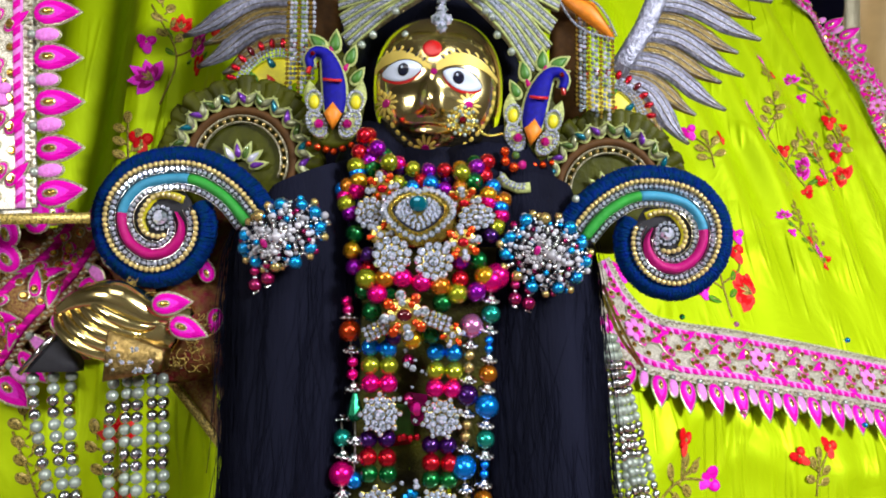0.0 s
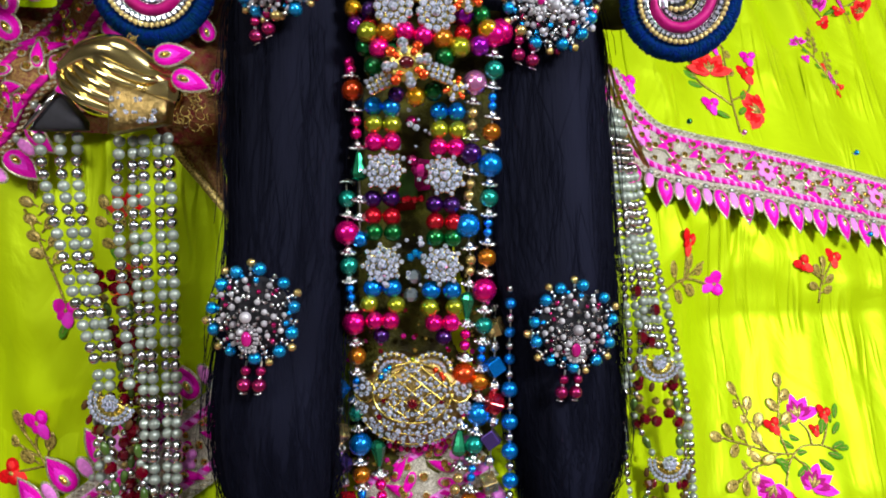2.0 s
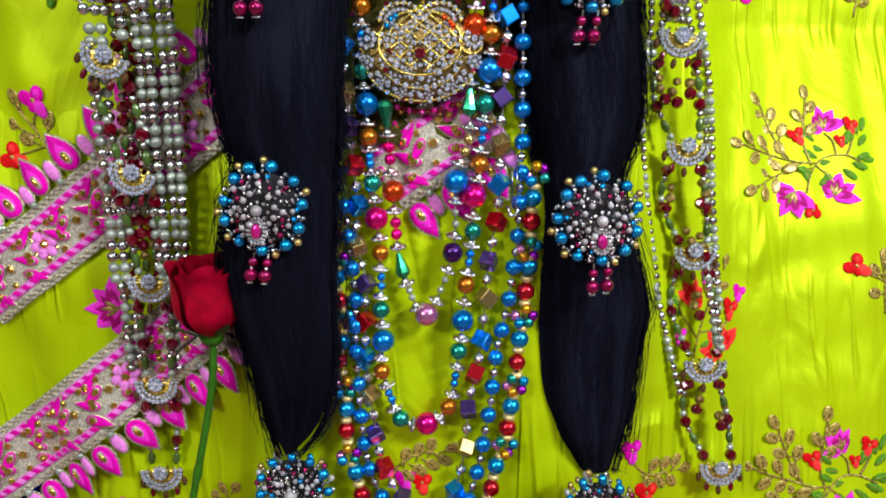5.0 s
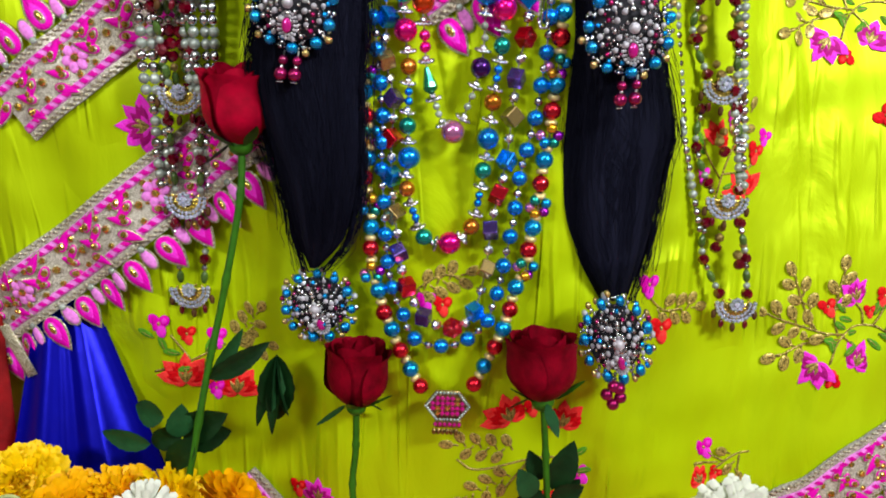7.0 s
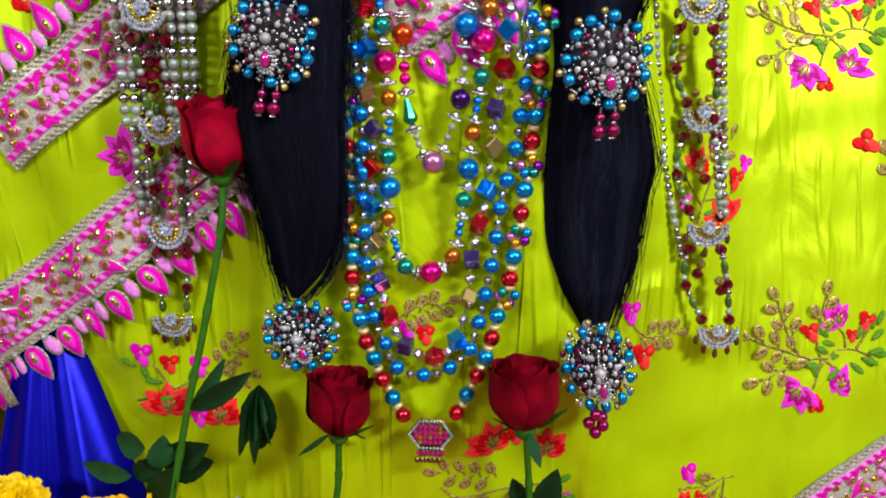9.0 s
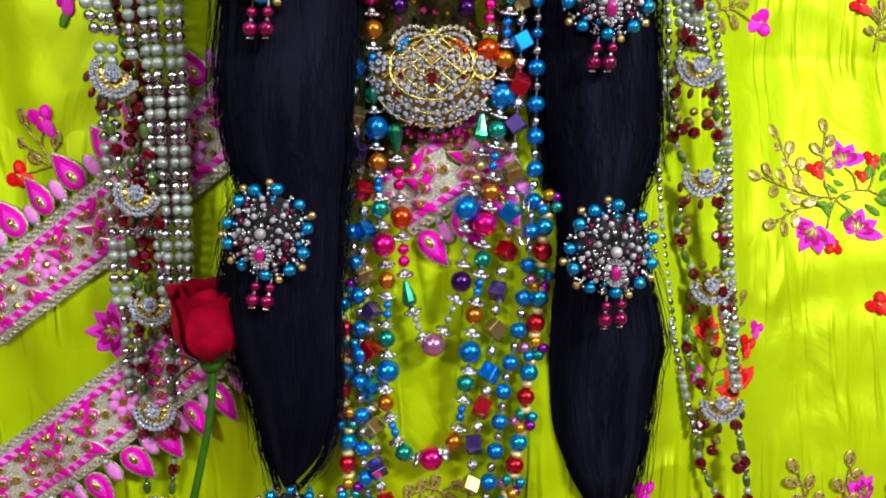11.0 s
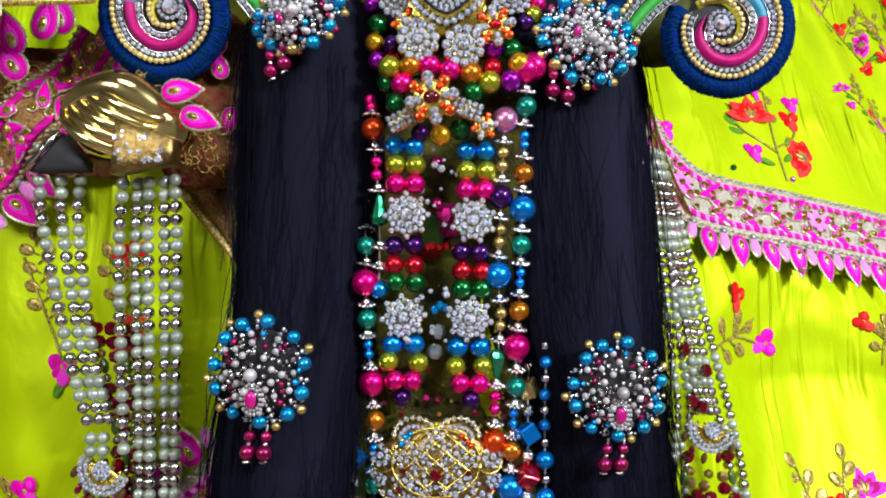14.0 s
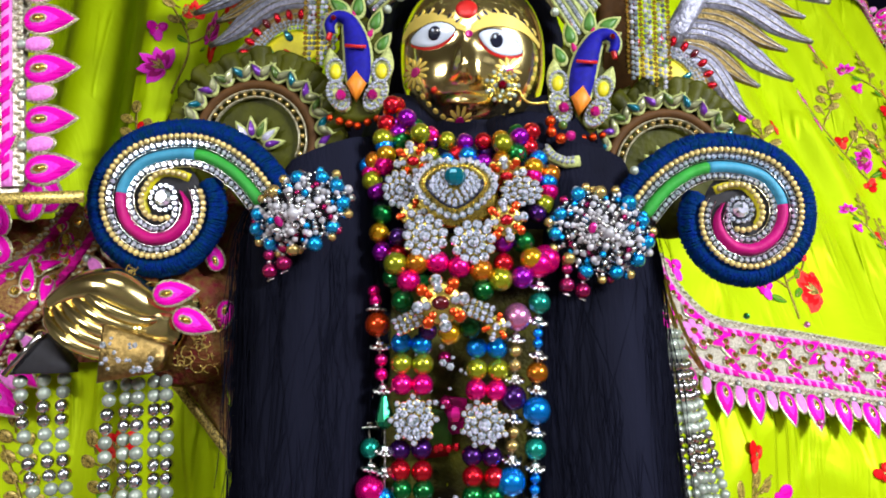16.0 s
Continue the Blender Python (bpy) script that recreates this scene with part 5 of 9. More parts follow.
# ---- spiral ornaments ----
def spiral_ornament(at, flip, label):
    k = 0.000448
    top = thing("spiral_ornament", at, label, "ornament", "pair of spiral ornaments")
    line = [(150, 6), (118, -32), (82, -58), (48, -70), (4, -69), (-34, -57), (-56, -34), (-65, -10), (-62, 18), (-47, 43), (-18, 60), (12, 56), (32, 36), (37, 10), (28, -12)]
    path = [(p.x * flip * k, -p.z * k) for p in spline([(x, 0, z) for x, z in line], 8)]

    def off(d, a=0.0, z=1.0):
        out, n = [], len(path)
        for i in range(int(a * (n - 1)), int(z * (n - 1)) + 1):
            p, q = path[max(0, i - 1)], path[min(n - 1, i + 1)]
            dv = Vector((q[0] - p[0], q[1] - p[1])).normalized()
            out.append((path[i][0] + dv.y * d * k * flip, path[i][1] - dv.x * d * k * flip))
        return out

    n = len(path)
    b = Builder()
    rng = random.Random(3)
    rim_in, rim_out = off(28), off(58)
    for i in range(n - 1):
        for s in range(16):
            t = (s + rng.random()) / 16
            p = [rim_in[i][j] * (1 - t) + rim_in[i + 1][j] * t for j in (0, 1)]
            q = [rim_out[i][j] * (1 - t) + rim_out[i + 1][j] * t for j in (0, 1)]
            e = rng.uniform(0.9, 1.05)
            q = [p[j] + (q[j] - p[j]) * e for j in (0, 1)]
            lift = rng.uniform(-0.001, 0.0012)
            m = [(p[j] + q[j]) / 2 for j in (0, 1)]
            b.tube([(p[0], -0.003, p[1]), (m[0], -0.0055 + lift, m[1]), (q[0], 0.001 + lift, q[1])], [0.0006, 0.0008, 0.0005], 0, 4, True, 0.8)
    mid = [((rim_in[i][0] + rim_out[i][0]) / 2, (rim_in[i][1] + rim_out[i][1]) / 2) for i in range(n)]
    b.band(mid, [30 * k * 0.92] * n, 0.0025, 0, 0.0)
    part("fringe", b, NAVYFRINGE, top, "navy blue thread fringe")
    b = Builder()
    b.dome(ellipse(66 * k, 66 * k, 28, (-10 * k * flip, 4 * k)), 0.003)
    b.band(off(6), 50 * k, 0.003, 0, 0.0)
    part("backing", b, SLATE, top, "grey felt backing")
    for name, mat, a, z in (("green_padding", GREENSILK, 0.0, 0.215), ("sky_padding", SKYSILK, 0.215, 0.5), ("magenta_padding", PINKSILK, 0.5, 1.0)):
        b = Builder()
        seg = off(0, a, z)
        w = [19 * k] * len(seg)
        if z == 1.0:
            w = [19 * k * (1 if i < len(w) * 0.7 else max(0.12, 1 - (i - len(w) * 0.7) / (len(w) * 0.3))) for i in range(len(w))]
        b.band(seg, w, 0.0065, 0, -0.002)
        part(name, b, mat, top, "padded silk roll")
    for d, a in ((17, 0.0), (-15, 0.0)):
        b = Builder()
        ln = [(x, 0, z) for x, z in off(d, a)]
        for p, _ in walk_along(ln, [0.0042 * (i + 0.5) for i in range(int(length_of(ln) / 0.0042))]):
            b.stone((p.x, -0.0055, p.z), 0.0019, 0, 0.0018, 7)
        b.tube([(x, -0.005, z) for x, z in off(d + 5.5, a)], 0.0005, 1, 5)
        b.tube([(x, -0.005, z) for x, z in off(d - 5.5, a)], 0.0005, 1, 5)
        part("crystal_trim", b, [CRYSTAL, MERCURY], top, "row of small crystals between silver wires")
    b = Builder()
    ln = [(x, 0, z) for x, z in off(27)]
    curl = [(38, -34), (18, -41), (-6, -40), (-24, -22), (-32, 2), (-22, 24), (2, 31), (16, 25)]
    ln2 = [(p.x * flip * k, 0, -p.z * k) for p in spline([(x, 0, z) for x, z in curl], 8)]
    for row in (ln, ln2):
        for p, _ in walk_along(row, [0.0042 * (i + 0.5) for i in range(int(length_of(row) / 0.0042))]):
            b.ball((p.x, -0.007, p.z), 0.0022, 0, 8, 5)
    part("pearl_trim", b, CREAM, top, "row of golden pearls")
    b = Builder()
    ring = ellipse(19 * k, 19 * k, 14, (2 * k * flip, 2 * k))
    for x, z in ring:
        b.stone((x, -0.006, z), 0.0018, 0, 0.0016, 6)
    part("crystal_ring", b, CRYSTAL, top)
    b = Builder()
    b.stone((2 * k * flip, -0.006, 2 * k), 13 * k, 0, 0.005, 10)
    part("centre_crystal", b, CRYSTAL, top, "large clear crystal")
    b = Builder()
    b.band([(p.x, p.z) for p in (Vector(q) for q in ln2)][:40], 14 * k, 0.004, 0, -0.001)
    part("yellow_padding", b, YELLOWSILK, top, "small yellow silk roll")
    return top


spiral_ornament(pose(*(-0.2195, -0.0620, 1.0613), 0, 0, 0), 1, "blue-fringed spiral ornament with silk rolls and crystals")
spiral_ornament(pose(*(0.1817, -0.0400, 1.0547), 0, 0, 0), -1, "blue-fringed spiral ornament with silk rolls and crystals")


# ---- olive ruffles with jewelled arches ----
def ruffle(at, label, flip):
    k = 0.00049
    top = thing("ruffled_arch", at, label, "ornament", "pair of ruffled arches")
    b = Builder()
    rng = random.Random(8)
    n = 34
    for i in range(n):
        a0 = radians(-25 + 235 * i / n)
        a1 = a0 + radians(235 / n) * 1.25
        am = (a0 + a1) / 2
        ro, ri = (128 + rng.uniform(-5, 6)) * k, 92 * k
        pts = [(ri * math.cos(am), ri * math.sin(am)), (ro * 0.9 * math.cos(am), ro * 0.9 * math.sin(am)), (ro * math.cos(am + 0.03), ro * math.sin(am + 0.03))]
        sm = [(p.x, p.z) for p in spline([(x, 0, z) for x, z in pts], 4)]
        w = [0.012 + 0.007 * j / len(sm) for j in range(len(sm))]
        w[-1] *= 0.5
        b.band(sm, w, 0.005 + rng.uniform(0, 0.003), 0, rng.uniform(-0.002, 0.002))
    part("ruffle", b, OLIVE, top, "pleated olive green ruffle")
    b = Builder()
    b.dome(ellipse(100 * k, 100 * k, 30), 0.002)
    part("backing", b, OLIVE, top)
    arc = lambda r, a0=-15, a1=195, m=40: [(r * k * math.cos(radians(a0 + (a1 - a0) * i / m)), r * k * math.sin(radians(a0 + (a1 - a0) * i / m))) for i in range(m + 1)]
    b = Builder()
    b.band(arc(80), 14 * k, 0.004, 0, -0.003)
    part("velvet_arch", b, BROWNVELVET, top, "brown velvet arch")
    b = Builder()
    b.band(arc(71), 3 * k, 0.003, 1, -0.004)
    b.band(arc(61), 3 * k, 0.003, 1, -0.004)
    ln = [(x, 0, z) for x, z in arc(66)]
    for p, _ in walk_along(ln, [0.0062 * (i + 0.5) for i in range(int(length_of(ln) / 0.0062))]):
        b.ball((p.x, -0.006, p.z), 0.0018, 0, 8, 5)
    part("pearl_trim", b, [PEARLGOLD, GOTA], top, "pearls between two cords")
    for i in range(27):
        a = radians(-8 + 196 * i / 26)
        mat = (GREENGEM, PALEGEM, PURPLEGEM, PALEGEM, TEALGEM, PALEGEM)[i % 6]
        b = Builder()
        drop = [(x, z - 0.0085) for x, z in teardrop(0.0105, 0.0175)]
        b.dome(drop, 0.002, 0)
        b.dome([(x * 0.78, z * 0.78) for x, z in drop], 0.003, 2)
        b.dome([(x * 0.62, z * 0.62) for x, z in drop], 0.005, 1)
        part("jewel", b, [LIMEBRAID, mat, DARKSILVER], top, at=Matrix.Translation((98 * k * math.cos(a), -0.006, 98 * k * math.sin(a))) @ pose(0, 0, 0, 0, -math.degrees(a) + 90 + 40 * (1 if i % 2 else -1), 0))
    for i in range(6):
        a = radians(20 + 28 * i)
        mat = (PURPLEGEM, CRYSTAL, GREENGEM)[i % 3]
        b = Builder()
        drop = [(x, z) for x, z in teardrop(0.009, 0.016)]
        b.dome(drop, 0.002, 0)
        b.dome([(x * 0.7, z * 0.75 + 0.001) for x, z in drop], 0.004, 1)
        part("jewel", b, [LIMEBRAID, mat], top, at=Matrix.Translation(((14 * math.cos(a)) * k, -0.006, (14 * math.sin(a) - 12) * k)) @ pose(0, 0, 0, 0, 90 - math.degrees(a), 0))
    return top


ruffle(pose(*(-0.1747, 0.0000, 1.1185), 0, 8, 0) @ Matrix.Scale(1.15, 4), "olive green ruffled arch with jewels and pearls behind the shoulder", 1)
ruffle(pose(*(0.1489, 0.0200, 1.0990), 0, -6, 0) @ Matrix.Scale(1.15, 4), "olive green ruffled arch with jewels and pearls behind the shoulder", -1)


# ---- feathered rays, half discs, crystal curtains ----
def ray(parent, a, c, bow, mat, w=0.011):
    a, c = Vector(a), Vector(c)
    d = c - a
    side = Vector((-d.z, 0, d.x)).normalized()
    pts = [a + d * t + side * bow * (math.sin(t * math.pi * 2) * 0.4 + 0.9 * math.sin(t * math.pi)) for t in [i / 18 for i in range(19)]]
    b = Builder()
    wid = [w * (1 if i < 12 else max(0.15, 1 - (i - 12) / 7)) for i in range(19)]
    b.band([tuple(p) for p in pts], wid, 0.003, 0)
    b.tube([p + Vector((0, -0.003, 0)) for p in pts], 0.0009, 1, 4)
    for s in (-0.3, 0.3):
        b.tube([p + side * wid[i] * s + Vector((0, -0.0028, 0)) for i, p in enumerate(pts)], 0.0006, 1, 4)
    part("ray", b, [mat, DARKSILVER], parent)


SILVERSEQUIN = material("silver_sequin", (0.34, 0.35, 0.45), rough=0.4, metal=0.6, vary=0.6, scale=260, bump=1.0, bump_scale=300)


def fan(label, seat, rays):
    top = thing("sequin_fan", seat, label, "ornament", "pair of sequin fans")
    inv = Matrix.Translation(seat).inverted()
    for i, (a, c, bow) in enumerate(rays):
        ray(top, inv @ Vector(a), inv @ Vector(c), bow, STEELFEATHER if i % 2 == 0 else BRONZEFEATHER, 0.019 if i % 2 == 0 else 0.018)
    return top


fan_r = fan("grey and bronze sequin rays behind the head", (0.1703, 0.0700, 1.2302), [
    ((0.2134, 0.0700, 1.3342), (0.3259, 0.0700, 1.2982), 0.006), ((0.2110, 0.0720, 1.3147), (0.3095, 0.0720, 1.2814), 0.006), ((0.2046, 0.0700, 1.2965), (0.3138, 0.0700, 1.2595), 0.008),
    ((0.1993, 0.0720, 1.2799), (0.2919, 0.0720, 1.2467), 0.008), ((0.1930, 0.0700, 1.2647), (0.2962, 0.0700, 1.2227), 0.01), ((0.1867, 0.0720, 1.2511), (0.2745, 0.0720, 1.2162), 0.008),
    ((0.1787, 0.0700, 1.2371), (0.2776, 0.0700, 1.1885), 0.01), ((0.1752, 0.0720, 1.2252), (0.2487, 0.0720, 1.1836), 0.008), ((0.1702, 0.0700, 1.2160), (0.2408, 0.0700, 1.1543), 0.012),
    ((0.1678, 0.0720, 1.2053), (0.2193, 0.0720, 1.1607), 0.008)])
b = Builder()
o = Vector((0.1703, 0.0700, 1.2302))
b.band([tuple(Vector(p) - o) for p in ((0.1677, 0.0600, 1.2213), (0.1788, 0.0600, 1.2383), (0.1957, 0.0600, 1.2666), (0.2099, 0.0600, 1.3008), (0.2130, 0.0600, 1.3294))], 0.02, 0.004, 0)
part("sequin_crescent", b, SILVERSEQUIN, fan_r, "shiny silver sequin crescent")
fan("grey and bronze sequin rays behind the head", (-0.1473, 0.0700, 1.2602), [
    ((-0.1546, 0.0700, 1.3345), (-0.2516, 0.0700, 1.3158), -0.006), ((-0.1546, 0.0720, 1.3153), (-0.2462, 0.0720, 1.3007), -0.006), ((-0.1526, 0.0700, 1.2972), (-0.2551, 0.0700, 1.2553), -0.009),
    ((-0.1482, 0.0720, 1.2809), (-0.2351, 0.0720, 1.2483), -0.008), ((-0.1475, 0.0700, 1.2687), (-0.2403, 0.0700, 1.2249), -0.01), ((-0.1476, 0.0720, 1.2552), (-0.2160, 0.0720, 1.2191), -0.008)])


def half_disc(at, r, label):
    top = thing("half_disc", at, label, "ornament", "pair of half discs")
    b = Builder()
    b.dome([(r * 0.72 * math.cos(math.pi * i / 16), r * 0.72 * math.sin(math.pi * i / 16)) for i in range(17)], 0.003, 0, centre=(0, r * 0.3))
    part("yellow_panel", b, YELLOWSILK, top, "yellow silk panel")
    b = Builder()
    for rr in (0.73, 0.8, 0.87):
        for i in range(34):
            a = math.pi * i / 33
            b.stone((r * rr * math.cos(a), -0.004, r * rr * math.sin(a)), r * 0.032, 0)
    part("crystal_banding", b, CRYSTAL, top, "two rows of crystals")
    for i in range(15):
        a = math.pi * i / 14
        bead(top, (r * math.cos(a), -0.003, r * math.sin(a)), r * 0.085, REDGEM if i % 4 == 3 else RED, "small", along((math.cos(a), 0, math.sin(a))), stretch=(0.8, 0.8, 1.3))
    for dx, dz, mat in ((-0.25, 0.4, LEAFSILK), (0.2, 0.45, TEALGEM), (0.0, 0.15, REDENAMEL)):
        b = Builder()
        b.dome([(x + dx * r, z + dz * r) for x, z in teardrop(r * 0.2, r * 0.3)], 0.005)
        part("motif", b, mat, top)
    return top


half_disc(pose(*(-0.1509, 0.0300, 1.1891), 0, -35, 0), 0.046, "yellow half disc edged with crystals and red beads")
half_disc(pose(*(0.1489, 0.0400, 1.1688), 0, 45, 0), 0.046, "yellow half disc edged with crystals and red beads")


def crystal_curtain(a, c, drop, n, label):
    top = thing("crystal_curtain", a, label, "ornament", "crystal curtains")
    a, c = Vector(a), Vector(c)
    for k in range(n):
        p = (c - a) * (k / (n - 1))
        b = Builder()
        length = drop * random.uniform(0.9, 1.0)
        for i in range(int(length / 0.0042)):
            b.ball((p.x + random.uniform(-0.0004, 0.0004), p.y, p.z - 0.0042 * i), 0.0019, 0, 6, 4, (1, 1, 1), False)
        part("crystal_string", b, CRYSTAL if k % 3 else GOLDGEM, top)
    return top


crystal_curtain((-0.1374, -0.0050, 1.2933), (-0.1145, -0.0050, 1.2936), 0.12, 8, "hanging strings of small sparkling crystals")
crystal_curtain((0.1183, 0.0050, 1.2548), (0.1508, 0.0050, 1.2449), 0.09, 10, "hanging strings of small sparkling crystals")


# ---- crown ----
crown = thing("crown", (-0.0062, 0.0000, 1.2872), "silver and lime crown of crystal-studded leaves", "crown")
o = Vector((-0.0062, 0.0000, 1.2872))


def crown_leaf(a, m, c, w, seed):
    pts = [p - o for p in spline([Vector(a), Vector(m), Vector(c)], 8)]
    b = Builder()
    n = len(pts)
    b.band([tuple(p) for p in pts], [w * (0.62 + 0.5 * math.sin(math.pi * (0.15 + 0.8 * i / n))) for i in range(n)], 0.004, 0)
    side = [(pts[min(n - 1, j + 1)] - pts[max(0, j - 1)]).normalized() for j in range(n)]
    for s in (-0.44, 0.0, 0.44):
        b.tube([(p.x + d.z * w * s, p.y - 0.005, p.z - d.x * w * s) for p, d in zip(pts, side)], 0.0013, 2, 6)
    for s in (-0.22, 0.22):
        for i in range(0, (n - 1) * 3):
            t = i / 3
            j = int(t)
            p = pts[j].lerp(pts[min(n - 1, j + 1)], t - j)
            d = (pts[min(n - 1, j + 1)] - pts[max(0, j - 1)]).normalized()
            b.stone((p.x + d.z * w * s, p.y - 0.005, p.z - d.x * w * s), 0.0021, 1, 0.0018, 6)
    part("leaf", b, [DARKSILVER, CRYSTAL, LIMEBRAID], crown, "crystal-studded silver leaf")


for q in range(5):
    crown_leaf(Vector((-0.0086, -0.0350, 1.2662)).lerp(Vector((-0.0327, -0.0300, 1.2829)), q / 4), Vector((-0.0472, -0.0200, 1.2500)).lerp(Vector((-0.0719, -0.0200, 1.2771)), q / 4),
               Vector((-0.0870, 0.0000, 1.2254)).lerp(Vector((-0.0994, 0.0000, 1.2962)), q / 4), 0.0165, q)
    crown_leaf(Vector((0.0104, -0.0350, 1.2665)).lerp(Vector((0.0297, -0.0300, 1.2839)), q / 4), Vector((0.0500, -0.0200, 1.2389)).lerp(Vector((0.0743, -0.0200, 1.2792)), q / 4),
               Vector((0.0846, 0.0000, 1.1986)).lerp(Vector((0.1073, 0.0000, 1.2837)), q / 4), 0.0165, q + 9)
for a in (((-0.0334, -0.0200, 1.2269)), ((-0.0417, -0.0300, 1.2435)), ((-0.0614, -0.0200, 1.2265)), ((0.0337, -0.0300, 1.2445)), ((0.0452, -0.0200, 1.2279)), ((0.0573, -0.0200, 1.2132)), ((0.0395, -0.0300, 1.2397)), ((-0.0715, -0.0150, 1.2192))):
    bead(crown, Vector(a) - o, 0.0036, PEARL, "small")
b = Builder()
b.band([tuple(Vector(p) - o) for p in ((-0.1127, 0.0200, 1.3056), (-0.1091, 0.0200, 1.2524), (-0.1069, 0.0200, 1.2235))], 0.03, 0.006, 0)
part("side_band", b, BROWNVELVET, crown, "brown satin side band")
b = Builder()
b.band([tuple(Vector(p) - o) for p in ((0.1162, 0.0200, 1.2982), (0.1134, 0.0200, 1.2343), (0.1151, 0.0300, 1.1527))], 0.034, 0.006, 0)
part("side_band", b, BROWNVELVET, crown, "brown satin side band")
b = Builder()
b.band([tuple(Vector(p) - o) for p in ((0.0997, 0.0000, 1.2732), (0.1274, 0.0000, 1.2581), (0.1499, 0.0000, 1.2327))], [0.006, 0.018, 0.004], 0.005, 0)
part("orange_leaf", b, ORANGESILK, crown, "orange silk leaf")
b = Builder()
for s in (-1, 1):
    for i in range(30):
        p = Vector((0.0997, 0.0000, 1.2732)).lerp(Vector((0.1499, 0.0000, 1.2327)), i / 29) - o
        w = 0.011 * math.sin(math.pi * i / 29) + 0.002
        b.stone((p.x + 0.6 * w * s, p.y - 0.006, p.z + 0.8 * w * s), 0.0013, 0, 0.0012, 6)
part("crystal_edge", b, CRYSTAL, crown)
# forehead pendant
pend = thing("forehead_pendant", pose(*(-0.0028, -0.0450, 1.2398)) @ Matrix.Scale(0.82, 4), "silver crystal pendant hanging on the golden forehead", "pendant")
b = Builder()
for (dx, dz, r) in ((0, 0.02, 0.006), (-0.008, 0.014, 0.005), (0.008, 0.014, 0.005), (0, 0.008, 0.005), (0, -0.002, 0.0055), (-0.005, -0.012, 0.006), (0.005, -0.012, 0.006), (0, -0.02, 0.0055), (0, -0.008, 0.006)):
    b.stone((dx, -0.002, dz), r, 0, 0.004, 8)
    for k in range(7):
        b.ball((dx + r * math.cos(k * 0.9), -0.002, dz + r * math.sin(k * 0.9)), 0.0012, 1, 5, 4)
part("crystal_setting", b, [CRYSTAL, MERCURY], pend)
for s in (-1, 1):
    b = Builder()
    for i in range(14):
        b.ball((s * 0.0045 * i, 0.0, 0.022 - 0.008 * math.sin(i / 13 * math.pi)), 0.0026, 0, 7, 5)
    part("pearl_string", b, PEARL, pend)



# ---- the golden figure: face and hand in one mesh ----
HEAD = Vector((-0.0052, 0.0120, 1.1868))


def face_y(x, z):
    """Front of the face, relative to the head's centre."""
    q = 1 - abs(x / 0.0585) ** 2.3 - abs(z / 0.066) ** 2.3
    y = -0.047 * math.sqrt(max(0.0, q))
    tip = (-0.0136, 1.1602)
    x, z = x - (tip[0] - HEAD.x) - 0.008, z - (tip[1] - HEAD.z) - 0.008
    g = lambda cx, cz, sx, sz: math.exp(-((x - cx) / sx) ** 2 - ((z - cz) / sz) ** 2)
    y -= 0.008 * g(-0.008, -0.006, 0.0064, 0.009) + 0.0065 * g(-0.006, 0.004, 0.005, 0.012)
    y -= 0.002 * (g(-0.0155, -0.0095, 0.004, 0.004) + g(-0.001, -0.0095, 0.004, 0.004))
    y -= 0.0035 * g(-0.008, -0.0205, 0.0115, 0.0036) + 0.004 * g(-0.008, -0.027, 0.009, 0.003)
    y += 0.003 * g(-0.008, -0.0235, 0.012, 0.0012)
    y += 0.004 * (g(-0.027, 0.016, 0.016, 0.008) + g(0.019, 0.012, 0.016, 0.008))
    y -= 0.003 * g(-0.006, -0.04, 0.012, 0.008) + 0.002 * (g(-0.03, -0.014, 0.012, 0.012) + g(0.02, -0.014, 0.012, 0.012))
    return y


statue = Builder()
vs, fs, nu, nv = [], [], 70, 80
for i in range(nv + 1):
    v = -math.pi / 2 + math.pi * i / nv
    for j in range(nu + 1):
        u = -math.pi / 2 + math.pi * j / nu
        e = 2 / 2.3
        cx, sx = math.cos(v) ** e, math.sin(u)
        x, z = 0.0585 * math.copysign(abs(sx) ** e, sx) * cx, 0.066 * math.copysign(abs(math.sin(v)) ** e, v)
        vs.append(HEAD + Vector((x, face_y(x, z), z)))
for i in range(nv):
    for j in range(nu):
        a = i * (nu + 1) + j
        fs.append((a, a + 1, a + nu + 2, a + nu + 1))
statue.add(vs, fs, 0)


def painted(outline, mi, lift):
    """A thin enamelled patch that follows the face."""
    n = len(outline)
    cx, cz = sum(p[0] for p in outline) / n, sum(p[1] for p in outline) / n
    vs, fs = [], []
    for k in (1.0, 0.99, 0.7, 0.4):
        for x, z in outline:
            px, pz = cx + (x - cx) * k, cz + (z - cz) * k
            vs.append(HEAD + Vector((px, face_y(px, pz) - (lift if k < 1 else -0.0005), pz)))
    vs.append(HEAD + Vector((cx, face_y(cx, cz) - lift, cz)))
    for r in range(3):
        fs += [(r * n + j, r * n + (j + 1) % n, (r + 1) * n + (j + 1) % n, (r + 1) * n + j) for j in range(n)]
    fs += [(3 * n + j, 3 * n + (j + 1) % n, 4 * n) for j in range(n)]
    statue.add(vs, fs, mi)


def almond(cx, cz, a, b, tilt, n=22):
    out = []
    for i in range(n):
        t = 2 * math.pi * i / n
        x, z = a * math.cos(t), b * math.sin(t) * (0.55 + 0.45 * abs(math.sin(t)))
        out.append((cx + x * math.cos(tilt) - z * math.sin(tilt), cz + x * math.sin(tilt) + z * math.cos(tilt)))
    return out


def on_face(p):
    return p[0] - HEAD.x, p[1] - HEAD.z


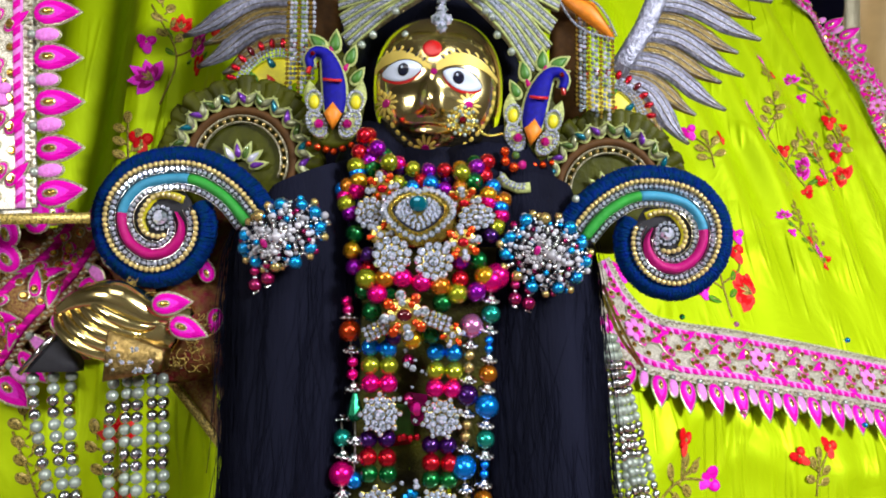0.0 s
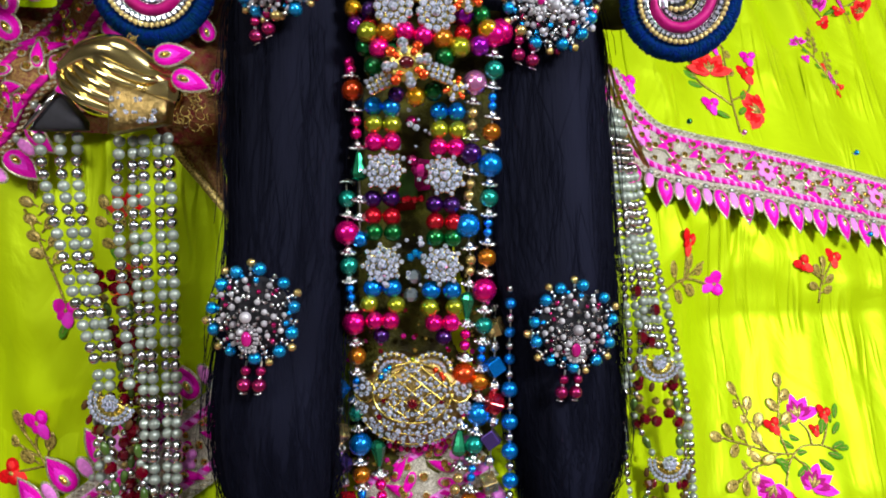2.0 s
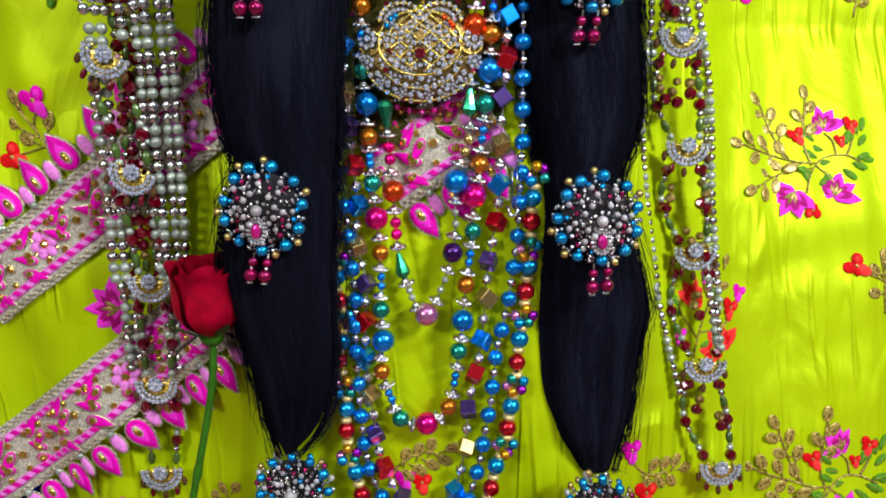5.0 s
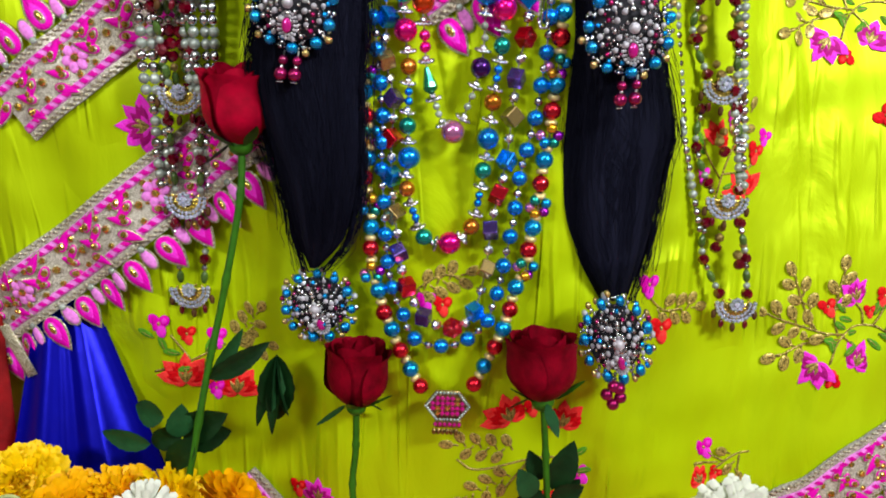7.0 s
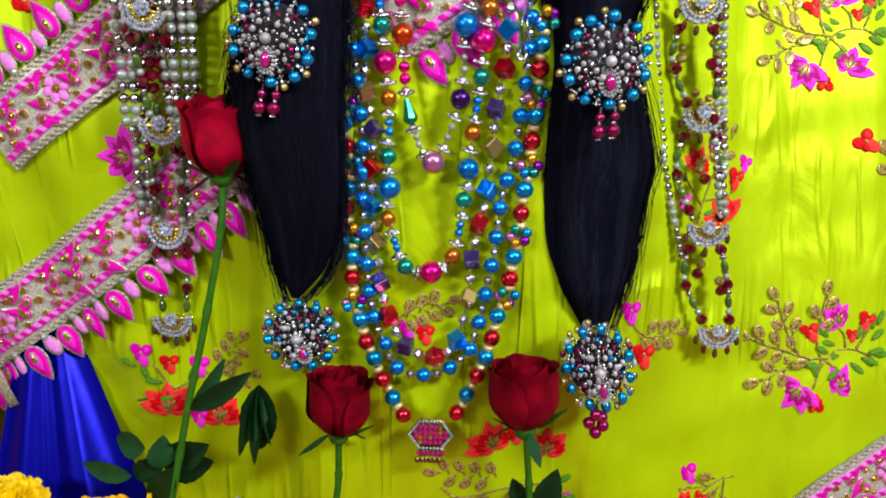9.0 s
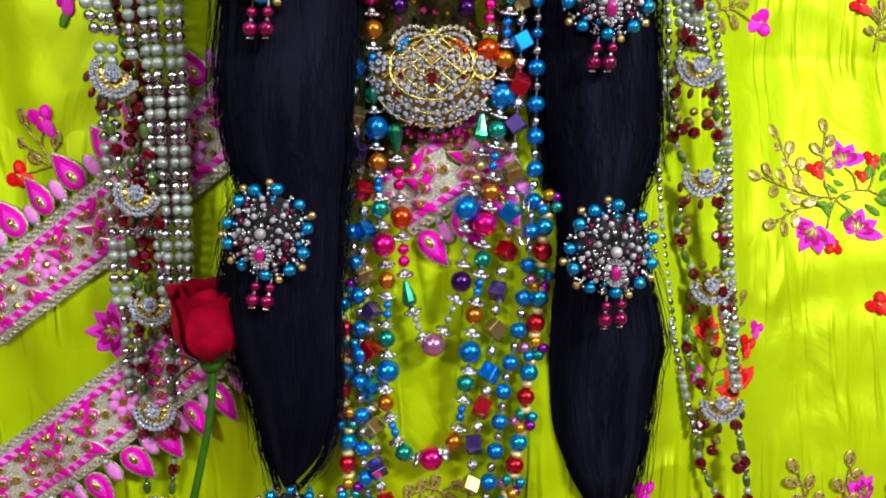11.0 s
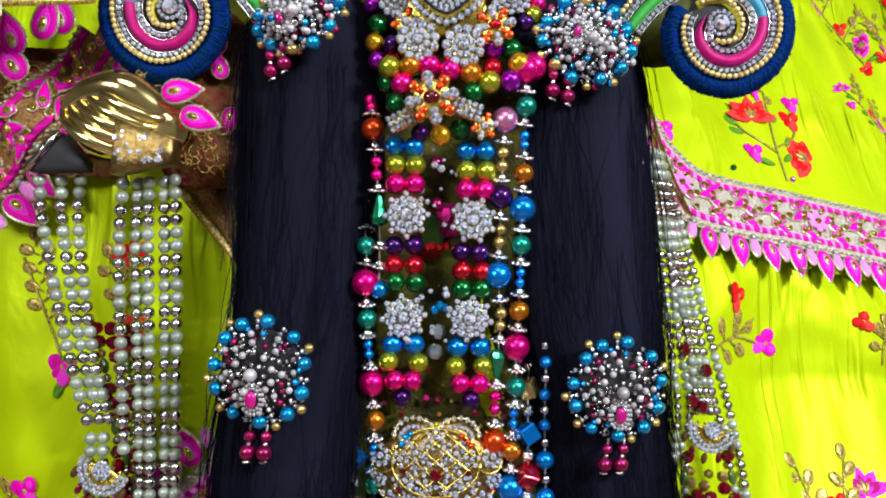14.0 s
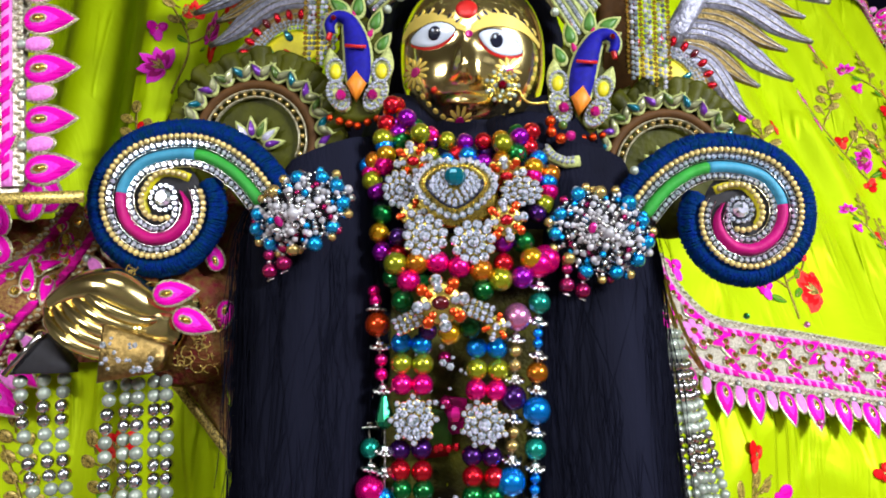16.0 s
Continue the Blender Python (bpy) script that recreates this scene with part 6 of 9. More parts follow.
for spot, tilt, iris in (((-0.0361, 1.1930), 0.06, (-0.0347, 1.1935)), ((0.0152, 1.1848), -0.3, (0.0119, 1.1863))):
    cx, cz = on_face(spot)
    painted(almond(cx, cz - 0.0018, 0.0176, 0.0092, tilt), 3, 0.0006)
    painted(almond(cx, cz + 0.0004, 0.0182, 0.0092, tilt), 2, 0.0008)
    painted(almond(cx, cz, 0.0174, 0.0086, tilt), 1, 0.0012)
    cx, cz = on_face(iris)
    painted(ellipse(0.0048, 0.0052, 16, (cx, cz)), 2, 0.0018)
    painted(ellipse(0.001, 0.001, 8, (cx - 0.0012, cz + 0.002)), 1, 0.0023)
for line, lean in ((((-0.0607, 1.1985), (-0.0524, 1.2049), (-0.0385, 1.2058), (-0.0231, 1.2004), (-0.0112, 1.1939)), 1),
                   (((-0.0069, 1.1940), (0.0039, 1.2007), (0.0182, 1.2024), (0.0335, 1.1984), (0.0462, 1.1895)), -1)):
    mid = [on_face(p) for p in line]
    mid = [(p.x, p.z) for p in spline([(x, 0, z) for x, z in mid], 4)]
    n = len(mid)
    wide = [0.0022 + 0.0034 * math.sin(math.pi * min(1.0, (i + 2) / n)) for i in range(n)]
    brow = [(x, z + w) for (x, z), w in zip(mid, wide)] + [(x, z - w) for (x, z), w in zip(mid[::-1], wide[::-1])]
    vs = [HEAD + Vector((x, face_y(x, z) - 0.0007, z)) for x, z in brow]
    statue.add(vs, [(i, i + 1, 2 * n - 2 - i, 2 * n - 1 - i) for i in range(n - 1)], 4)
    for i in range(2, n - 2, 2):
        x, z = mid[i]
        painted(ellipse(0.001, 0.0026, 8, (x, z + wide[i] + 0.0012), -0.7 * lean), 2, 0.0008)
        painted(ellipse(0.0013, 0.003, 8, (x + 0.0016, z + wide[i] + 0.0018), -0.7 * lean), 4, 0.0006)
cx, cz = on_face((-0.0104, 1.2108))
painted(ellipse(0.0082, 0.0076, 16, (cx, cz)), 3, 0.0014)
cx, cz = on_face((-0.0088, 1.1903))
painted(ellipse(0.003, 0.0026, 10, (cx, cz)), 5, 0.0012)
for spot in ((-0.0499, 1.1671), (-0.0158, 1.1286), (0.0207, 1.1640)):
    cx, cz = on_face(spot)
    for k in range(11):
        a = 2 * math.pi * k / 11
        painted(ellipse(0.0036, 0.0013, 8, (cx + 0.0072 * math.cos(a), cz + 0.0072 * math.sin(a)), a), 4, 0.0006)
    painted(ellipse(0.0036, 0.0036, 10, (cx, cz)), 5, 0.001)
for i in range(22):
    a = radians(185 + 170 * i / 21)
    painted(ellipse(0.0013, 0.0024, 7, (0.049 * math.cos(a), -0.004 + 0.056 * math.sin(a)), a), 4, 0.0006)
# the half-closed hand with fingers laid along each other
palm = Vector((-0.2509, -0.0550, 0.9792))
top_line = spline([Vector(p) for p in ((-0.2038, -0.0450, 0.9792), (-0.2285, -0.0600, 0.9861), (-0.2486, -0.0720, 0.9999), (-0.2720, -0.0720, 0.9989), (-0.2934, -0.0660, 0.9896))], 8)
statue.tube(top_line, [0.02 - 0.0145 * (i / (len(top_line) - 1)) ** 1.3 for i in range(len(top_line))], 0, 14)
for k in range(5):
    o = Vector((0.0062 * k, -0.001 * k, 0.0056 * k))
    line = spline([Vector(p) + o for p in ((-0.2955, -0.0660, 0.9874), (-0.2870, -0.0740, 0.9754), (-0.2718, -0.0780, 0.9644), (-0.2523, -0.0740, 0.9566), (-0.2410, -0.0660, 0.9569))], 6)
    statue.tube(line, [0.003 + 0.0022 * math.sin(math.pi * i / (len(line) - 1)) for i in range(len(line))], 0, 9)
statue.ball(Vector((-0.2639, -0.0500, 0.9745)), 0.022, 0, 18, 12, (1.5, 0.45, 0.9))
statue.ball(Vector((-0.2272, -0.0620, 0.9732)), 0.024, 0, 18, 12, (1.1, 0.6, 0.95))
statue.tube([Vector((-0.2266, -0.0550, 0.9750)), Vector((-0.2057, -0.0400, 0.9858)), Vector((-0.1692, -0.0100, 1.0139))], [0.018, 0.013, 0.011], 0, 16)
tagged(part("statue", statue, [GOLD, WHITEENAMEL, BLACKENAMEL, REDENAMEL, PALEGOLD, PINKGEM]), "polished golden figure with enamelled eyes and a red forehead mark", "statue")

# nose ring with its chain
ring = thing("nose_ring", (0.0145, -0.0500, 1.1448), "round pearl and gold nose ring with a fine chain", "jewellery")
b = Builder()
for r, n, s in ((0.0045, 8, 0.0018), (0.008, 14, 0.0018), (0.0115, 18, 0.0017)):
    for k in range(n):
        a = 2 * math.pi * k / n
        b.ball((r * math.cos(a), -0.003 + 0.15 * r, r * math.sin(a)), s, k % 2, 6, 5)
b.dome(ellipse(0.011, 0.011, 16), 0.002, 1)
part("pearl_disc", b, [PEARL, GOLDWIRE], ring)
b = Builder()
b.stone((0, -0.004, 0), 0.0034, 0, 0.003)
part("stone", b, REDGEM, ring, "small dark red stone")
o = Vector((0.0145, -0.0500, 1.1448))
b = Builder()
for p, d in walk_along(spline([Vector((0.01, 0, 0)), Vector((0.0344, -0.0400, 1.1358)) - o, Vector((0.0561, -0.0200, 1.1430)) - o], 10), [0.0022 * i for i in range(18)]):
    b.ball(p, 0.0015, 0, 6, 4)
part("chain", b, GOLDWIRE, ring)


# ---- peacock earrings ----
def earring(at, flip, label):
    k = 0.00046 * flip
    h = 0.00046
    top = thing("peacock_earring", at, label, "earring", "pair of peacock earrings")
    P = lambda pts: [(x * k, -z * h) for x, z in pts]
    S = lambda pts, n=6: [(p.x * k, -p.z * h) for p in spline([(x, 0, z) for x, z in pts], n)]
    # feathers behind: leaf shapes with lime cord edges
    for (x, z, ang, s, mat) in ((-30, -100, -50, 1.15, LEAFSILK), (2, -100, 5, 1.15, LEAFSILK), (32, -74, 20, 1.1, LEAFSILK), (44, -36, 35, 1.0, LEAFSILK), (-42, -80, -50, 0.7, PINKSILK), (-6, -82, 0, 0.7, PINKSILK), (22, -52, 30, 0.6, PINKSILK)):
        b = Builder()
        out = [(x2, z2 - 0.009 * s) for x2, z2 in teardrop(0.0135 * s, 0.02 * s)]
        b.dome(out, 0.002, 0)
        b.dome([(x2 * 0.76, z2 * 0.76) for x2, z2 in out], 0.0035, 1)
        part("feather", b, [LIMEBRAID, mat], top, at=Matrix.Translation((x * k, 0.0, -z * h)) @ pose(0, 0, 0, 0, ang * flip, 0))
    b = Builder()
    nk = S([(-42, -50), (-44, -68), (-32, -80), (-14, -74), (-4, -50), (2, -20), (4, 10), (4, 34)])
    n = len(nk)
    neck = [h * (15 + 11 * min(1, i / n * 1.6) + 16 * max(0, math.sin(math.pi * max(0.0, i / n - 0.42) / 0.66))) for i in range(n)]
    b.band(nk, neck, 0.006, 0, -0.003)
    part("body", b, NAVYVELVET, top, "navy blue velvet body")
    b = Builder()
    b.dome([(p.x * k, -p.z * h) for p in spline([(x, 0, z) for x, z in ((-30, -70), (10, -86), (44, -50), (58, 0), (52, 44), (34, 84), (2, 96), (-30, 84), (-48, 44), (-50, 4), (-30, -30))], 4)], 0.0015, 0, y0=0.002, centre=(2 * k, -10 * h))
    part("backing", b, OLIVE, top, "dark green cloth backing")
    b = Builder()
    b.band(nk, [w + 8 * h for w in neck], 0.003, 0, -0.002)
    part("cord_edge", b, LIMEBRAID, top, "pale lime cord round the body")
    b = Builder()
    b.band([(x, z) for x, z in S([(-47, -38), (-44, -48), (-42, -54)])], [0.001] + [0.004] * 12, 0.004, 0, -0.004)
    part("beak", b, REDENAMEL, top)
    b = Builder()
    b.tube([(-16 * k, -0.011, 24 * h), (4 * k, -0.0125, 21 * h), (18 * k, -0.011, 22 * h)], 0.0014, 0, 6)
    part("collar", b, REDENAMEL, top, "red collar cord")
    b = Builder()
    b.stone((-36 * k, -0.0105, 72 * h), 0.0022, 0)
    part("eye_stone", b, REDGEM, top)
    b = Builder()
    b.dome(P([(2, 14), (18, 36), (10, 52), (2, 68), (-7, 52), (-15, 36)]), 0.007, 0, y0=-0.005)
    part("tail", b, ORANGESILK, top, "orange silk tail")
    for s in (-1, 1):
        b = Builder()
        b.dome([((4 + s * 34) * k + x + s * flip * 0.25 * z, -32 * h + z) for x, z in teardrop(44 * h, 62 * h)], 0.003, 0)
        for i in range(18):
            a = 2 * math.pi * i / 18
            b.stone(((4 + s * 34) * k + 14 * h * math.cos(a) + s * flip * 4 * h, -0.004, -12 * h + 19 * h * math.sin(a)), 0.0014, 1)
        b.dome(ellipse(10 * h, 14 * h, 16, ((4 + s * 34) * k + s * flip * 4 * h, -13 * h)), 0.005, 2)
        part("wing", b, [LIMEBRAID, CRYSTAL, YELLOWSILK], top, "yellow wing edged with crystals")
        b = Builder()
        lobe = [((2 + s * 22) * k + x + s * flip * 0.3 * z, -82 * h + z) for x, z in ellipse(20 * h, 28 * h, 20, (0, 28 * h))]
        b.dome(lobe, 0.003, 0, y0=-0.001)
        mx, mz = sum(p[0] for p in lobe) / 20, sum(p[1] for p in lobe) / 20
        for f, m in ((0.84, 20), (0.55, 13)):
            for i in range(m):
                x, z = lobe[int(20 * i / m)]
                b.stone((mx + (x - mx) * f, -0.0042, mz + (z - mz) * f), 0.0015, 1)
        part("scroll", b, [LIMEBRAID, CRYSTAL], top, "crystal-covered scroll")
        bead(top, ((2 + s * 26) * k, -0.007, -56 * h), 0.0042, PINKGEM, "rough")
    for x, z, r in ((-42, 92, 5), (-26, 98, 6), (-10, 102, 6), (4, 106, 6), (20, 100, 6), (36, 94, 6), (50, 84, 5)):
        bead(top, (x * k, -0.004, -z * h), r * h * 1.15, VERMILION, "small")
    return top


earring(pose(*(-0.0942, -0.0200, 1.1729), 0, 0, 0), 1, "embroidered navy peacock earring with crystals and red beads")
earring(pose(*(0.0796, -0.0100, 1.1630), 0, 8, 0), -1, "embroidered navy peacock earring with crystals and red beads")
b = Builder()
o = Vector((0.0720, -0.0200, 1.1116))
curve = [Vector(p) - o for p in ((0.0466, -0.0300, 1.1039), (0.0523, -0.0300, 1.0973), (0.0617, -0.0300, 1.0936), (0.0721, -0.0300, 1.0946))]
b.band([tuple(p) for p in curve], 0.0085, 0.003, 0)
for p, d in walk_along(spline(curve, 6), [0.0036 * (i + 0.5) for i in range(7)]):
    b.stone((p.x, p.y - 0.003, p.z), 0.0016, 1)
for p, d in walk_along(spline(curve, 6), [0.0032 * (i + 0.5) for i in range(8)]):
    b.stone((p.x, p.y - 0.003, p.z + 0.003), 0.0013, 1)
ob = part("ear_scroll", b, [LIMEBRAID, CRYSTAL], at=Matrix.Translation(o))
tagged(ob, "small lime and silver embroidered scroll below the earring", "ornament")
for dx, dz, r, m in ((-0.021, 0.004, 0.0042, VERMILION), (-0.0215, 0.012, 0.0042, VERMILION), (-0.014, -0.001, 0.0042, VERMILION), (-0.007, 0.001, 0.004, PINKGEM), (-0.0125, 0.009, 0.0036, GREENGEM)):
    bead(ob, (dx, -0.014, dz), r, m, "small")

# ---- the net sleeve with petals, and its cuff ----
sleeve = Builder()
path = spline([Vector((-0.1530, 0.0000, 1.0387)), Vector((-0.1889, -0.0150, 1.0042)), Vector((-0.2073, -0.0350, 0.9811)), Vector((-0.2321, -0.0500, 0.9747))], 8)
n = len(path)
vs, fs, seg = [], [], 26
for i, p in enumerate(path):
    t = i / (n - 1)
    r = 0.062 * (1 - t) + 0.034 * t + 0.008 * math.sin(math.pi * t)
    d = (path[min(n - 1, i + 1)] - path[max(0, i - 1)]).normalized()
    a = d.cross(Vector((0, 1, 0))).normalized()
    for j in range(seg):
        ang = 2 * math.pi * j / seg
        rr = r * (1 + 0.05 * math.sin(5 * ang + 9 * t) + 0.03 * math.sin(23 * t + ang))
        vs.append(p + a * rr * math.cos(ang) + Vector((0, rr * 0.55 * math.sin(ang), 0)))
for i in range(n - 1):
    for j in range(seg):
        k = (j + 1) % seg
        fs.append((i * seg + j, i * seg + k, (i + 1) * seg + k, (i + 1) * seg + j))
sleeve.add(vs, fs)
sleeve = part("sleeve", sleeve, MAROONNET)
tagged(sleeve, "maroon and gold net sleeve with pink petals", "sleeve")
for m, ang, s in (((-0.2176, -0.0820, 0.9952), -85, 0.8), ((-0.2052, -0.0780, 0.9826), -110, 0.8), ((-0.1829, -0.0550, 1.0129), 20, 0.6), ((-0.1774, -0.0520, 0.9930), 170, 0.6), ((-0.1928, -0.0400, 1.0359), 0, 0.6), ((-0.1929, -0.0560, 0.9644), 150, 0.55)):
    part("petal", PETAL, None, sleeve, at=Matrix.Translation(m) @ pose(0, 0, 0, 0, -ang, 0) @ Matrix.Scale(s, 4))


def curls(parent, rule, count, x0, x1, z0, z1, seed, size=1.0):
    """Gold couched curls on the net."""
    rng = random.Random(seed)
    b = Builder()
    for i in range(count):
        cx, cz, r, a0 = rng.uniform(x0, x1), rng.uniform(z0, z1), rng.uniform(0.004, 0.011) * size, rng.uniform(0, 6.3)
        pts = []
        for k in range(12):
            rr, a = r * (1 - 0.06 * k), a0 + k * 0.5
            x, z = cx + rr * math.cos(a), cz + rr * math.sin(a)
            pts.append((x, rule(x, z) - 0.001, z))
        b.tube(pts, 0.0007 * size, 0, 4)
    ob = part("gold_couching", b, GOLDTHREAD, parent, "couched gold thread curls")
    ob["kind"] = "stuff"


def drape_y(x, z):
    return -0.012 + 0.06 * smooth(-0.34, -0.1, x) + 0.3 * max(0.0, z - 1.0) + 0.007 * math.sin(x * 60 + z * 45) + 0.006 * noise.noise(Vector((x * 14, 7, z * 14)))


def drape_foot(u):
    return 0.948 - 0.065 * smooth(0.66, 0.9, u) - 0.04 * smooth(0.45, 0.1, u)


drape = sheet("net_drape", drape_y, lambda u, v: (-0.62 + 0.51 * u, drape_foot(u) + v * (1.05 + 0.02 * u - drape_foot(u))), 70, 30, MAROONNET)
curls(drape, drape_y, 150, -0.5, -0.14, 0.955, 1.04, 4)
tagged(drape, "maroon and gold net drape behind the golden hand", "drape")
border("drape_border", drape_y, [(-0.3048, 1.0632), (-0.3294, 1.0268), (-0.3515, 0.9909), (-0.3805, 0.9575), (-0.4071, 0.9268)], -1, 0.006, "pink and gold border", parent=drape, width=0.05, base=OLDGOLDNET)
for i, (m, ang) in enumerate((((-0.3540, -0.0300, 1.0396), 20), ((-0.3361, -0.0300, 1.0514), -10), ((-0.3232, -0.0200, 1.0596), 15), ((-0.3485, -0.0300, 1.0212), 40))):
    part("petal", PETAL, None, drape, at=Matrix.Translation(m) @ pose(0, 0, 0, 0, -ang, 0))
b = Builder()
b.band([(-0.2310, -0.0150, 0.9380), (-0.2050, -0.0190, 0.9090), (-0.1850, -0.0220, 0.8860), (-0.1680, -0.0240, 0.8660)], 0.007, 0.001, 0)
part("edging", b, GOLDTHREAD, sleeve)


def sleeve_y(x, z):
    p = min(path, key=lambda q: (q.x - x) ** 2 + (q.z - z) ** 2)
    d2 = (p.x - x) ** 2 + (p.z - z) ** 2
    return p.y - 0.6 * math.sqrt(max(0.0, 0.05 ** 2 - d2))


curls(sleeve, sleeve_y, 190, path[0].x - 0.09, path[0].x - 0.005, path[-1].z - 0.03, path[0].z + 0.03, 9, 0.55)
b = Builder()
A, B_, C_ = Vector((-0.2330, -0.0120, 0.9430)), Vector((-0.1640, -0.0120, 0.9853)), Vector((-0.1640, -0.0180, 0.8630))
vs, fs, n = [], [], 14
for i in range(n + 1):
    for j in range(n + 1):
        u, v = i / n, j / n
        p = A.lerp(B_, u).lerp(C_, v)
        vs.append((p.x, p.y + 0.004 * math.sin(u * 14 + v * 5), p.z))
for i in range(n):
    for j in range(n):
        q = i * (n + 1) + j
        fs.append((q, q + 1, q + n + 2, q + n + 1))
b.add(vs, fs)
part("sleeve_end", b, OLDGOLDNET, sleeve, "brown and gold net end of the sleeve")



# ---- the jewelled front ----
def crystal_flower(at, r, label, petals=8, gem=CRYSTAL, centre=CRYSTAL):
    """Gold-set stones: a close round rosette, pointed clear petals, or rounded petals tipped with enamel."""
    top = thing("crystal_flower", at, label, "brooch")
    spots, points = [], gem is CRYSTAL and petals == 8
    for k in range(petals):
        a = 2 * math.pi * k / petals + 0.2
        if gem is CRYSTAL and not points:
            spots.append([(a, 0.8, 0.215, 0.08)])
        elif points:
            spots.append([(a, 0.87, 0.13, 0.06), (a - 0.21, 0.66, 0.14, 0.1), (a + 0.21, 0.66, 0.14, 0.1)])
        else:
            spots.append([(a, 0.76, 0.21, 0.08), (a, 0.48, 0.15, 0.12)] if k % 2 == 0 else [(a, 0.76, 0.2, 0.12), (a, 0.5, 0.14, 0.14)])
    b = Builder()
    b.dome(ellipse(r * 0.72, r * 0.72, 20), r * 0.16)
    for petal in spots:
        for a, q, size, lift in petal:
            b.ball((r * q * math.cos(a), -r * lift * 0.6, r * q * math.sin(a)), r * size * 1.16, 0, 8, 5, (1, 0.5, 1))
    part("setting", b, GOLDWIRE, top, "gold setting")
    for k, petal in enumerate(spots):
        b = Builder()
        enamel = gem is not CRYSTAL and k % 2
        for a, q, size, lift in petal:
            at_ = (r * q * math.cos(a), -r * (lift + 0.08), r * q * math.sin(a))
            if enamel:
                b.ball(at_, r * size, 0, 8, 6, (1, 0.35, 1))
            else:
                b.stone(at_, r * size * (0.9 if points else 1), 0, r * size * 0.8)
        part("petal_stone", b, gem if enamel else CRYSTAL, top)
    inner = 8 if gem is CRYSTAL else 0
    for k in range(inner):
        a = 2 * math.pi * (k + 0.5) / inner
        b = Builder()
        b.stone((r * 0.43 * math.cos(a), -r * 0.24, r * 0.43 * math.sin(a)), r * 0.165, 0, r * 0.14)
        part("inner_stone", b, CRYSTAL, top)
    b = Builder()
    b.dome(ellipse(r * 0.3, r * 0.27, 14), r * 0.34)
    part("collet", b, GOLDWIRE, top)
    b = Builder()
    if centre is CRYSTAL:
        b.stone((0, -r * 0.34, 0), r * 0.25, 0, r * 0.2)
    else:
        b.ball((0, -r * 0.3, 0), r * 0.27, 0, 12, 8, (1.1, 0.6, 0.85))
    part("centre_stone", b, centre, top)
    return top


CF = "clear crystal flower brooch in a gold setting"
crystal_flower(pose(*(-0.0477, -0.0580, 0.9125), 0, 10, 0), 0.0175, CF)
crystal_flower(pose(*(-0.0002, -0.0550, 0.9093), 0, -8, 0), 0.0175, CF)
crystal_flower(pose(*(-0.0498, -0.0500, 0.8398), 0, 5, 0), 0.0175, CF)
crystal_flower(pose(*(-0.0023, -0.0480, 0.8389), 0, 20, 0), 0.0175, CF)
crystal_flower(pose(*(-0.0393, -0.0720, 1.0340)), 0.0152, "round clear crystal rosette below the pendant", 11)
crystal_flower(pose(*(-0.0073, -0.0720, 1.0300)), 0.0152, "round clear crystal rosette below the pendant", 11)
RF = "crystal flower brooch with red stones"
crystal_flower(pose(*(-0.0287, -0.0850, 0.9893)), 0.0195, RF, 8, VERMILION, REDGEM)
crystal_flower(pose(*(-0.0480, -0.0660, 1.0875), 18), 0.0142, RF, 8, VERMILION, RED)
crystal_flower(pose(*(0.0155, -0.0660, 1.0780), 38), 0.0146, RF, 8, VERMILION, RED)
crystal_flower(pose(*(0.0148, -0.0700, 1.0450)), 0.0155, RF, 8, VERMILION, RED)
crystal_flower(pose(*(0.0254, -0.0660, 1.0660), 20, 0, 15) @ Matrix.Diagonal((1.25, 1, 0.85, 1)), 0.0122, "oval clear crystal rosette beside the pendant", 11)
crystal_flower(pose(*(-0.0575, -0.0660, 1.0680), 22, 0, 8) @ Matrix.Diagonal((0.95, 1, 1.1, 1)), 0.0122, "oval clear crystal rosette beside the pendant", 11)
crystal_flower(pose(*(-0.0490, -0.0640, 1.0505)), 0.0115, RF, 6, VERMILION, CRYSTAL)
for m, ang in (((-0.0499, -0.0720, 0.9779), -25), ((-0.0046, -0.0720, 0.9852), 20)):
    top = thing("crystal_bar", pose(*m, 0, ang, 0), "short bar of clear crystals in a gold setting", "brooch")
    b = Builder()
    b.band([(-0.01, 0), (0, 0), (0.01, 0)], 0.013, 0.003, 0)
    part("setting", b, GOLDWIRE, top)
    b = Builder()
    for i in range(5):
        for j in range(3):
            b.stone(((i - 2) * 0.0044, -0.0035, (j - 1) * 0.0042), 0.0021, 0, 0.002, 6)
    part("crystal_setting", b, CRYSTAL, top)
crystal_flower(pose(*(0.0074, -0.0680, 0.9741)), 0.0105, RF, 6, VERMILION, CRYSTAL)

# heart pendant
hp = thing("heart_pendant", pose(*(-0.0195, -0.0700, 1.0690), 8), "large heart pendant of clear crystals with a teal stone", "pendant")


def heart(f, n=40):
    """A broad low heart of half-width f, with a shallow dip above and a blunt point below."""
    out = []
    for i in range(n):
        t = 2 * math.pi * i / n
        x, z = math.cos(t), math.sin(t)
        if z > 0:
            z = 0.66 * z - 0.1 * max(0, 1 - abs(x) * 3.5)
        else:
            z = -0.8 * (1 - abs(x) ** 1.5) ** 0.75
        out.append((f * x, f * z))
    return out


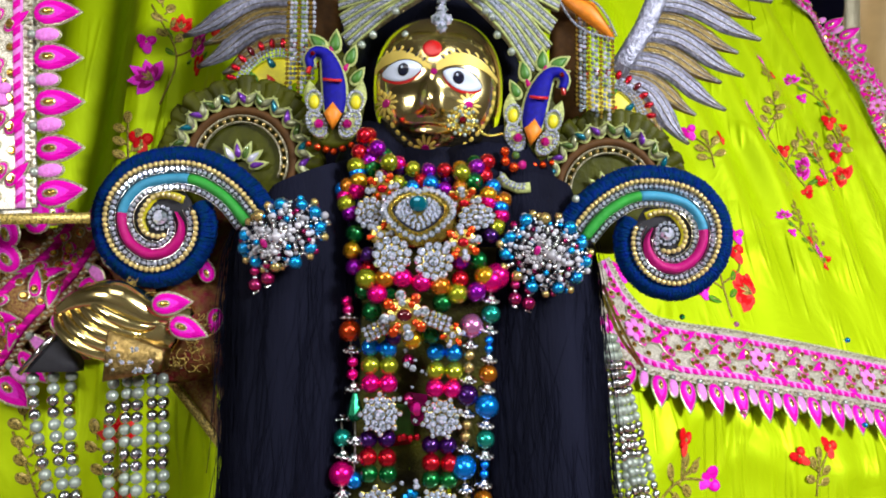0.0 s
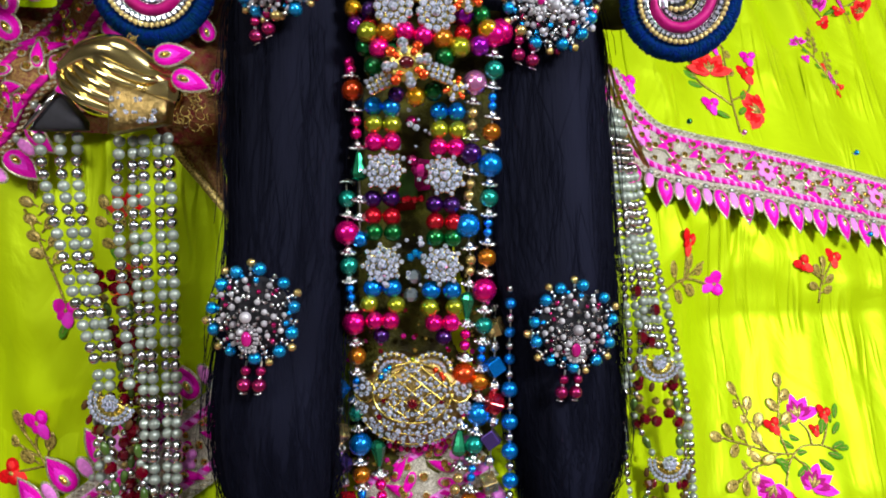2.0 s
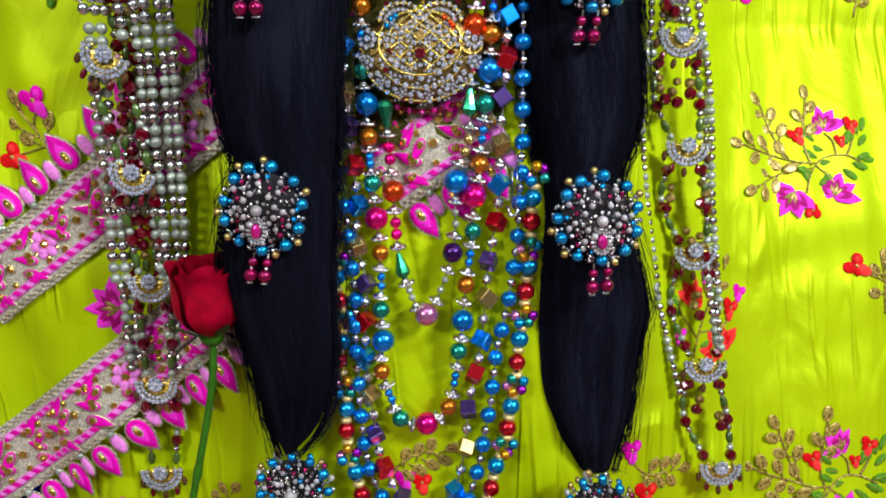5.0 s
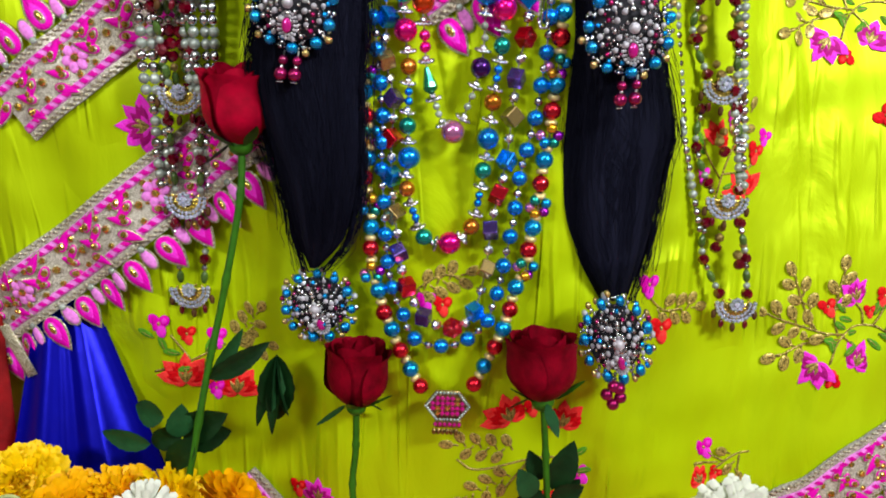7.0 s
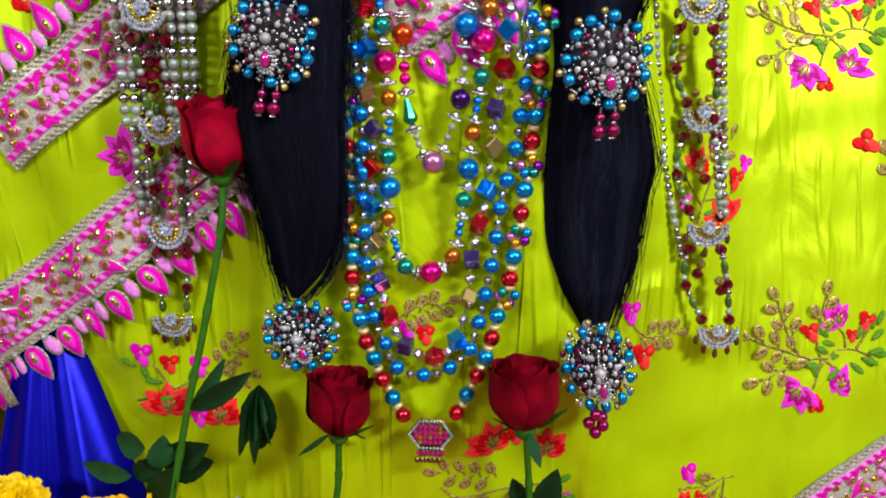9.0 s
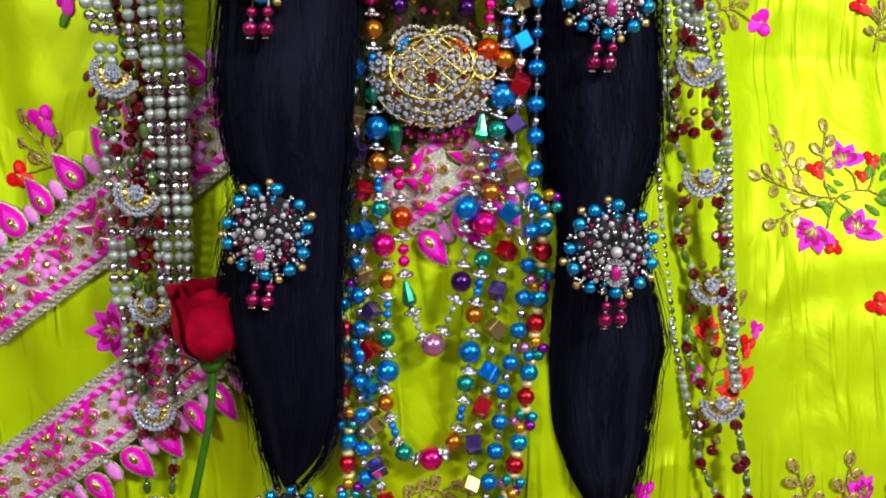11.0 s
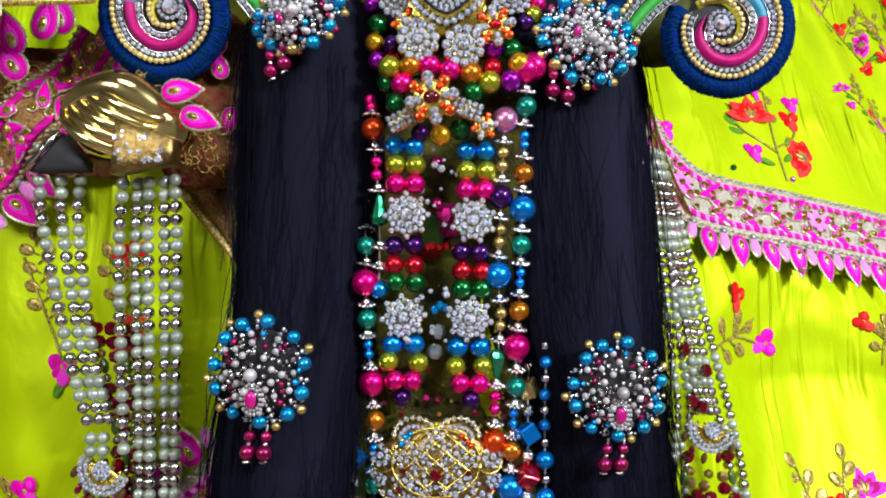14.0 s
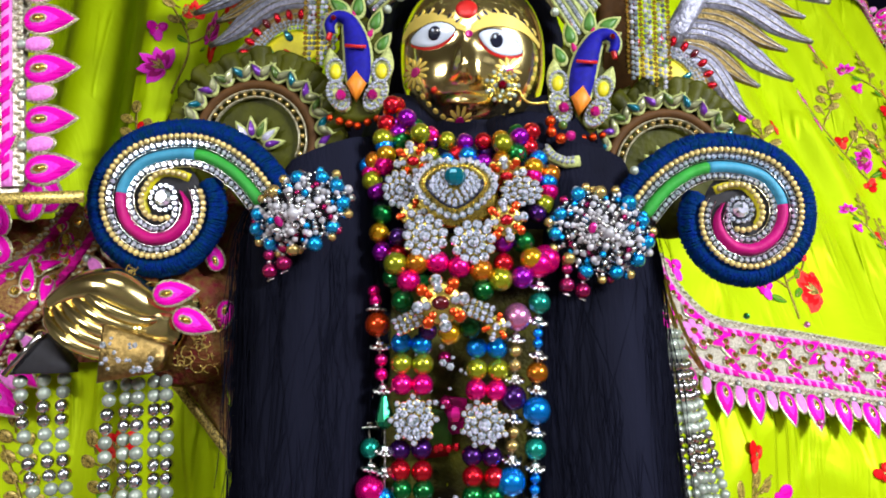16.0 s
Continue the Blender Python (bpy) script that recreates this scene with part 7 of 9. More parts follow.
b = Builder()
b.dome(ellipse(0.03, 0.02, 26, (0, -0.009)), 0.0015, 0, y0=0.004)
b.dome(heart(0.0285), 0.004, 0)
b.band(heart(0.0205) + heart(0.0205)[:1], 0.0042, 0.003, 0, -0.0035)
part("setting", b, GOLDWIRE, hp, "gold setting")
for ring, n, lift, size in ((0.0265, 32, 0.0042, 0.0027), (0.0160, 24, 0.0062, 0.0018), (0.0128, 20, 0.0066, 0.0017), (0.0092, 14, 0.0068, 0.0017), (0.0060, 9, 0.0068, 0.0016)):
    for k in range(4):
        b = Builder()
        for i, (x, z) in enumerate(heart(ring, n)):
            if i % 4 == k:
                b.stone((x, -lift, z), size, 0, size)
        part("crystal_setting", b, CRYSTAL, hp, "row of small clear crystals")
b = Builder()
for x, z in heart(0.0222, 44):
    b.stone((x, -0.0058, z), 0.0012, 0, 0.0012, 6)
part("gold_edge", b, GOLDWIRE, hp, "row of tiny gold grains")
b = Builder()
b.ball((0, -0.0085, 0.0058), 0.0074, 0, 9, 8, (1, 0.55, 0.86), False)
part("teal_stone", b, TEALGEM, hp, "round faceted teal stone")
b = Builder()
line = heart(0.0188)
b.band(line[18:] + line[:3], 0.0016, 0.0022, 0, -0.0066)
part("dark_line", b, BLACKENAMEL, hp, "black enamel line round the middle")

# domed medallion
md = thing("domed_medallion", pose(-0.0262, -0.0285, 0.7285, 2), "domed gold medallion covered with clear crystals", "medallion")
U = 0.000443


def dome_y(x, z):
    return -0.021 * math.sqrt(max(0.02, 1 - (x / 0.052) ** 2 - (z / 0.044) ** 2))


half = [(0, 80), (22, 88), (44, 84), (62, 68), (72, 50), (92, 42), (106, 26), (108, 4), (96, -28), (78, -54), (48, -74), (16, -82)]
outline = [(x * U, z * U) for x, z in half] + [(-x * U, z * U) for x, z in half[:0:-1]]
b = Builder()
n, vs, fs = len(outline), [], []
for f in (1.0, 0.97, 0.8, 0.6, 0.4, 0.2):
    vs += [(x * f, (dome_y(x * f, z * f) if f < 1 else 0.0) + 0.001, z * f) for x, z in outline]
vs.append((0, dome_y(0, 0) + 0.001, 0))
for r in range(5):
    fs += [(r * n + q, r * n + (q + 1) % n, (r + 1) * n + (q + 1) % n, (r + 1) * n + q) for q in range(n)]
fs += [(5 * n + q, 5 * n + (q + 1) % n, 6 * n) for q in range(n)]
b.add(vs, fs)
part("plate", b, BRASS, md, "dull gold plate")


def domed(points, r, mi=0):
    b.tube([(x * U, dome_y(x * U, z * U) - 0.001, z * U) for x, z in points], r, mi, 6)


# lattice of gold wire with a rim of two arches
b = Builder()
for slope in (-1, 1):
    for c in range(-90, 130, 28):
        line = [(x, c + slope * x * 0.8) for x in range(-72, 73, 6)]
        line = [(x, z) for x, z in line if (x / 70) ** 2 + ((z - 18) / 52) ** 2 < 1]
        if len(line) > 2:
            domed(line, 0.0009)
domed([(72 * math.cos(a), 18 + 54 * math.sin(a)) for a in [2 * math.pi * k / 40 for k in range(41)]], 0.0013)
for s in (-1, 1):
    domed([(s * (34 + 36 * math.cos(a)), 58 + 28 * math.sin(a)) for a in [radians(-10 + 185 * k / 16) for k in range(17)]], 0.0013)
    domed([(s * (88 + 20 * math.cos(a)), 20 + 20 * math.sin(a)) for a in [2 * math.pi * k / 20 for k in range(21)]], 0.001)
for rr in (58, 80):
    domed([(rr * 1.25 * math.cos(a), -2 + rr * 0.97 * math.sin(a)) for a in [radians(200 + 140 * k / 24) for k in range(25)]], 0.001)
part("filigree", b, GOLDWIRE, md, "gold wire filigree")
b = Builder()
rng = random.Random(21)


def gem(x, z, r, mi=0):
    b.stone((x * U, dome_y(x * U, z * U) - 0.0004, z * U), r * U * 0.96, mi, r * U * 0.8, 7)


def flower_of_gems(x, z, r, n):
    gem(x, z, r * 0.42)
    for k in range(n):
        a = 2 * math.pi * k / n + x
        gem(x + r * 0.85 * math.cos(a), z + r * 0.85 * math.sin(a), r * 0.36)


for k in range(12):
    gem(19 * math.cos(k * math.pi / 6), 19 * math.sin(k * math.pi / 6), 4.6)
for s in (-1, 1):
    for x, z, r in ((33, 34, 13), (58, 24, 13), (38, -8, 12), (60, -12, 11), (13, 44, 10), (33, 12, 8), (48, 50, 9), (16, 26, 8), (16, -26, 10)):
        flower_of_gems(s * x, z, r, 5)
    flower_of_gems(s * 92, 26, 16, 8)
    flower_of_gems(s * 94, -12, 12, 7)
    for k in range(10):
        a = radians(8 + 165 * k / 9)
        gem(s * (34 + 36 * math.cos(a)), 56 + 30 * math.sin(a), 5)
        gem(s * (34 + 25 * math.cos(a)), 54 + 20 * math.sin(a), 4)
for rr, m, size in ((38, 7, 6.5), (56, 10, 6.0), (69, 13, 5.4), (80, 15, 5.0)):
    for k in range(m):
        a = radians(205 + 130 * k / (m - 1)) + rng.uniform(-0.03, 0.03)
        x, z = rr * 1.2 * math.cos(a), -4 + rr * 0.95 * math.sin(a)
        if k % 3 == 1:
            flower_of_gems(x, z, size * 1.5, 5)
        else:
            gem(x, z, size, 1 if rng.random() < 0.08 else 0)
part("crystal_setting", b, [CRYSTAL, REDGEM], md, "many small clear crystals")
for x, z, r in ((0, 0, 11), (-52, 5, 6), (52, 3, 6)):
    b = Builder()
    gem(x, z, r)
    part("centre_stone", b, REDGEM, md, "dark red stone")
for x, z, mat in ((-57, 47, TURQ), (-50, 58, TURQ), (-42, 63, TURQ), (42, 60, VERMILION), (52, 52, VERMILION), (56, 46, VERMILION), (0, 78, LIME)):
    bead(md, (x * U, dome_y(x * U, z * U) - 0.0015, z * U), 5.5 * U, mat, "small")
b = Builder()
for i in range(11):
    x = -0.024 + 0.0048 * i
    b.ball((x, -0.003, -0.0385 - 0.005 * math.sin(math.pi * i / 10)), 0.0026, i % 2, 7, 5)
part("bead_fringe", b, [REDGEM, PINKGEM], md, "small red and pink beads along the lower edge")

# ---- rows of paired beads on the chest ----
chest = thing("chest_necklace", (-0.0305, -0.0500, 0.8699), "broad chest necklace of paired lacquered beads", "necklace")
O = Vector((-0.0305, -0.0500, 0.8699))


def row(mat, r, *places):
    for p in places:
        bead(chest, Vector(p) - O, r, mat, "round", Euler((random.random(), random.random(), random.random())).to_matrix().to_4x4())


row(BLUE, 0.0074, (-0.0563, -0.0550, 0.9633), (-0.0426, -0.0550, 0.9625), (-0.0051, -0.0530, 0.9598), (0.0090, -0.0530, 0.9594))
row(LIME, 0.0076, (-0.0563, -0.0550, 0.9493), (-0.0418, -0.0550, 0.9489), (-0.0051, -0.0530, 0.9452), (0.0095, -0.0530, 0.9448))
row(PINK, 0.0076, (-0.0559, -0.0550, 0.9352), (-0.0422, -0.0550, 0.9352), (-0.0055, -0.0530, 0.9315), (0.0082, -0.0530, 0.9311))
row(VIOLET, 0.0072, (-0.0573, -0.0500, 0.8913), (-0.0430, -0.0500, 0.8918), (-0.0086, -0.0480, 0.8870), (0.0048, -0.0480, 0.8865))
row(RED, 0.0074, (-0.0574, -0.0500, 0.8774), (-0.0426, -0.0500, 0.8770), (-0.0082, -0.0480, 0.8731), (0.0066, -0.0480, 0.8727))
row(GREEN, 0.0074, (-0.0565, -0.0500, 0.8649), (-0.0417, -0.0500, 0.8645), (-0.0082, -0.0480, 0.8605), (0.0058, -0.0480, 0.8601))
row(BLUE, 0.0078, (-0.0579, -0.0450, 0.8201), (-0.0425, -0.0450, 0.8201), (-0.0113, -0.0430, 0.8182), (0.0055, -0.0430, 0.8182))
row(LIME, 0.0074, (-0.0611, -0.0450, 0.8074), (-0.0394, -0.0450, 0.8065), (-0.0127, -0.0430, 0.8041), (0.0073, -0.0430, 0.8046))
row(PINK, 0.0074, (-0.0566, -0.0450, 0.7938), (-0.0439, -0.0450, 0.7938), (-0.0090, -0.0430, 0.7918), (0.0046, -0.0430, 0.7918))
row(VIOLET, 0.0068, (-0.0516, -0.0400, 0.7812), (-0.0013, -0.0400, 0.7799))
row(LIME, 0.0082, (-0.0595, -0.0700, 1.0162), (0.0108, -0.0680, 1.0057))
row(ORANGE, 0.008, (-0.0449, -0.0700, 1.0170), (-0.0021, -0.0700, 1.0116))
row(PINK, 0.008, (-0.0312, -0.0700, 1.0171), (-0.0167, -0.0700, 1.0137), (-0.0507, -0.0680, 1.0048))
row(RED, 0.007, (0.0130, -0.0650, 1.0168), (-0.0584, -0.0600, 1.0232))
row(GREEN, 0.0078, (-0.0548, -0.0660, 0.9911), (-0.0008, -0.0660, 0.9985), (-0.0095, -0.0600, 0.9739), (-0.0615, -0.0600, 1.0076), (-0.0418, -0.0600, 1.0077))
row(PURPLE, 0.0078, (0.0255, -0.0660, 1.0071), (0.0126, -0.0620, 1.0314))
row(GOLDEN, 0.008, (0.0320, -0.0660, 1.0195), (-0.0235, -0.0600, 0.9699))
row(PINK, 0.0105, (0.0421, -0.0580, 1.0196))
row(VIOLET, 0.0066, (-0.0383, -0.0600, 0.9712), (-0.0584, -0.0640, 1.0350), (0.0369, -0.0600, 1.0511), (0.0069, -0.0600, 1.0313))
row(WINE, 0.005, (-0.0272, -0.0450, 0.9526), (-0.0267, -0.0450, 0.9217))
# beads round the neck
for dz, mats in ((0.0, (RED, PURPLE, LIME, PINK, GREEN, GOLDEN)), (-0.016, (PURPLE, RED, BLUE, LIME, WINE, ORANGE))):
    line = spline([Vector(p) - O + Vector((0, -0.004 + 0.2 * dz, dz)) for p in ((-0.0649, -0.0300, 1.1407), (-0.0511, -0.0400, 1.1198), (-0.0291, -0.0450, 1.1069), (-0.0048, -0.0470, 1.1041), (0.0195, -0.0450, 1.1084), (0.0382, -0.0400, 1.1226))], 8)
    for i, (p, d) in enumerate(walk_along(line, [0.0128 * (k + 0.5) for k in range(int(length_of(line) / 0.0128))])):
        bead(chest, p, 0.0064, mats[(i * 5) % 6], "round")
row(LIME, 0.0075, (-0.0706, -0.0500, 1.1070), (-0.0778, -0.0500, 1.0767), (-0.0440, -0.0550, 1.1095), (0.0422, -0.0550, 1.0584), (0.0141, -0.0550, 1.1015))
row(BLUE, 0.0066, (-0.0696, -0.0500, 1.1019), (-0.0814, -0.0450, 1.0888), (0.0394, -0.0500, 1.0917), (0.0456, -0.0520, 1.0746), (-0.0106, -0.0550, 1.0931))
row(GOLDEN, 0.0072, (-0.0680, -0.0520, 1.0952), (0.0354, -0.0550, 1.0845), (-0.0725, -0.0550, 1.0389))
row(PINK, 0.0072, (-0.0692, -0.0520, 1.0870), (-0.0789, -0.0460, 1.0832), (0.0345, -0.0550, 1.0781), (0.0456, -0.0520, 1.0678))
row(ORANGE, 0.0072, (-0.0769, -0.0480, 1.0912), (0.0476, -0.0500, 1.0808))
row(PURPLE, 0.0072, (-0.0741, -0.0500, 1.0690), (-0.0701, -0.0550, 1.0259), (-0.0536, -0.0500, 1.1218), (0.0261, -0.0500, 1.1076), (-0.0598, -0.0450, 1.1126))
row(GREEN, 0.0078, (-0.0705, -0.0550, 1.0523), (0.0268, -0.0600, 1.0319), (-0.0574, -0.0450, 1.1066), (0.0239, -0.0500, 1.0956))
row(RED, 0.0068, (-0.0647, -0.0450, 1.1335), (-0.0686, -0.0450, 1.1195), (0.0351, -0.0450, 1.1128), (0.0333, -0.0450, 1.1012), (-0.0179, -0.0500, 1.0952), (-0.0575, -0.0550, 1.0229))
row(VIOLET, 0.0068, (0.0031, -0.0450, 1.0981), (-0.0359, -0.0450, 1.1059), (-0.0595, -0.0500, 1.0343))
# gauze behind the bead rows; its dark colour also stands for shaded satin
b = Builder()
A_, B2 = Vector((-0.0800, -0.0300, 1.0443)) - O, Vector((0.0500, -0.0200, 0.6600)) - O
vs, fs = [], []
for i in range(13):
    for j in range(21):
        u, v = i / 12, j / 20
        vs.append((A_.x + (B2.x - A_.x) * u, A_.y + (B2.y - A_.y) * v + 0.003 * math.sin(u * 20), A_.z + (B2.z - A_.z) * v))
for i in range(12):
    for j in range(20):
        q = i * 21 + j
        fs.append((q, q + 1, q + 22, q + 21))
b.add(vs, fs)
part("gauze", b, material("olive_gauze", (0.085, 0.085, 0.004), rough=0.7, spec=0.2, scale=34, bump=0.8, bump_scale=400, colour2=(0.01, 0.005, 0.004)), chest, "olive gold gauze, darkened to stand for the shade behind the beads")
# small crystals and tubes in the gap between the columns
b = Builder()
rng = random.Random(31)
for z, y in ((200, -0.05), (250, -0.05), (300, -0.048), (440, -0.045), (500, -0.042)):
    for k in range(9):
        b.stone((rng.uniform(-0.025, 0.025), -0.002, rng.uniform(-0.012, 0.012) - (z - 400) * 0.00046), rng.uniform(0.0014, 0.003), 0, 0.002, 6)
part("crystal_scatter", b, CRYSTAL, chest, "small clear crystals between the beads")
for mats, count in ((REDGEM, 70), (PINKGEM, 40), (GOLDGEM, 60)):
    b = Builder()
    for k in range(count):
        x, z = rng.uniform(-0.05, 0.068), rng.uniform(-0.2, -0.04)
        b.stone((x, 0.018 + 0.03 * max(0.0, -z - 0.06), z), rng.uniform(0.0012, 0.0026), 0, 0.002, 6)
    part("crystal_scatter", b, mats, chest, "tiny stones sewn on the netting")
for p, mat, r in (((-0.0241, -0.0420, 0.8481), TURQ, 0.0036), ((-0.0282, -0.0420, 0.8445), TURQ, 0.0036), ((-0.0200, -0.0420, 0.8463), TURQ, 0.0036), ((-0.0251, -0.0400, 0.8289), CRYSTAL, 0.0062), ((-0.0278, -0.0400, 0.8142), CRYSTAL, 0.0062), ((-0.0196, -0.0440, 0.9141), PINKGEM, 0.006), ((-0.0300, -0.0420, 0.8917), RED, 0.003), ((-0.0246, -0.0420, 0.8908), RED, 0.003), ((-0.0192, -0.0420, 0.8917), RED, 0.003), ((-0.0332, -0.0420, 0.8907), RED, 0.003)):
    bead(chest, Vector(p) - O, r, mat, "rough")
for mats, p in ((PINKSILK, (-0.0205, -0.0300, 0.9116)), (LEAFSILK, (-0.0306, -0.0300, 0.9023)), (REDCLOTH, (-0.0326, -0.0280, 0.8955))):
    b = Builder()
    b.dome([(-0.008, -0.014), (0.008, -0.012), (0.009, 0.012), (-0.007, 0.014)], 0.003)
    part("cloth_tab", b, mats, chest, at=Matrix.Translation(Vector(p) - O))

# ---- long necklaces ----
OLDGOLD = bead_paint("old_gold_bead", (0.4, 0.29, 0.1))
JADE = bead_paint("jade_bead", (0.02, 0.3, 0.14))
PLUM = bead_paint("plum_bead", (0.11, 0.06, 0.3))
# one letter for each kind of bead: material, shape, radius, length along the thread
KINDS = {"P": (PINK, "round", 0.0098, 0.0194), "T": (TEAL, "round", 0.0074, 0.0146), "O": (ORANGE, "round", 0.0075, 0.0148), "B": (BLUE, "round", 0.0097, 0.0192),
         "L": (LILAC, "round", 0.0097, 0.0192), "V": (VIOLET, "round", 0.0088, 0.0174), "R": (VERMILION, "round", 0.0092, 0.0182), "b": (BLUE, "small", 0.0037, 0.007),
         "G": (PEARLGOLD, "small", 0.0046, 0.0088), "M": (PINK, "small", 0.0047, 0.0088), "w": (PEARL, "small", 0.0031, 0.0085), "c": (SILVER, "cap", 0.0066, 0.0086),
         "D": (JADE, "cone", 0.0068, 0.022), "d": (JADE, "cone", 0.0068, 0.022), "1": (BLUE, "cube", 0.0083, 0.0175), "2": (RED, "cube", 0.0083, 0.0175),
         "3": (PLUM, "cube", 0.0081, 0.0175), "4": (OLDGOLD, "cube", 0.0083, 0.0175), "s": (SILVER, "filigree", 0.0052, 0.0105), "U": (BLUE, "round", 0.0069, 0.0144),
         "u": (BLUE, "small", 0.0049, 0.0125), "m": (MERCURY, "small", 0.0039, 0.0082), "t": (TURQ, "round", 0.0077, 0.0144), "r": (RED, "round", 0.0077, 0.0144),
         "o": (CREAM, "ring", 0.0054, 0.0042), "k": (PURPLE, "small", 0.0046, 0.015)}


def inner_y(x, z):
    """How far forward the inner necklaces hang; high up beside the tress they sink into the hair."""
    return 0.022 * smooth(-0.07, -0.08, x) * smooth(0.87, 0.93, z) + float(np.interp(z, (0.3, 0.42, 0.52, 0.73, 0.82, 0.92, 1.02), (-0.042, -0.037, -0.035, -0.034, -0.045, -0.052, -0.064)))


def outer_y(x, z):
    return float(np.interp(z, (0.27, 0.33, 0.4, 0.5, 0.6, 0.7, 0.8, 0.9), (-0.043, -0.038, -0.035, -0.032, -0.032, -0.036, -0.042, -0.03)))


def necklace(label):
    return thing("bead_necklace", (0, 0, 0), label, "necklace", "long bead necklaces")


def string_beads(parent, rule, places, kinds, seed):
    """Strings one bead per letter; a letter with a star hangs at the next of the (x, z) places, the rest share the thread between."""
    rng = random.Random(seed)
    tokens = kinds.split()
    path = [Vector((x, rule(x, z), z)) for x, z in places]
    per = 10
    curve = spline(path, per)
    starred = [i for i, k in enumerate(tokens) if k.endswith("*")]
    spots = []
    for n, (i, j) in enumerate(zip(starred, starred[1:])):
        piece = curve[n * per:(n + 1) * per + 1]
        steps = [KINDS[k[0]][3] for k in tokens[i:j + 1]]
        total = sum(steps) - (steps[0] + steps[-1]) / 2
        s, where = 0.0, []
        for q in range(i, j):
            where.append(s / total * length_of(piece))
            s += (steps[q - i] + steps[q - i + 1]) / 2
        spots += walk_along(piece, where)
    spots.append((curve[-1], (curve[-1] - curve[-2]).normalized()))
    for (p, d), k in zip(spots, tokens):
        mat, shape, r, _ = KINDS[k[0]]
        p = p + Vector((rng.uniform(-0.0005, 0.0005), rng.uniform(-0.0008, 0.0008), rng.uniform(-0.0004, 0.0004)))
        down = d if d.z < 0 else -d
        if shape == "cube":
            turn = along(d) @ Euler((rng.uniform(0.5, 0.9), rng.uniform(-0.3, 0.3), rng.uniform(0.3, 1.2))).to_matrix().to_4x4()
        elif shape == "cone":
            turn = along(down if k[0] == "d" else -down)
        elif shape == "cap":
            turn = along(-down) @ pose(0, 0, 0, 14, 0, 40 * rng.random())
        elif shape == "ring":
            turn = along(d) @ pose(0, 0, 0, rng.uniform(-12, 12), rng.uniform(-12, 12), 0)
        else:
            turn = Euler((rng.random(), rng.random(), rng.random())).to_matrix().to_4x4()
        if k[0] == "k":
            for q, m in enumerate(((TURQ, TEAL, LILAC, GOLDEN, PURPLE), (PURPLE, GOLDEN, LILAC, TURQ, TEAL))[rng.random() < 0.5]):
                a = 2 * math.pi * q / 5 + rng.random()
                bead(parent, p + Vector((0.0072 * math.cos(a), -0.003 * (q % 2), 0.0066 * math.sin(a))), 0.0048, m, "small")
        else:
            bead(parent, p, r * rng.uniform(0.96, 1.03), mat, shape, turn, stretch=(1.1, 1.1, 0.8) if shape == "cap" else (1, 1, 1))
    thread(parent, curve[::4] + [curve[-1]])


nk = necklace("long necklace of large lacquered beads with silver caps")
string_beads(nk, inner_y, [(0.037, 1.016), (0.037, 0.990), (0.036, 0.943), (0.035, 0.918), (0.034, 0.892), (0.033, 0.845), (0.031, 0.819), (0.031, 0.790), (0.028, 0.743), (0.027, 0.716), (0.024, 0.691), (0.020, 0.643), (0.016, 0.618), (0.014, 0.590), (0.009, 0.545), (0.006, 0.515), (0.003, 0.488), (-0.006, 0.440), (-0.024, 0.425), (-0.046, 0.429), (-0.061, 0.471), (-0.060, 0.498), (-0.061, 0.524), (-0.061, 0.572), (-0.064, 0.600), (-0.066, 0.629), (-0.069, 0.665), (-0.070, 0.691), (-0.072, 0.716), (-0.072, 0.764), (-0.074, 0.791), (-0.077, 0.838), (-0.078, 0.864), (-0.078, 0.891), (-0.082, 0.913), (-0.083, 0.939)],
             "P* c T* c b b c O* c B* c T* c b b c O* c P* c T* c b b c O* c B* c T* c b b c O* c P* c T* c b b c O* c B* c T* c b b c O* c P* c T* c b b c O* c B* c T* c b b c O* c P* c T* c b b c O* c B* c T* c b b c O* c P* c b b c T* c P* c T* c b* b c O*", 1)
nk = necklace("inner necklace of golden pearls, drops and mixed large beads")
string_beads(nk, inner_y, [(0.022, 0.981), (0.020, 0.926), (0.018, 0.870), (0.020, 0.843), (0.018, 0.808), (0.015, 0.750), (0.012, 0.691), (0.011, 0.663), (0.001, 0.630), (-0.002, 0.572), (-0.024, 0.520), (-0.044, 0.560), (-0.050, 0.622), (-0.055, 0.685)],
             "L* c G G c V* c G G c B* c G* G c d* c M M c R* c M M c D* c G* G c B* c w w c V* c w w c L* c w w c D* c M M c R* c M M c d*", 2)
string_beads(nk, inner_y, [(-0.076, 0.999), (-0.073, 0.976), (-0.068, 0.915), (-0.068, 0.859)],
             "M* M c R* c M M c D* c c U*", 3)
nk = necklace("necklace of coloured metallic cube beads and silver balls")
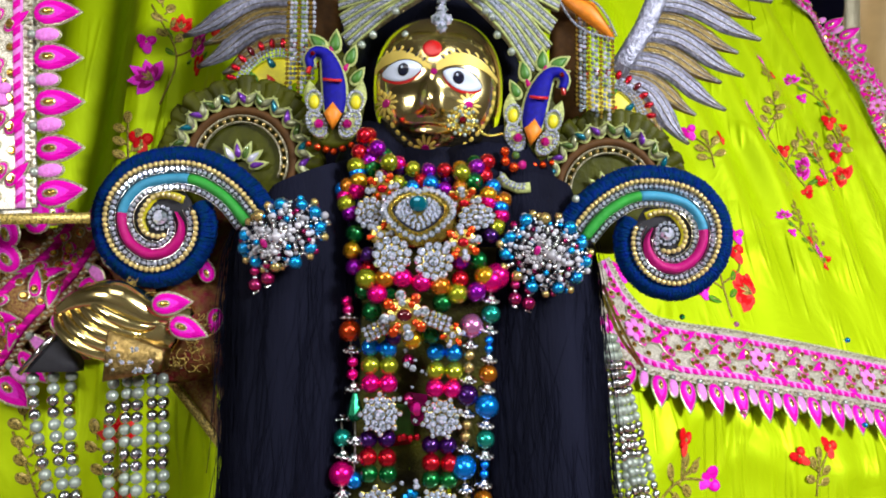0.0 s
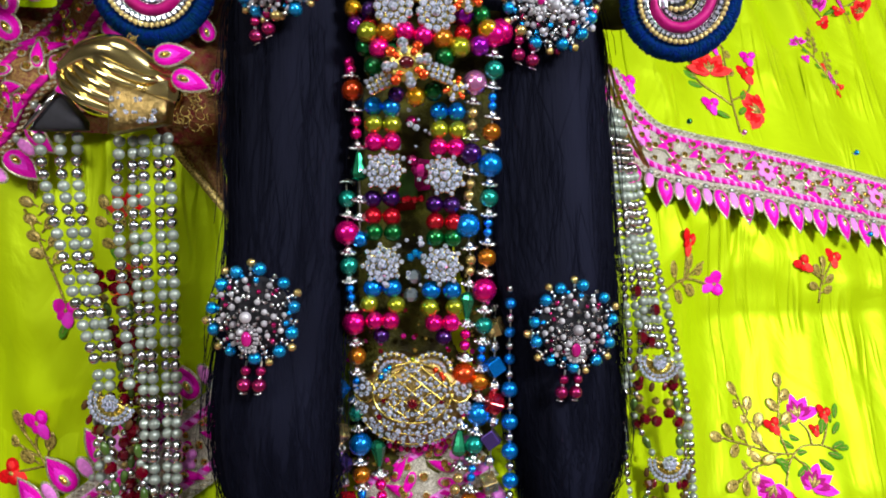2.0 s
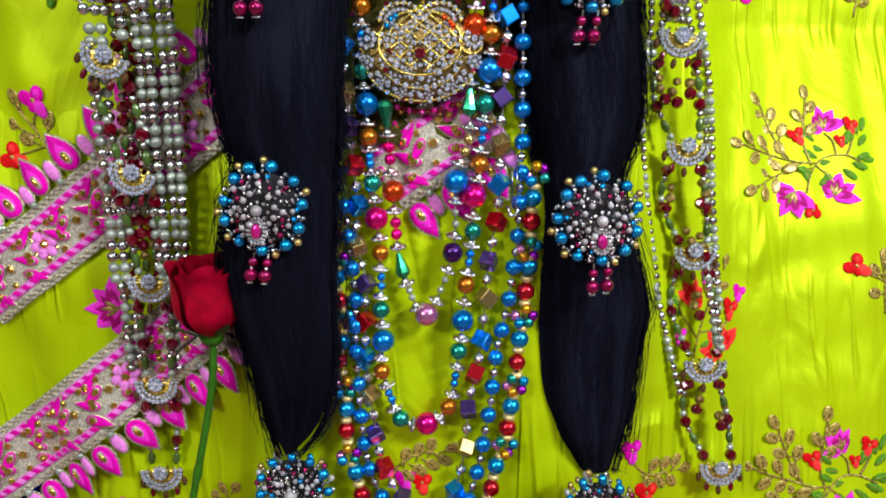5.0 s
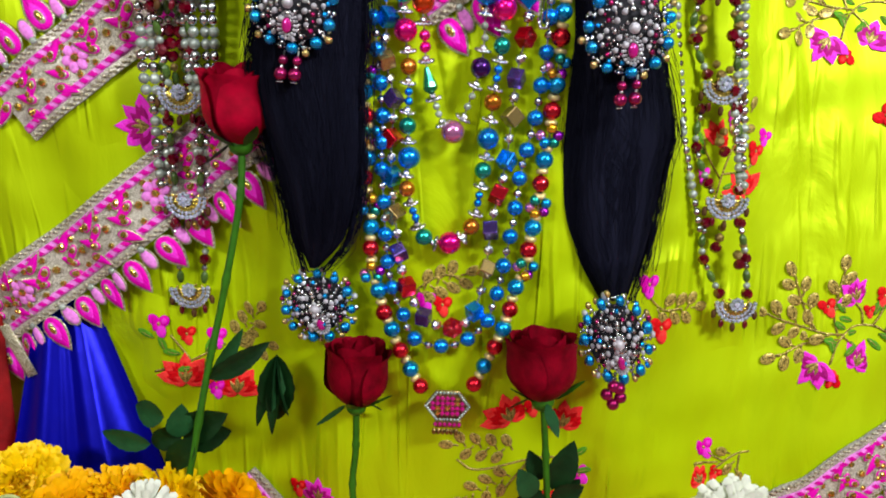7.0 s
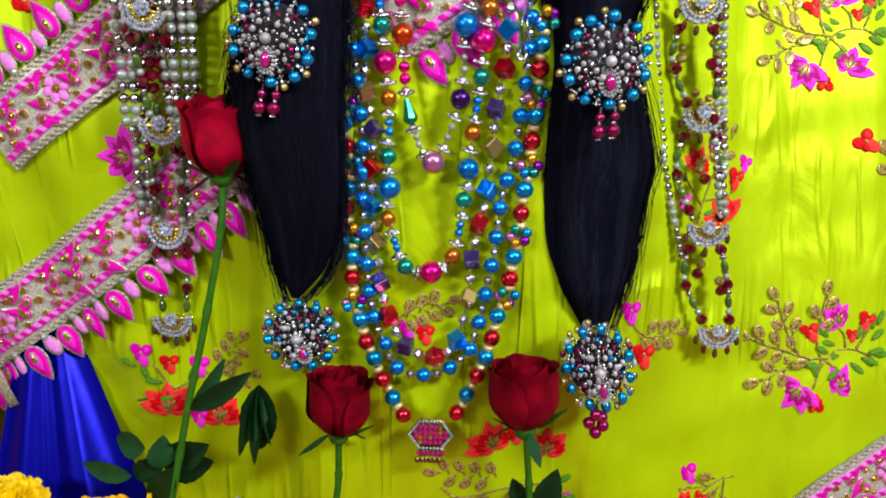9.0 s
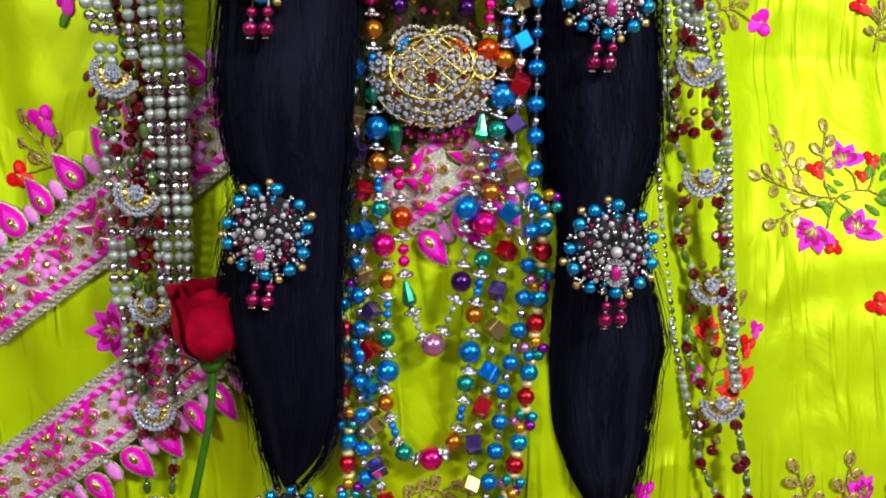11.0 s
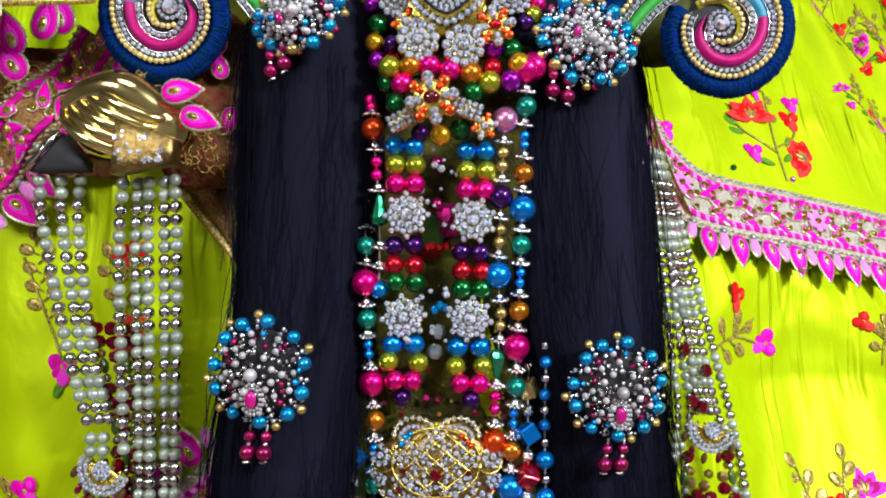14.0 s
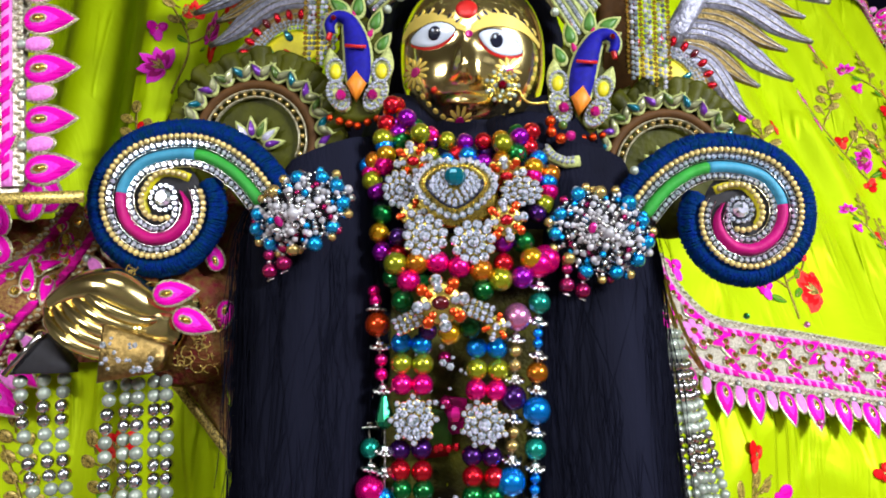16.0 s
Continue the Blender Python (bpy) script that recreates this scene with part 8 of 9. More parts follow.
string_beads(nk, lambda x, z: outer_y(x, z) + 0.02 * smooth(0.76, 0.84, z), [(0.047, 0.882), (0.043, 0.850), (0.040, 0.756), (0.040, 0.726), (0.038, 0.695), (0.036, 0.659), (0.036, 0.628), (0.033, 0.597), (0.027, 0.564), (0.025, 0.533), (0.022, 0.497), (0.016, 0.467), (0.011, 0.436), (0.008, 0.402), (-0.001, 0.363), (-0.020, 0.347), (-0.046, 0.356), (-0.061, 0.384), (-0.068, 0.414), (-0.072, 0.448), (-0.075, 0.481), (-0.075, 0.513), (-0.073, 0.546), (-0.080, 0.577), (-0.079, 0.610), (-0.081, 0.643), (-0.084, 0.674), (-0.087, 0.700), (-0.087, 0.737)],
             "1* s 2* s 3 s 4 s 1* s 2* s 3* s 4* s 1* s 2* s 3* s 4* s 1* s 2* s 3* s 4* s 1* s 2* s 3* s 2* s 3* s 4* s 1* s 2* s 3* s 4* s 1* s 2* s 3* s 4* s 1*", 4)
nk = necklace("long necklace of blue pearls with faceted silver spacers")
string_beads(nk, outer_y, [(0.054, 0.857), (0.053, 0.807), (0.052, 0.762), (0.053, 0.710), (0.053, 0.661), (0.052, 0.612), (0.048, 0.559), (0.039, 0.506), (0.034, 0.482), (0.028, 0.431), (0.018, 0.380), (0.011, 0.355), (-0.006, 0.337), (-0.029, 0.329), (-0.053, 0.335), (-0.064, 0.358), (-0.074, 0.382), (-0.080, 0.430), (-0.083, 0.487), (-0.083, 0.532), (-0.087, 0.585), (-0.090, 0.610), (-0.094, 0.638), (-0.097, 0.666)],
             "u* m u m u* m u m u* m U m U* m U m U* m U m U* m U m U* m U m U* m U* m U m U* m U m U* m U* m U* m U* m U* m U* m U* m U m U* m U m U* m U m U* m U m U* m U* m u* m u*", 5)
nk = necklace("outer necklace of turquoise and red beads with a pink pendant")
string_beads(nk, outer_y, [(0.065, 0.635), (0.062, 0.616), (0.062, 0.597), (0.061, 0.574), (0.060, 0.560), (0.058, 0.539), (0.057, 0.518), (0.054, 0.498), (0.052, 0.478), (0.051, 0.458), (0.047, 0.440), (0.044, 0.420), (0.043, 0.403), (0.035, 0.386), (0.031, 0.366), (0.025, 0.348), (0.018, 0.330), (0.010, 0.312), (0.001, 0.294)],
             "k* o t* o r* o k* o t* o r* o k* o t* o r* o k* o t* o r* o k* o t* o r* o t* o r* o t* o r*", 6)
string_beads(nk, outer_y, [(-0.047, 0.291), (-0.057, 0.307), (-0.066, 0.324), (-0.074, 0.344), (-0.081, 0.359), (-0.086, 0.379), (-0.091, 0.396), (-0.093, 0.417), (-0.093, 0.436), (-0.093, 0.456), (-0.098, 0.479), (-0.096, 0.496), (-0.093, 0.514), (-0.097, 0.531), (-0.098, 0.551), (-0.099, 0.567), (-0.102, 0.588)],
             "r* o t* o r* o t* o r* o t* o k* o r* o t* o k* o r* o t* o k* o r* o t* o k* o r* o", 7)
# hexagonal pendant
hx = [(0.0205 * math.cos(math.pi * i / 3) * (1.0 if i % 3 else 1.0), 0.0145 * math.sin(math.pi * i / 3) * 1.1) for i in range(6)]
PO = Vector((-0.0222, -0.0420, 0.2739))
b = Builder()
b.dome([(x * 1.03, z * 1.03) for x, z in hx], 0.003, 0)
b.dome([(-0.012, -0.014), (0.013, -0.014), (0.012, -0.023), (-0.011, -0.023)], 0.003, 0)
pl = part("pendant", b, BRASS, nk, "hexagonal pink stone pendant", at=Matrix.Translation(PO))
b = Builder()
edge = [(Vector((hx[i][0], 0, hx[i][1])).lerp(Vector((hx[(i + 1) % 6][0], 0, hx[(i + 1) % 6][1])), k / 6)) for i in range(6) for k in range(6)]
for p in edge:
    b.ball((p.x * 0.96, -0.004, p.z * 0.96), 0.0016, 0, 6, 5)
part("pearl_edge", b, PEARL, pl, "edge of tiny white pearls")
b = Builder()
rng = random.Random(2)
for i in range(7):
    for j in range(4):
        x, z = -0.0135 + 0.0045 * i, -0.0075 + 0.005 * j
        if abs(x) / 0.0185 + abs(z) / 0.03 < 0.85:
            b.stone((x, -0.003, z), 0.0023, rng.random() < 0.25, 0.0022, 6)
for i in range(6):
    b.stone((-0.011 + 0.0044 * i, -0.003, -0.0185), 0.002, 0, 0.002, 6)
part("stone_setting", b, [PINKGEM, GOLDGEM], pl, "small pink stones")
b = Builder()
for i in range(6):
    b.ball((-0.012 + 0.005 * i * 0.8, -0.001, -0.027), 0.0024, 0, 6, 5, (1, 0.8, 1.4))
part("drop_fringe", b, BRASS, pl, "small brass drops")

# safety pin
pin = Builder()
P0, P1 = Vector((0.0442, -0.0450, 0.6432)), Vector((0.0446, -0.0450, 0.6076))
pin.tube([P0, P0.lerp(P1, 0.5) + Vector((0.001, 0, 0)), P1], 0.0005, 0, 6)
pin.tube([P0 + Vector((0.0045, 0, 0)), P0.lerp(P1, 0.5) + Vector((0.0045, -0.001, 0)), P1 + Vector((0.003, 0, 0))], 0.0005, 0, 6)
pin.tube([P1 + Vector((-0.003, 0, 0.004)), P1 + Vector((-0.001, -0.001, -0.004)), P1 + Vector((0.004, 0, -0.004)), P1 + Vector((0.005, 0, 0.003))], 0.0016, 0, 8)
tagged(part("safety_pin", pin, MERCURY), "steel safety pin among the beads", "pin")



# ---- strings of pearls with half-moon ornaments ----
PP = [(PEARL, "small", 0.0047, 0.0095)] * 2 + [(MERCURY, "small", 0.0047, 0.0095)] * 2
PR = [(PEARL, "small", 0.0042, 0.0083)] * 3 + [(MERCURY, "small", 0.0041, 0.0081)] * 4
GC = [(REDGEM, "rough", 0.0056, 0.0092), (MERCURY, "small", 0.0034, 0.0068), (GREENGEM, "drop", 0.0048, 0.0125), (PEARL, "small", 0.0034, 0.0068)]


def shift(points, dx, dy=0.0):
    return [tuple(Vector(p) + Vector((dx, dy, 0))) for p in points]


def pearl_set(label):
    return thing("pearl_string", (0, 0, 0), label, "necklace", "pearl strings")


def moon(parent, at, r=0.0195, turn=0.0):
    m = part("half_moon", half_moon_mesh(r), None, parent, "half-moon ornament set with crystals", at=pose(*at, 0, turn, 0))
    for k in range(5):
        a = math.pi * (1.15 + 0.7 * k / 4)
        b = bead(m, (r * 1.1 * math.cos(a), -0.001, r * 1.22 * math.sin(a) + r * 0.2), 0.0034, REDGEM if k % 2 else BROWNVELVET, "drop", None, "dangle")
    return m


MOON = []


def half_moon_mesh(r):
    if not MOON:
        b = Builder()
        n = 22
        out = [(r * math.cos(math.pi + math.pi * i / n), r * math.sin(math.pi + math.pi * i / n) + r * 0.25) for i in range(n + 1)]
        b.dome(out, 0.003, 0, centre=(0, 0))
        for f, m, s in ((0.9, 15, 0.0022), (0.68, 13, 0.0018)):
            for i in range(m):
                a = math.pi * (1.0 + i / (m - 1))
                b.stone((r * f * math.cos(a), -0.003, r * f * math.sin(a) + r * 0.25), s, 1, 0.0018, 7)
        for i in range(9):
            a = math.pi * (1.0 + i / 8)
            b.tube([(r * 0.2 * math.cos(a), -0.003, r * 0.2 * math.sin(a) + 0.1 * r), (r * 0.62 * math.cos(a), -0.0035, r * 0.62 * math.sin(a) + r * 0.2)], 0.0008, 2, 5)
        for i in range(8):
            a = math.pi * 2 * i / 8
            b.stone((r * 0.25 * math.cos(a), -0.0055, r * 0.25 * math.sin(a) + r * 0.22), 0.0023, 1, 0.0022, 7)
        b.stone((0, -0.006, r * 0.22), 0.0028, 1, 0.0024)
        for i in range(7):
            b.ball((r * (-0.9 + 0.3 * i), -0.002, r * (0.3 + 0.12 * math.cos((i - 3) * 0.5))), 0.0016, 2, 6, 4)
        MOON.append(b.mesh("half_moon", [GOLDWIRE, CRYSTAL, GOLDWIRE]))
    return MOON[0]


ps = pearl_set("several strings of white and silver pearls hanging from the golden hand")
for k in (0.2, 1.5, 2.8):
    top = Vector((-0.3178, -0.0600, 0.9421)).lerp(Vector((-0.2875, -0.0550, 0.9439)), k / 3)
    mid = Vector((-0.3150, -0.0550, 0.8995)).lerp(Vector((-0.2902, -0.0500, 0.8991)), k / 3)
    low = Vector((-0.2967, -0.0500, 0.8143)).lerp(Vector((-0.2804, -0.0450, 0.8132)), k / 3)
    end = Vector((-0.2819, -0.0450, 0.7583)).lerp(Vector((-0.2676, -0.0400, 0.7582)), k / 3)
    strand(ps, [q + Vector((0, 0.004 * (k > 1), 0)) for q in (top, mid, low, end)], PP, show=False)
for k in range(5):
    x = k / 4
    dy = 0.004 * (k % 2)
    top = Vector((-0.2519, -0.0620, 0.9393)).lerp(Vector((-0.2164, -0.0580, 0.9426)), x) + Vector((0, dy, 0))
    mid = Vector((-0.2566, -0.0560, 0.8812)).lerp(Vector((-0.2165, -0.0500, 0.8805)), x) + Vector((0, dy, 0))
    end = Vector((-0.2524, -0.0480, 0.7382)).lerp(Vector((-0.2170, -0.0420, 0.7378)), x) + Vector((0, dy, 0))
    more = []
    if k > 0:
        more = [Vector((-0.2561, -0.0360, 0.6335)).lerp(Vector((-0.2205, -0.0340, 0.6331)), x) + Vector((0, dy, 0)), Vector((-0.2544, -0.0260, 0.5342)).lerp(Vector((-0.2235, -0.0260, 0.5343)), x) + Vector((0, dy, 0))]
    strand(ps, [top, mid, end] + more, PP, show=False)
ps = pearl_set("double string of pearls joined by crystal half-moons and garnet beads")
left = [(-0.2805, -0.0420, 0.7537), (-0.2834, -0.0360, 0.6895), (-0.2835, -0.0300, 0.6226), (-0.2864, -0.0240, 0.5530), (-0.2827, -0.0180, 0.5348), (-0.2859, -0.0120, 0.4910), (-0.2860, -0.0080, 0.4592)]
right = [(-0.2243, -0.0420, 0.7378), (-0.2296, -0.0360, 0.6895), (-0.2313, -0.0300, 0.6132), (-0.2323, -0.0240, 0.5532), (-0.2415, -0.0120, 0.4971), (-0.2423, -0.0080, 0.4589)]
strand(ps, left, PP, show=False)
strand(ps, shift(left[:5], 0.008, 0.003), PP, show=False)
right2 = [(-0.2243, -0.0240, 0.5335), (-0.2415, -0.0120, 0.4971), (-0.2423, -0.0080, 0.4589)]
strand(ps, right2, PP, show=False)
strand(ps, shift(right2, -0.009, 0.003), PP, show=False)
strand(ps, shift(left[4:], 0.008, 0.003), PP, show=False)
for i, (x0, x1) in enumerate(((-0.004, 0.006), (0.008, 0.012), (0.018, 0.02), (0.026, 0.03))):
    strand(ps, [Vector((-0.2807, -0.0340, 0.8343)) + Vector((x0, 0, 0)), Vector((-0.2727, -0.0300, 0.7444)) + Vector((x1, 0.003 * (i % 2), 0)), Vector((-0.2741, -0.0260, 0.6313)) + Vector((x1, 0, 0)), Vector((-0.2710, -0.0140, 0.5444)) + Vector((x0, 0, 0))],
           [(REDGEM, "rough", 0.0055, 0.0105)] * (2 + i % 2) + [(BRASS, "rough", 0.0036, 0.0072), (GREENGEM, "drop", 0.0045, 0.012), (MERCURY, "small", 0.0034, 0.007)], show=False)
moons = ((-0.2675, -0.0480, 0.7248), (-0.2561, -0.0420, 0.6348), (-0.2555, -0.0260, 0.5427), (-0.2609, -0.0160, 0.4489), (-0.2670, -0.0060, 0.3607))
for i, p in enumerate(moons):
    moon(ps, p, turn=(25, 18, 6, 0, -4)[i])
for a, c in zip(moons, moons[1:]):
    a, c = Vector(a), Vector(c)
    d = c - a
    for s in (-1, 1):
        strand(ps, [a + Vector((s * 0.014, 0.004, -0.016)), a + d * 0.5 + Vector((s * 0.013, 0.006, 0)), c + Vector((s * 0.011, 0.004, 0.008))], GC, show=False)

ps = pearl_set("bunch of pearl strings with crystal half-moons beside the tress")
for k in (0, 1, 2, 3, 4, 5, 6):
    x = (0, 0.25, 0.5, 0.75, 1, 0.38, 0.63)[k]
    a = Vector((0.1397, 0.0000, 0.9730)).lerp(Vector((0.1518, 0.0150, 0.9723)), x)
    c = Vector((0.1481, 0.0100, 0.9032)).lerp(Vector((0.1722, 0.0250, 0.9028)), x)
    d = Vector((0.1589, 0.0200, 0.8222)).lerp(Vector((0.1950, 0.0350, 0.8198)), x)
    e = Vector((0.1638, 0.0250, 0.7602)).lerp(Vector((0.2137, 0.0400, 0.7562)), x)
    pts = [q + Vector((random.uniform(-0.002, 0.002), random.uniform(-0.004, 0.004) if k > 4 else 0, 0)) for q in (a, c, d, e)]
    if k == 0:
        pts += [Vector(p) for p in ((0.1615, 0.0300, 0.7064), (0.1696, 0.0350, 0.6186), (0.1836, 0.0300, 0.5255), (0.1804, 0.0280, 0.5297), (0.1944, 0.0240, 0.4742), (0.2067, 0.0200, 0.4272))]
    elif k == 4:
        pts += [Vector(p) for p in ((0.2251, 0.0400, 0.6901), (0.2316, 0.0400, 0.6071), (0.2423, 0.0360, 0.5128), (0.2382, 0.0300, 0.5108), (0.2442, 0.0260, 0.4674))]
    elif k == 1:
        pts += [Vector(p) for p in ((0.1587, 0.0340, 0.6959), (0.1627, 0.0360, 0.6183), (0.1808, 0.0340, 0.5133), (0.1801, 0.0300, 0.5195))]
    elif k == 3:
        pts += [Vector(p) for p in ((0.2199, 0.0420, 0.7207), (0.2261, 0.0420, 0.6066), (0.2362, 0.0380, 0.5335), (0.2283, 0.0340, 0.5455), (0.2348, 0.0300, 0.5056), (0.2415, 0.0270, 0.4672))]
    strand(ps, pts, PR, show=False)
moons = ((0.1920, 0.0280, 0.7440), (0.2034, 0.0300, 0.6516), (0.2161, 0.0320, 0.5577), (0.2280, 0.0220, 0.4544), (0.2450, 0.0140, 0.3572))
for i, p in enumerate(moons):
    moon(ps, p, turn=(14, 4, 0, 0, 0)[i])
for a, c in zip(moons, moons[1:]):
    a, c = Vector(a), Vector(c)
    d = c - a
    for s in (-1, 1):
        strand(ps, [a + Vector((s * 0.015, 0.004, -0.014)), a + d * 0.5 + Vector((s * 0.02 - 0.004, 0.006, 0)), c + Vector((s * 0.012, 0.004, 0.008))], GC, show=False)
for i, c in enumerate(((0.1796, 0.0300, 0.7039), (0.1922, 0.0320, 0.7012), (0.2060, 0.0320, 0.7087), (0.1919, 0.0340, 0.6084), (0.2218, 0.0340, 0.6126), (0.2114, 0.0300, 0.5695), (0.2231, 0.0300, 0.5650), (0.2210, 0.0280, 0.5106), (0.2476, 0.0220, 0.4060), (0.2268, 0.0240, 0.4215))):
    for k in range(3):
        bead(ps, Vector(c) + Vector((0.003 * math.cos(k * 2.1 + i), 0.002 * k, 0.009 * (k - 1))), 0.0056 - 0.0008 * k, (REDGEM, BRASS, BRASS)[k], "rough", pose(0, 0, 0, 40 * k, 30 * i, 0))
for p in ((0.1764, 0.0200, 0.7711), (0.1844, 0.0220, 0.7662), (0.1707, 0.0200, 0.8123), (0.1886, 0.0220, 0.7955)):
    bead(ps, p, 0.0055, REDGEM, "rough")


# bracelet clasps above the strings
def clasp(at, pts, mat, label, studs):
    top = thing("bracelet_clasp", at, label, "bracelet")
    b = Builder()
    b.dome(pts, 0.006, 0, base=0.012)
    part("plate", b, mat, top)
    if studs:
        b = Builder()
        rng = random.Random(5)
        for i in range(34):
            x, z = rng.uniform(-0.017, 0.018), rng.uniform(-0.012, 0.01)
            if z < 0.012 - (x + 0.017) * 0.35:
                b.stone((x, -0.0045, z), rng.uniform(0.0012, 0.0024), 0, 0.0022, 6)
        part("crystal_setting", b, CRYSTAL, top)
    else:
        b = Builder()
        b.tube([(pts[0][0], -0.006, pts[0][1]), (pts[1][0], -0.006, pts[1][1])], 0.0024, 0, 6)
        part("edge", b, MERCURY, top, "bright silver edge")
    return top


clasp((-0.2988, -0.0660, 0.9548), [(-0.02, -0.012), (0.004, 0.016), (0.02, -0.004), (0.02, -0.011)], SLATE, "dark metal clasp with a silver edge holding pearls", False)
clasp((-0.2300, -0.0820, 0.9583), [(-0.021, -0.02), (-0.019, 0.02), (0.024, 0.004), (0.022, -0.012)], BRASS, "triangular brass clasp set with small crystals", True)



# ---- roses ----
def rose_bloom(r, h, rng):
    """Wrapped petals of a half-open rose; base at the origin."""
    petals = []
    for k in range(12):
        b = Builder()
        layer = 0.42 + 0.58 * k / 11
        a0 = k * 2.4 + rng.uniform(-0.2, 0.2)
        span = radians(150 - 25 * k / 11)
        top = h * (0.97 - 0.1 * k / 11 + rng.uniform(-0.04, 0.03))
        nu, nv = 12, 10
        vs, fs = [], []
        for back in (0, 1):
            for i in range(nv + 1):
                v = i / nv
                for j in range(nu + 1):
                    u = j / nu * 2 - 1
                    rr = r * layer * (0.22 + 0.8 * math.sin(min(1.0, v * 2.1) * math.pi / 2) ** 0.8 - 0.1 * max(0, v - 0.55))
                    if v > 0.86 and k > 4:
                        rr += r * 0.16 * (v - 0.86) / 0.14 * (0.6 + 0.4 * math.cos(u * 3))
                    rr += back * 0.0007 + 0.0012 * math.sin(u * 4 + k) * v
                    a = a0 + u * span / 2 * (0.65 + 0.35 * math.sin(v * math.pi * 0.7 + 0.4))
                    z = top * v * (1 - 0.14 * u * u * v)
                    vs.append((rr * math.cos(a), rr * math.sin(a), z))
        w = nu + 1
        for back in (0, 1):
            o = back * (nv + 1) * w
            for i in range(nv):
                for j in range(nu):
                    q = o + i * w + j
                    fs.append((q, q + 1, q + w + 1, q + w))
        b.add(vs, fs)
        petals.append(b)
    return petals


def leaf_shape(l, w, fold=0.25, bend=0.15):
    b = Builder()
    n = 12
    vs, fs = [], []
    for back in (0, 1):
        for i in range(n + 1):
            t = i / n
            ww = w * 0.5 * math.sin(math.pi * t ** 0.85) ** 0.8 * (1 + 0.06 * (i % 2))
            for u in (-1, -0.5, 0, 0.5, 1):
                vs.append((ww * u, -abs(u) * ww * fold + bend * l * t * t + back * 0.0007, l * t))
    for back in (0, 1):
        o = back * (n + 1) * 5
        for i in range(n):
            for j in range(4):
                q = o + i * 5 + j
                fs.append((q, q + 1, q + 6, q + 5))
    b.add(vs, fs)
    return b


def rose(base, tilt, r, h, stem, mat, label, seed, leaves=()):
    rng = random.Random(seed)
    top = thing("rose", base, label, "rose", "long-stemmed red roses")
    for bld in rose_bloom(r, h, rng):
        part("petal", bld, mat, top, at=tilt)
    b = Builder()
    b.ball((0, 0, -0.001), r * 0.34, 0, 12, 8, (1, 1, 0.9))
    part("calyx", b, STEM, top, at=tilt)
    for k in range(5):
        a = 72 * k + 20
        part("sepal", leaf_shape(h * 0.5, r * 0.34, 0.2, -0.1), LEAFPALE if k % 2 else STEM, top, at=tilt @ pose(0, 0, 0, 0, 0, a) @ Matrix.Translation((0, -r * 0.32, 0)) @ pose(0, 0, 0, 50 + 70 * (k % 2), 0, 0))
    inv = Vector(base)
    path = spline([Vector(p) - inv for p in stem], 10)
    b = Builder()
    n = len(path)
    b.tube(path, [0.0031 + 0.0008 * (i % 9 == 0) for i in range(n)], 0, 9)
    part("stem", b, STEM, top)
    for at, l, w, turn, m in leaves:
        part("leaf", leaf_shape(l, w), m, top, at=Matrix.Translation(Vector(at) - inv) @ pose(*((0, 0, 0) + turn)))
    return top


rose((-0.1980, -0.0500, 0.5073), pose(0, 0, 0, 4, -3, 20), 0.03, 0.068, [(-0.1969, -0.0500, 0.5100), (-0.2000, -0.0550, 0.4600), (-0.2159, -0.0650, 0.3774), (-0.2285, -0.0750, 0.3172), (-0.2432, -0.0900, 0.2347), (-0.2595, -0.1050, 0.1420)],
     ROSEBRIGHT, "bright red long-stemmed rose leaning beside the tress", 3,
     [((-0.2264, -0.0800, 0.3086), 0.058, 0.02, (10, 64, 30), LEAF), ((-0.2286, -0.0740, 0.3081), 0.055, 0.016, (0, 60, 60), LEAFPALE), ((-0.2670, -0.0850, 0.2731), 0.031, 0.025, (0, -80, -10), LEAFPALE), ((-0.2797, -0.0880, 0.2481), 0.047, 0.019, (0, -82, 0), LEAFPALE),
      ((-0.2584, -0.0800, 0.2516), 0.032, 0.022, (10, 10, 20), LEAFPALE), ((-0.2606, -0.0740, 0.2530), 0.05, 0.03, (10, 66, 0), LEAF), ((-0.2576, -0.0700, 0.2464), 0.042, 0.03, (0, 85, 0), LEAF), ((-0.2419, -0.0880, 0.2565), 0.042, 0.022, (10, 215, 0), LEAF), ((-0.2825, -0.0800, 0.2449), 0.03, 0.022, (0, 70, 0), LEAF)])
rose((-0.1034, -0.0580, 0.2783), pose(0, 0, 0, 2, 2, 50), 0.028, 0.064, [(-0.1035, -0.0580, 0.2766), (-0.1041, -0.0600, 0.2355), (-0.1064, -0.0650, 0.1898), (-0.0940, -0.0750, 0.1013)],
     ROSEPETAL, "dark red long-stemmed rose standing before the skirt", 5)
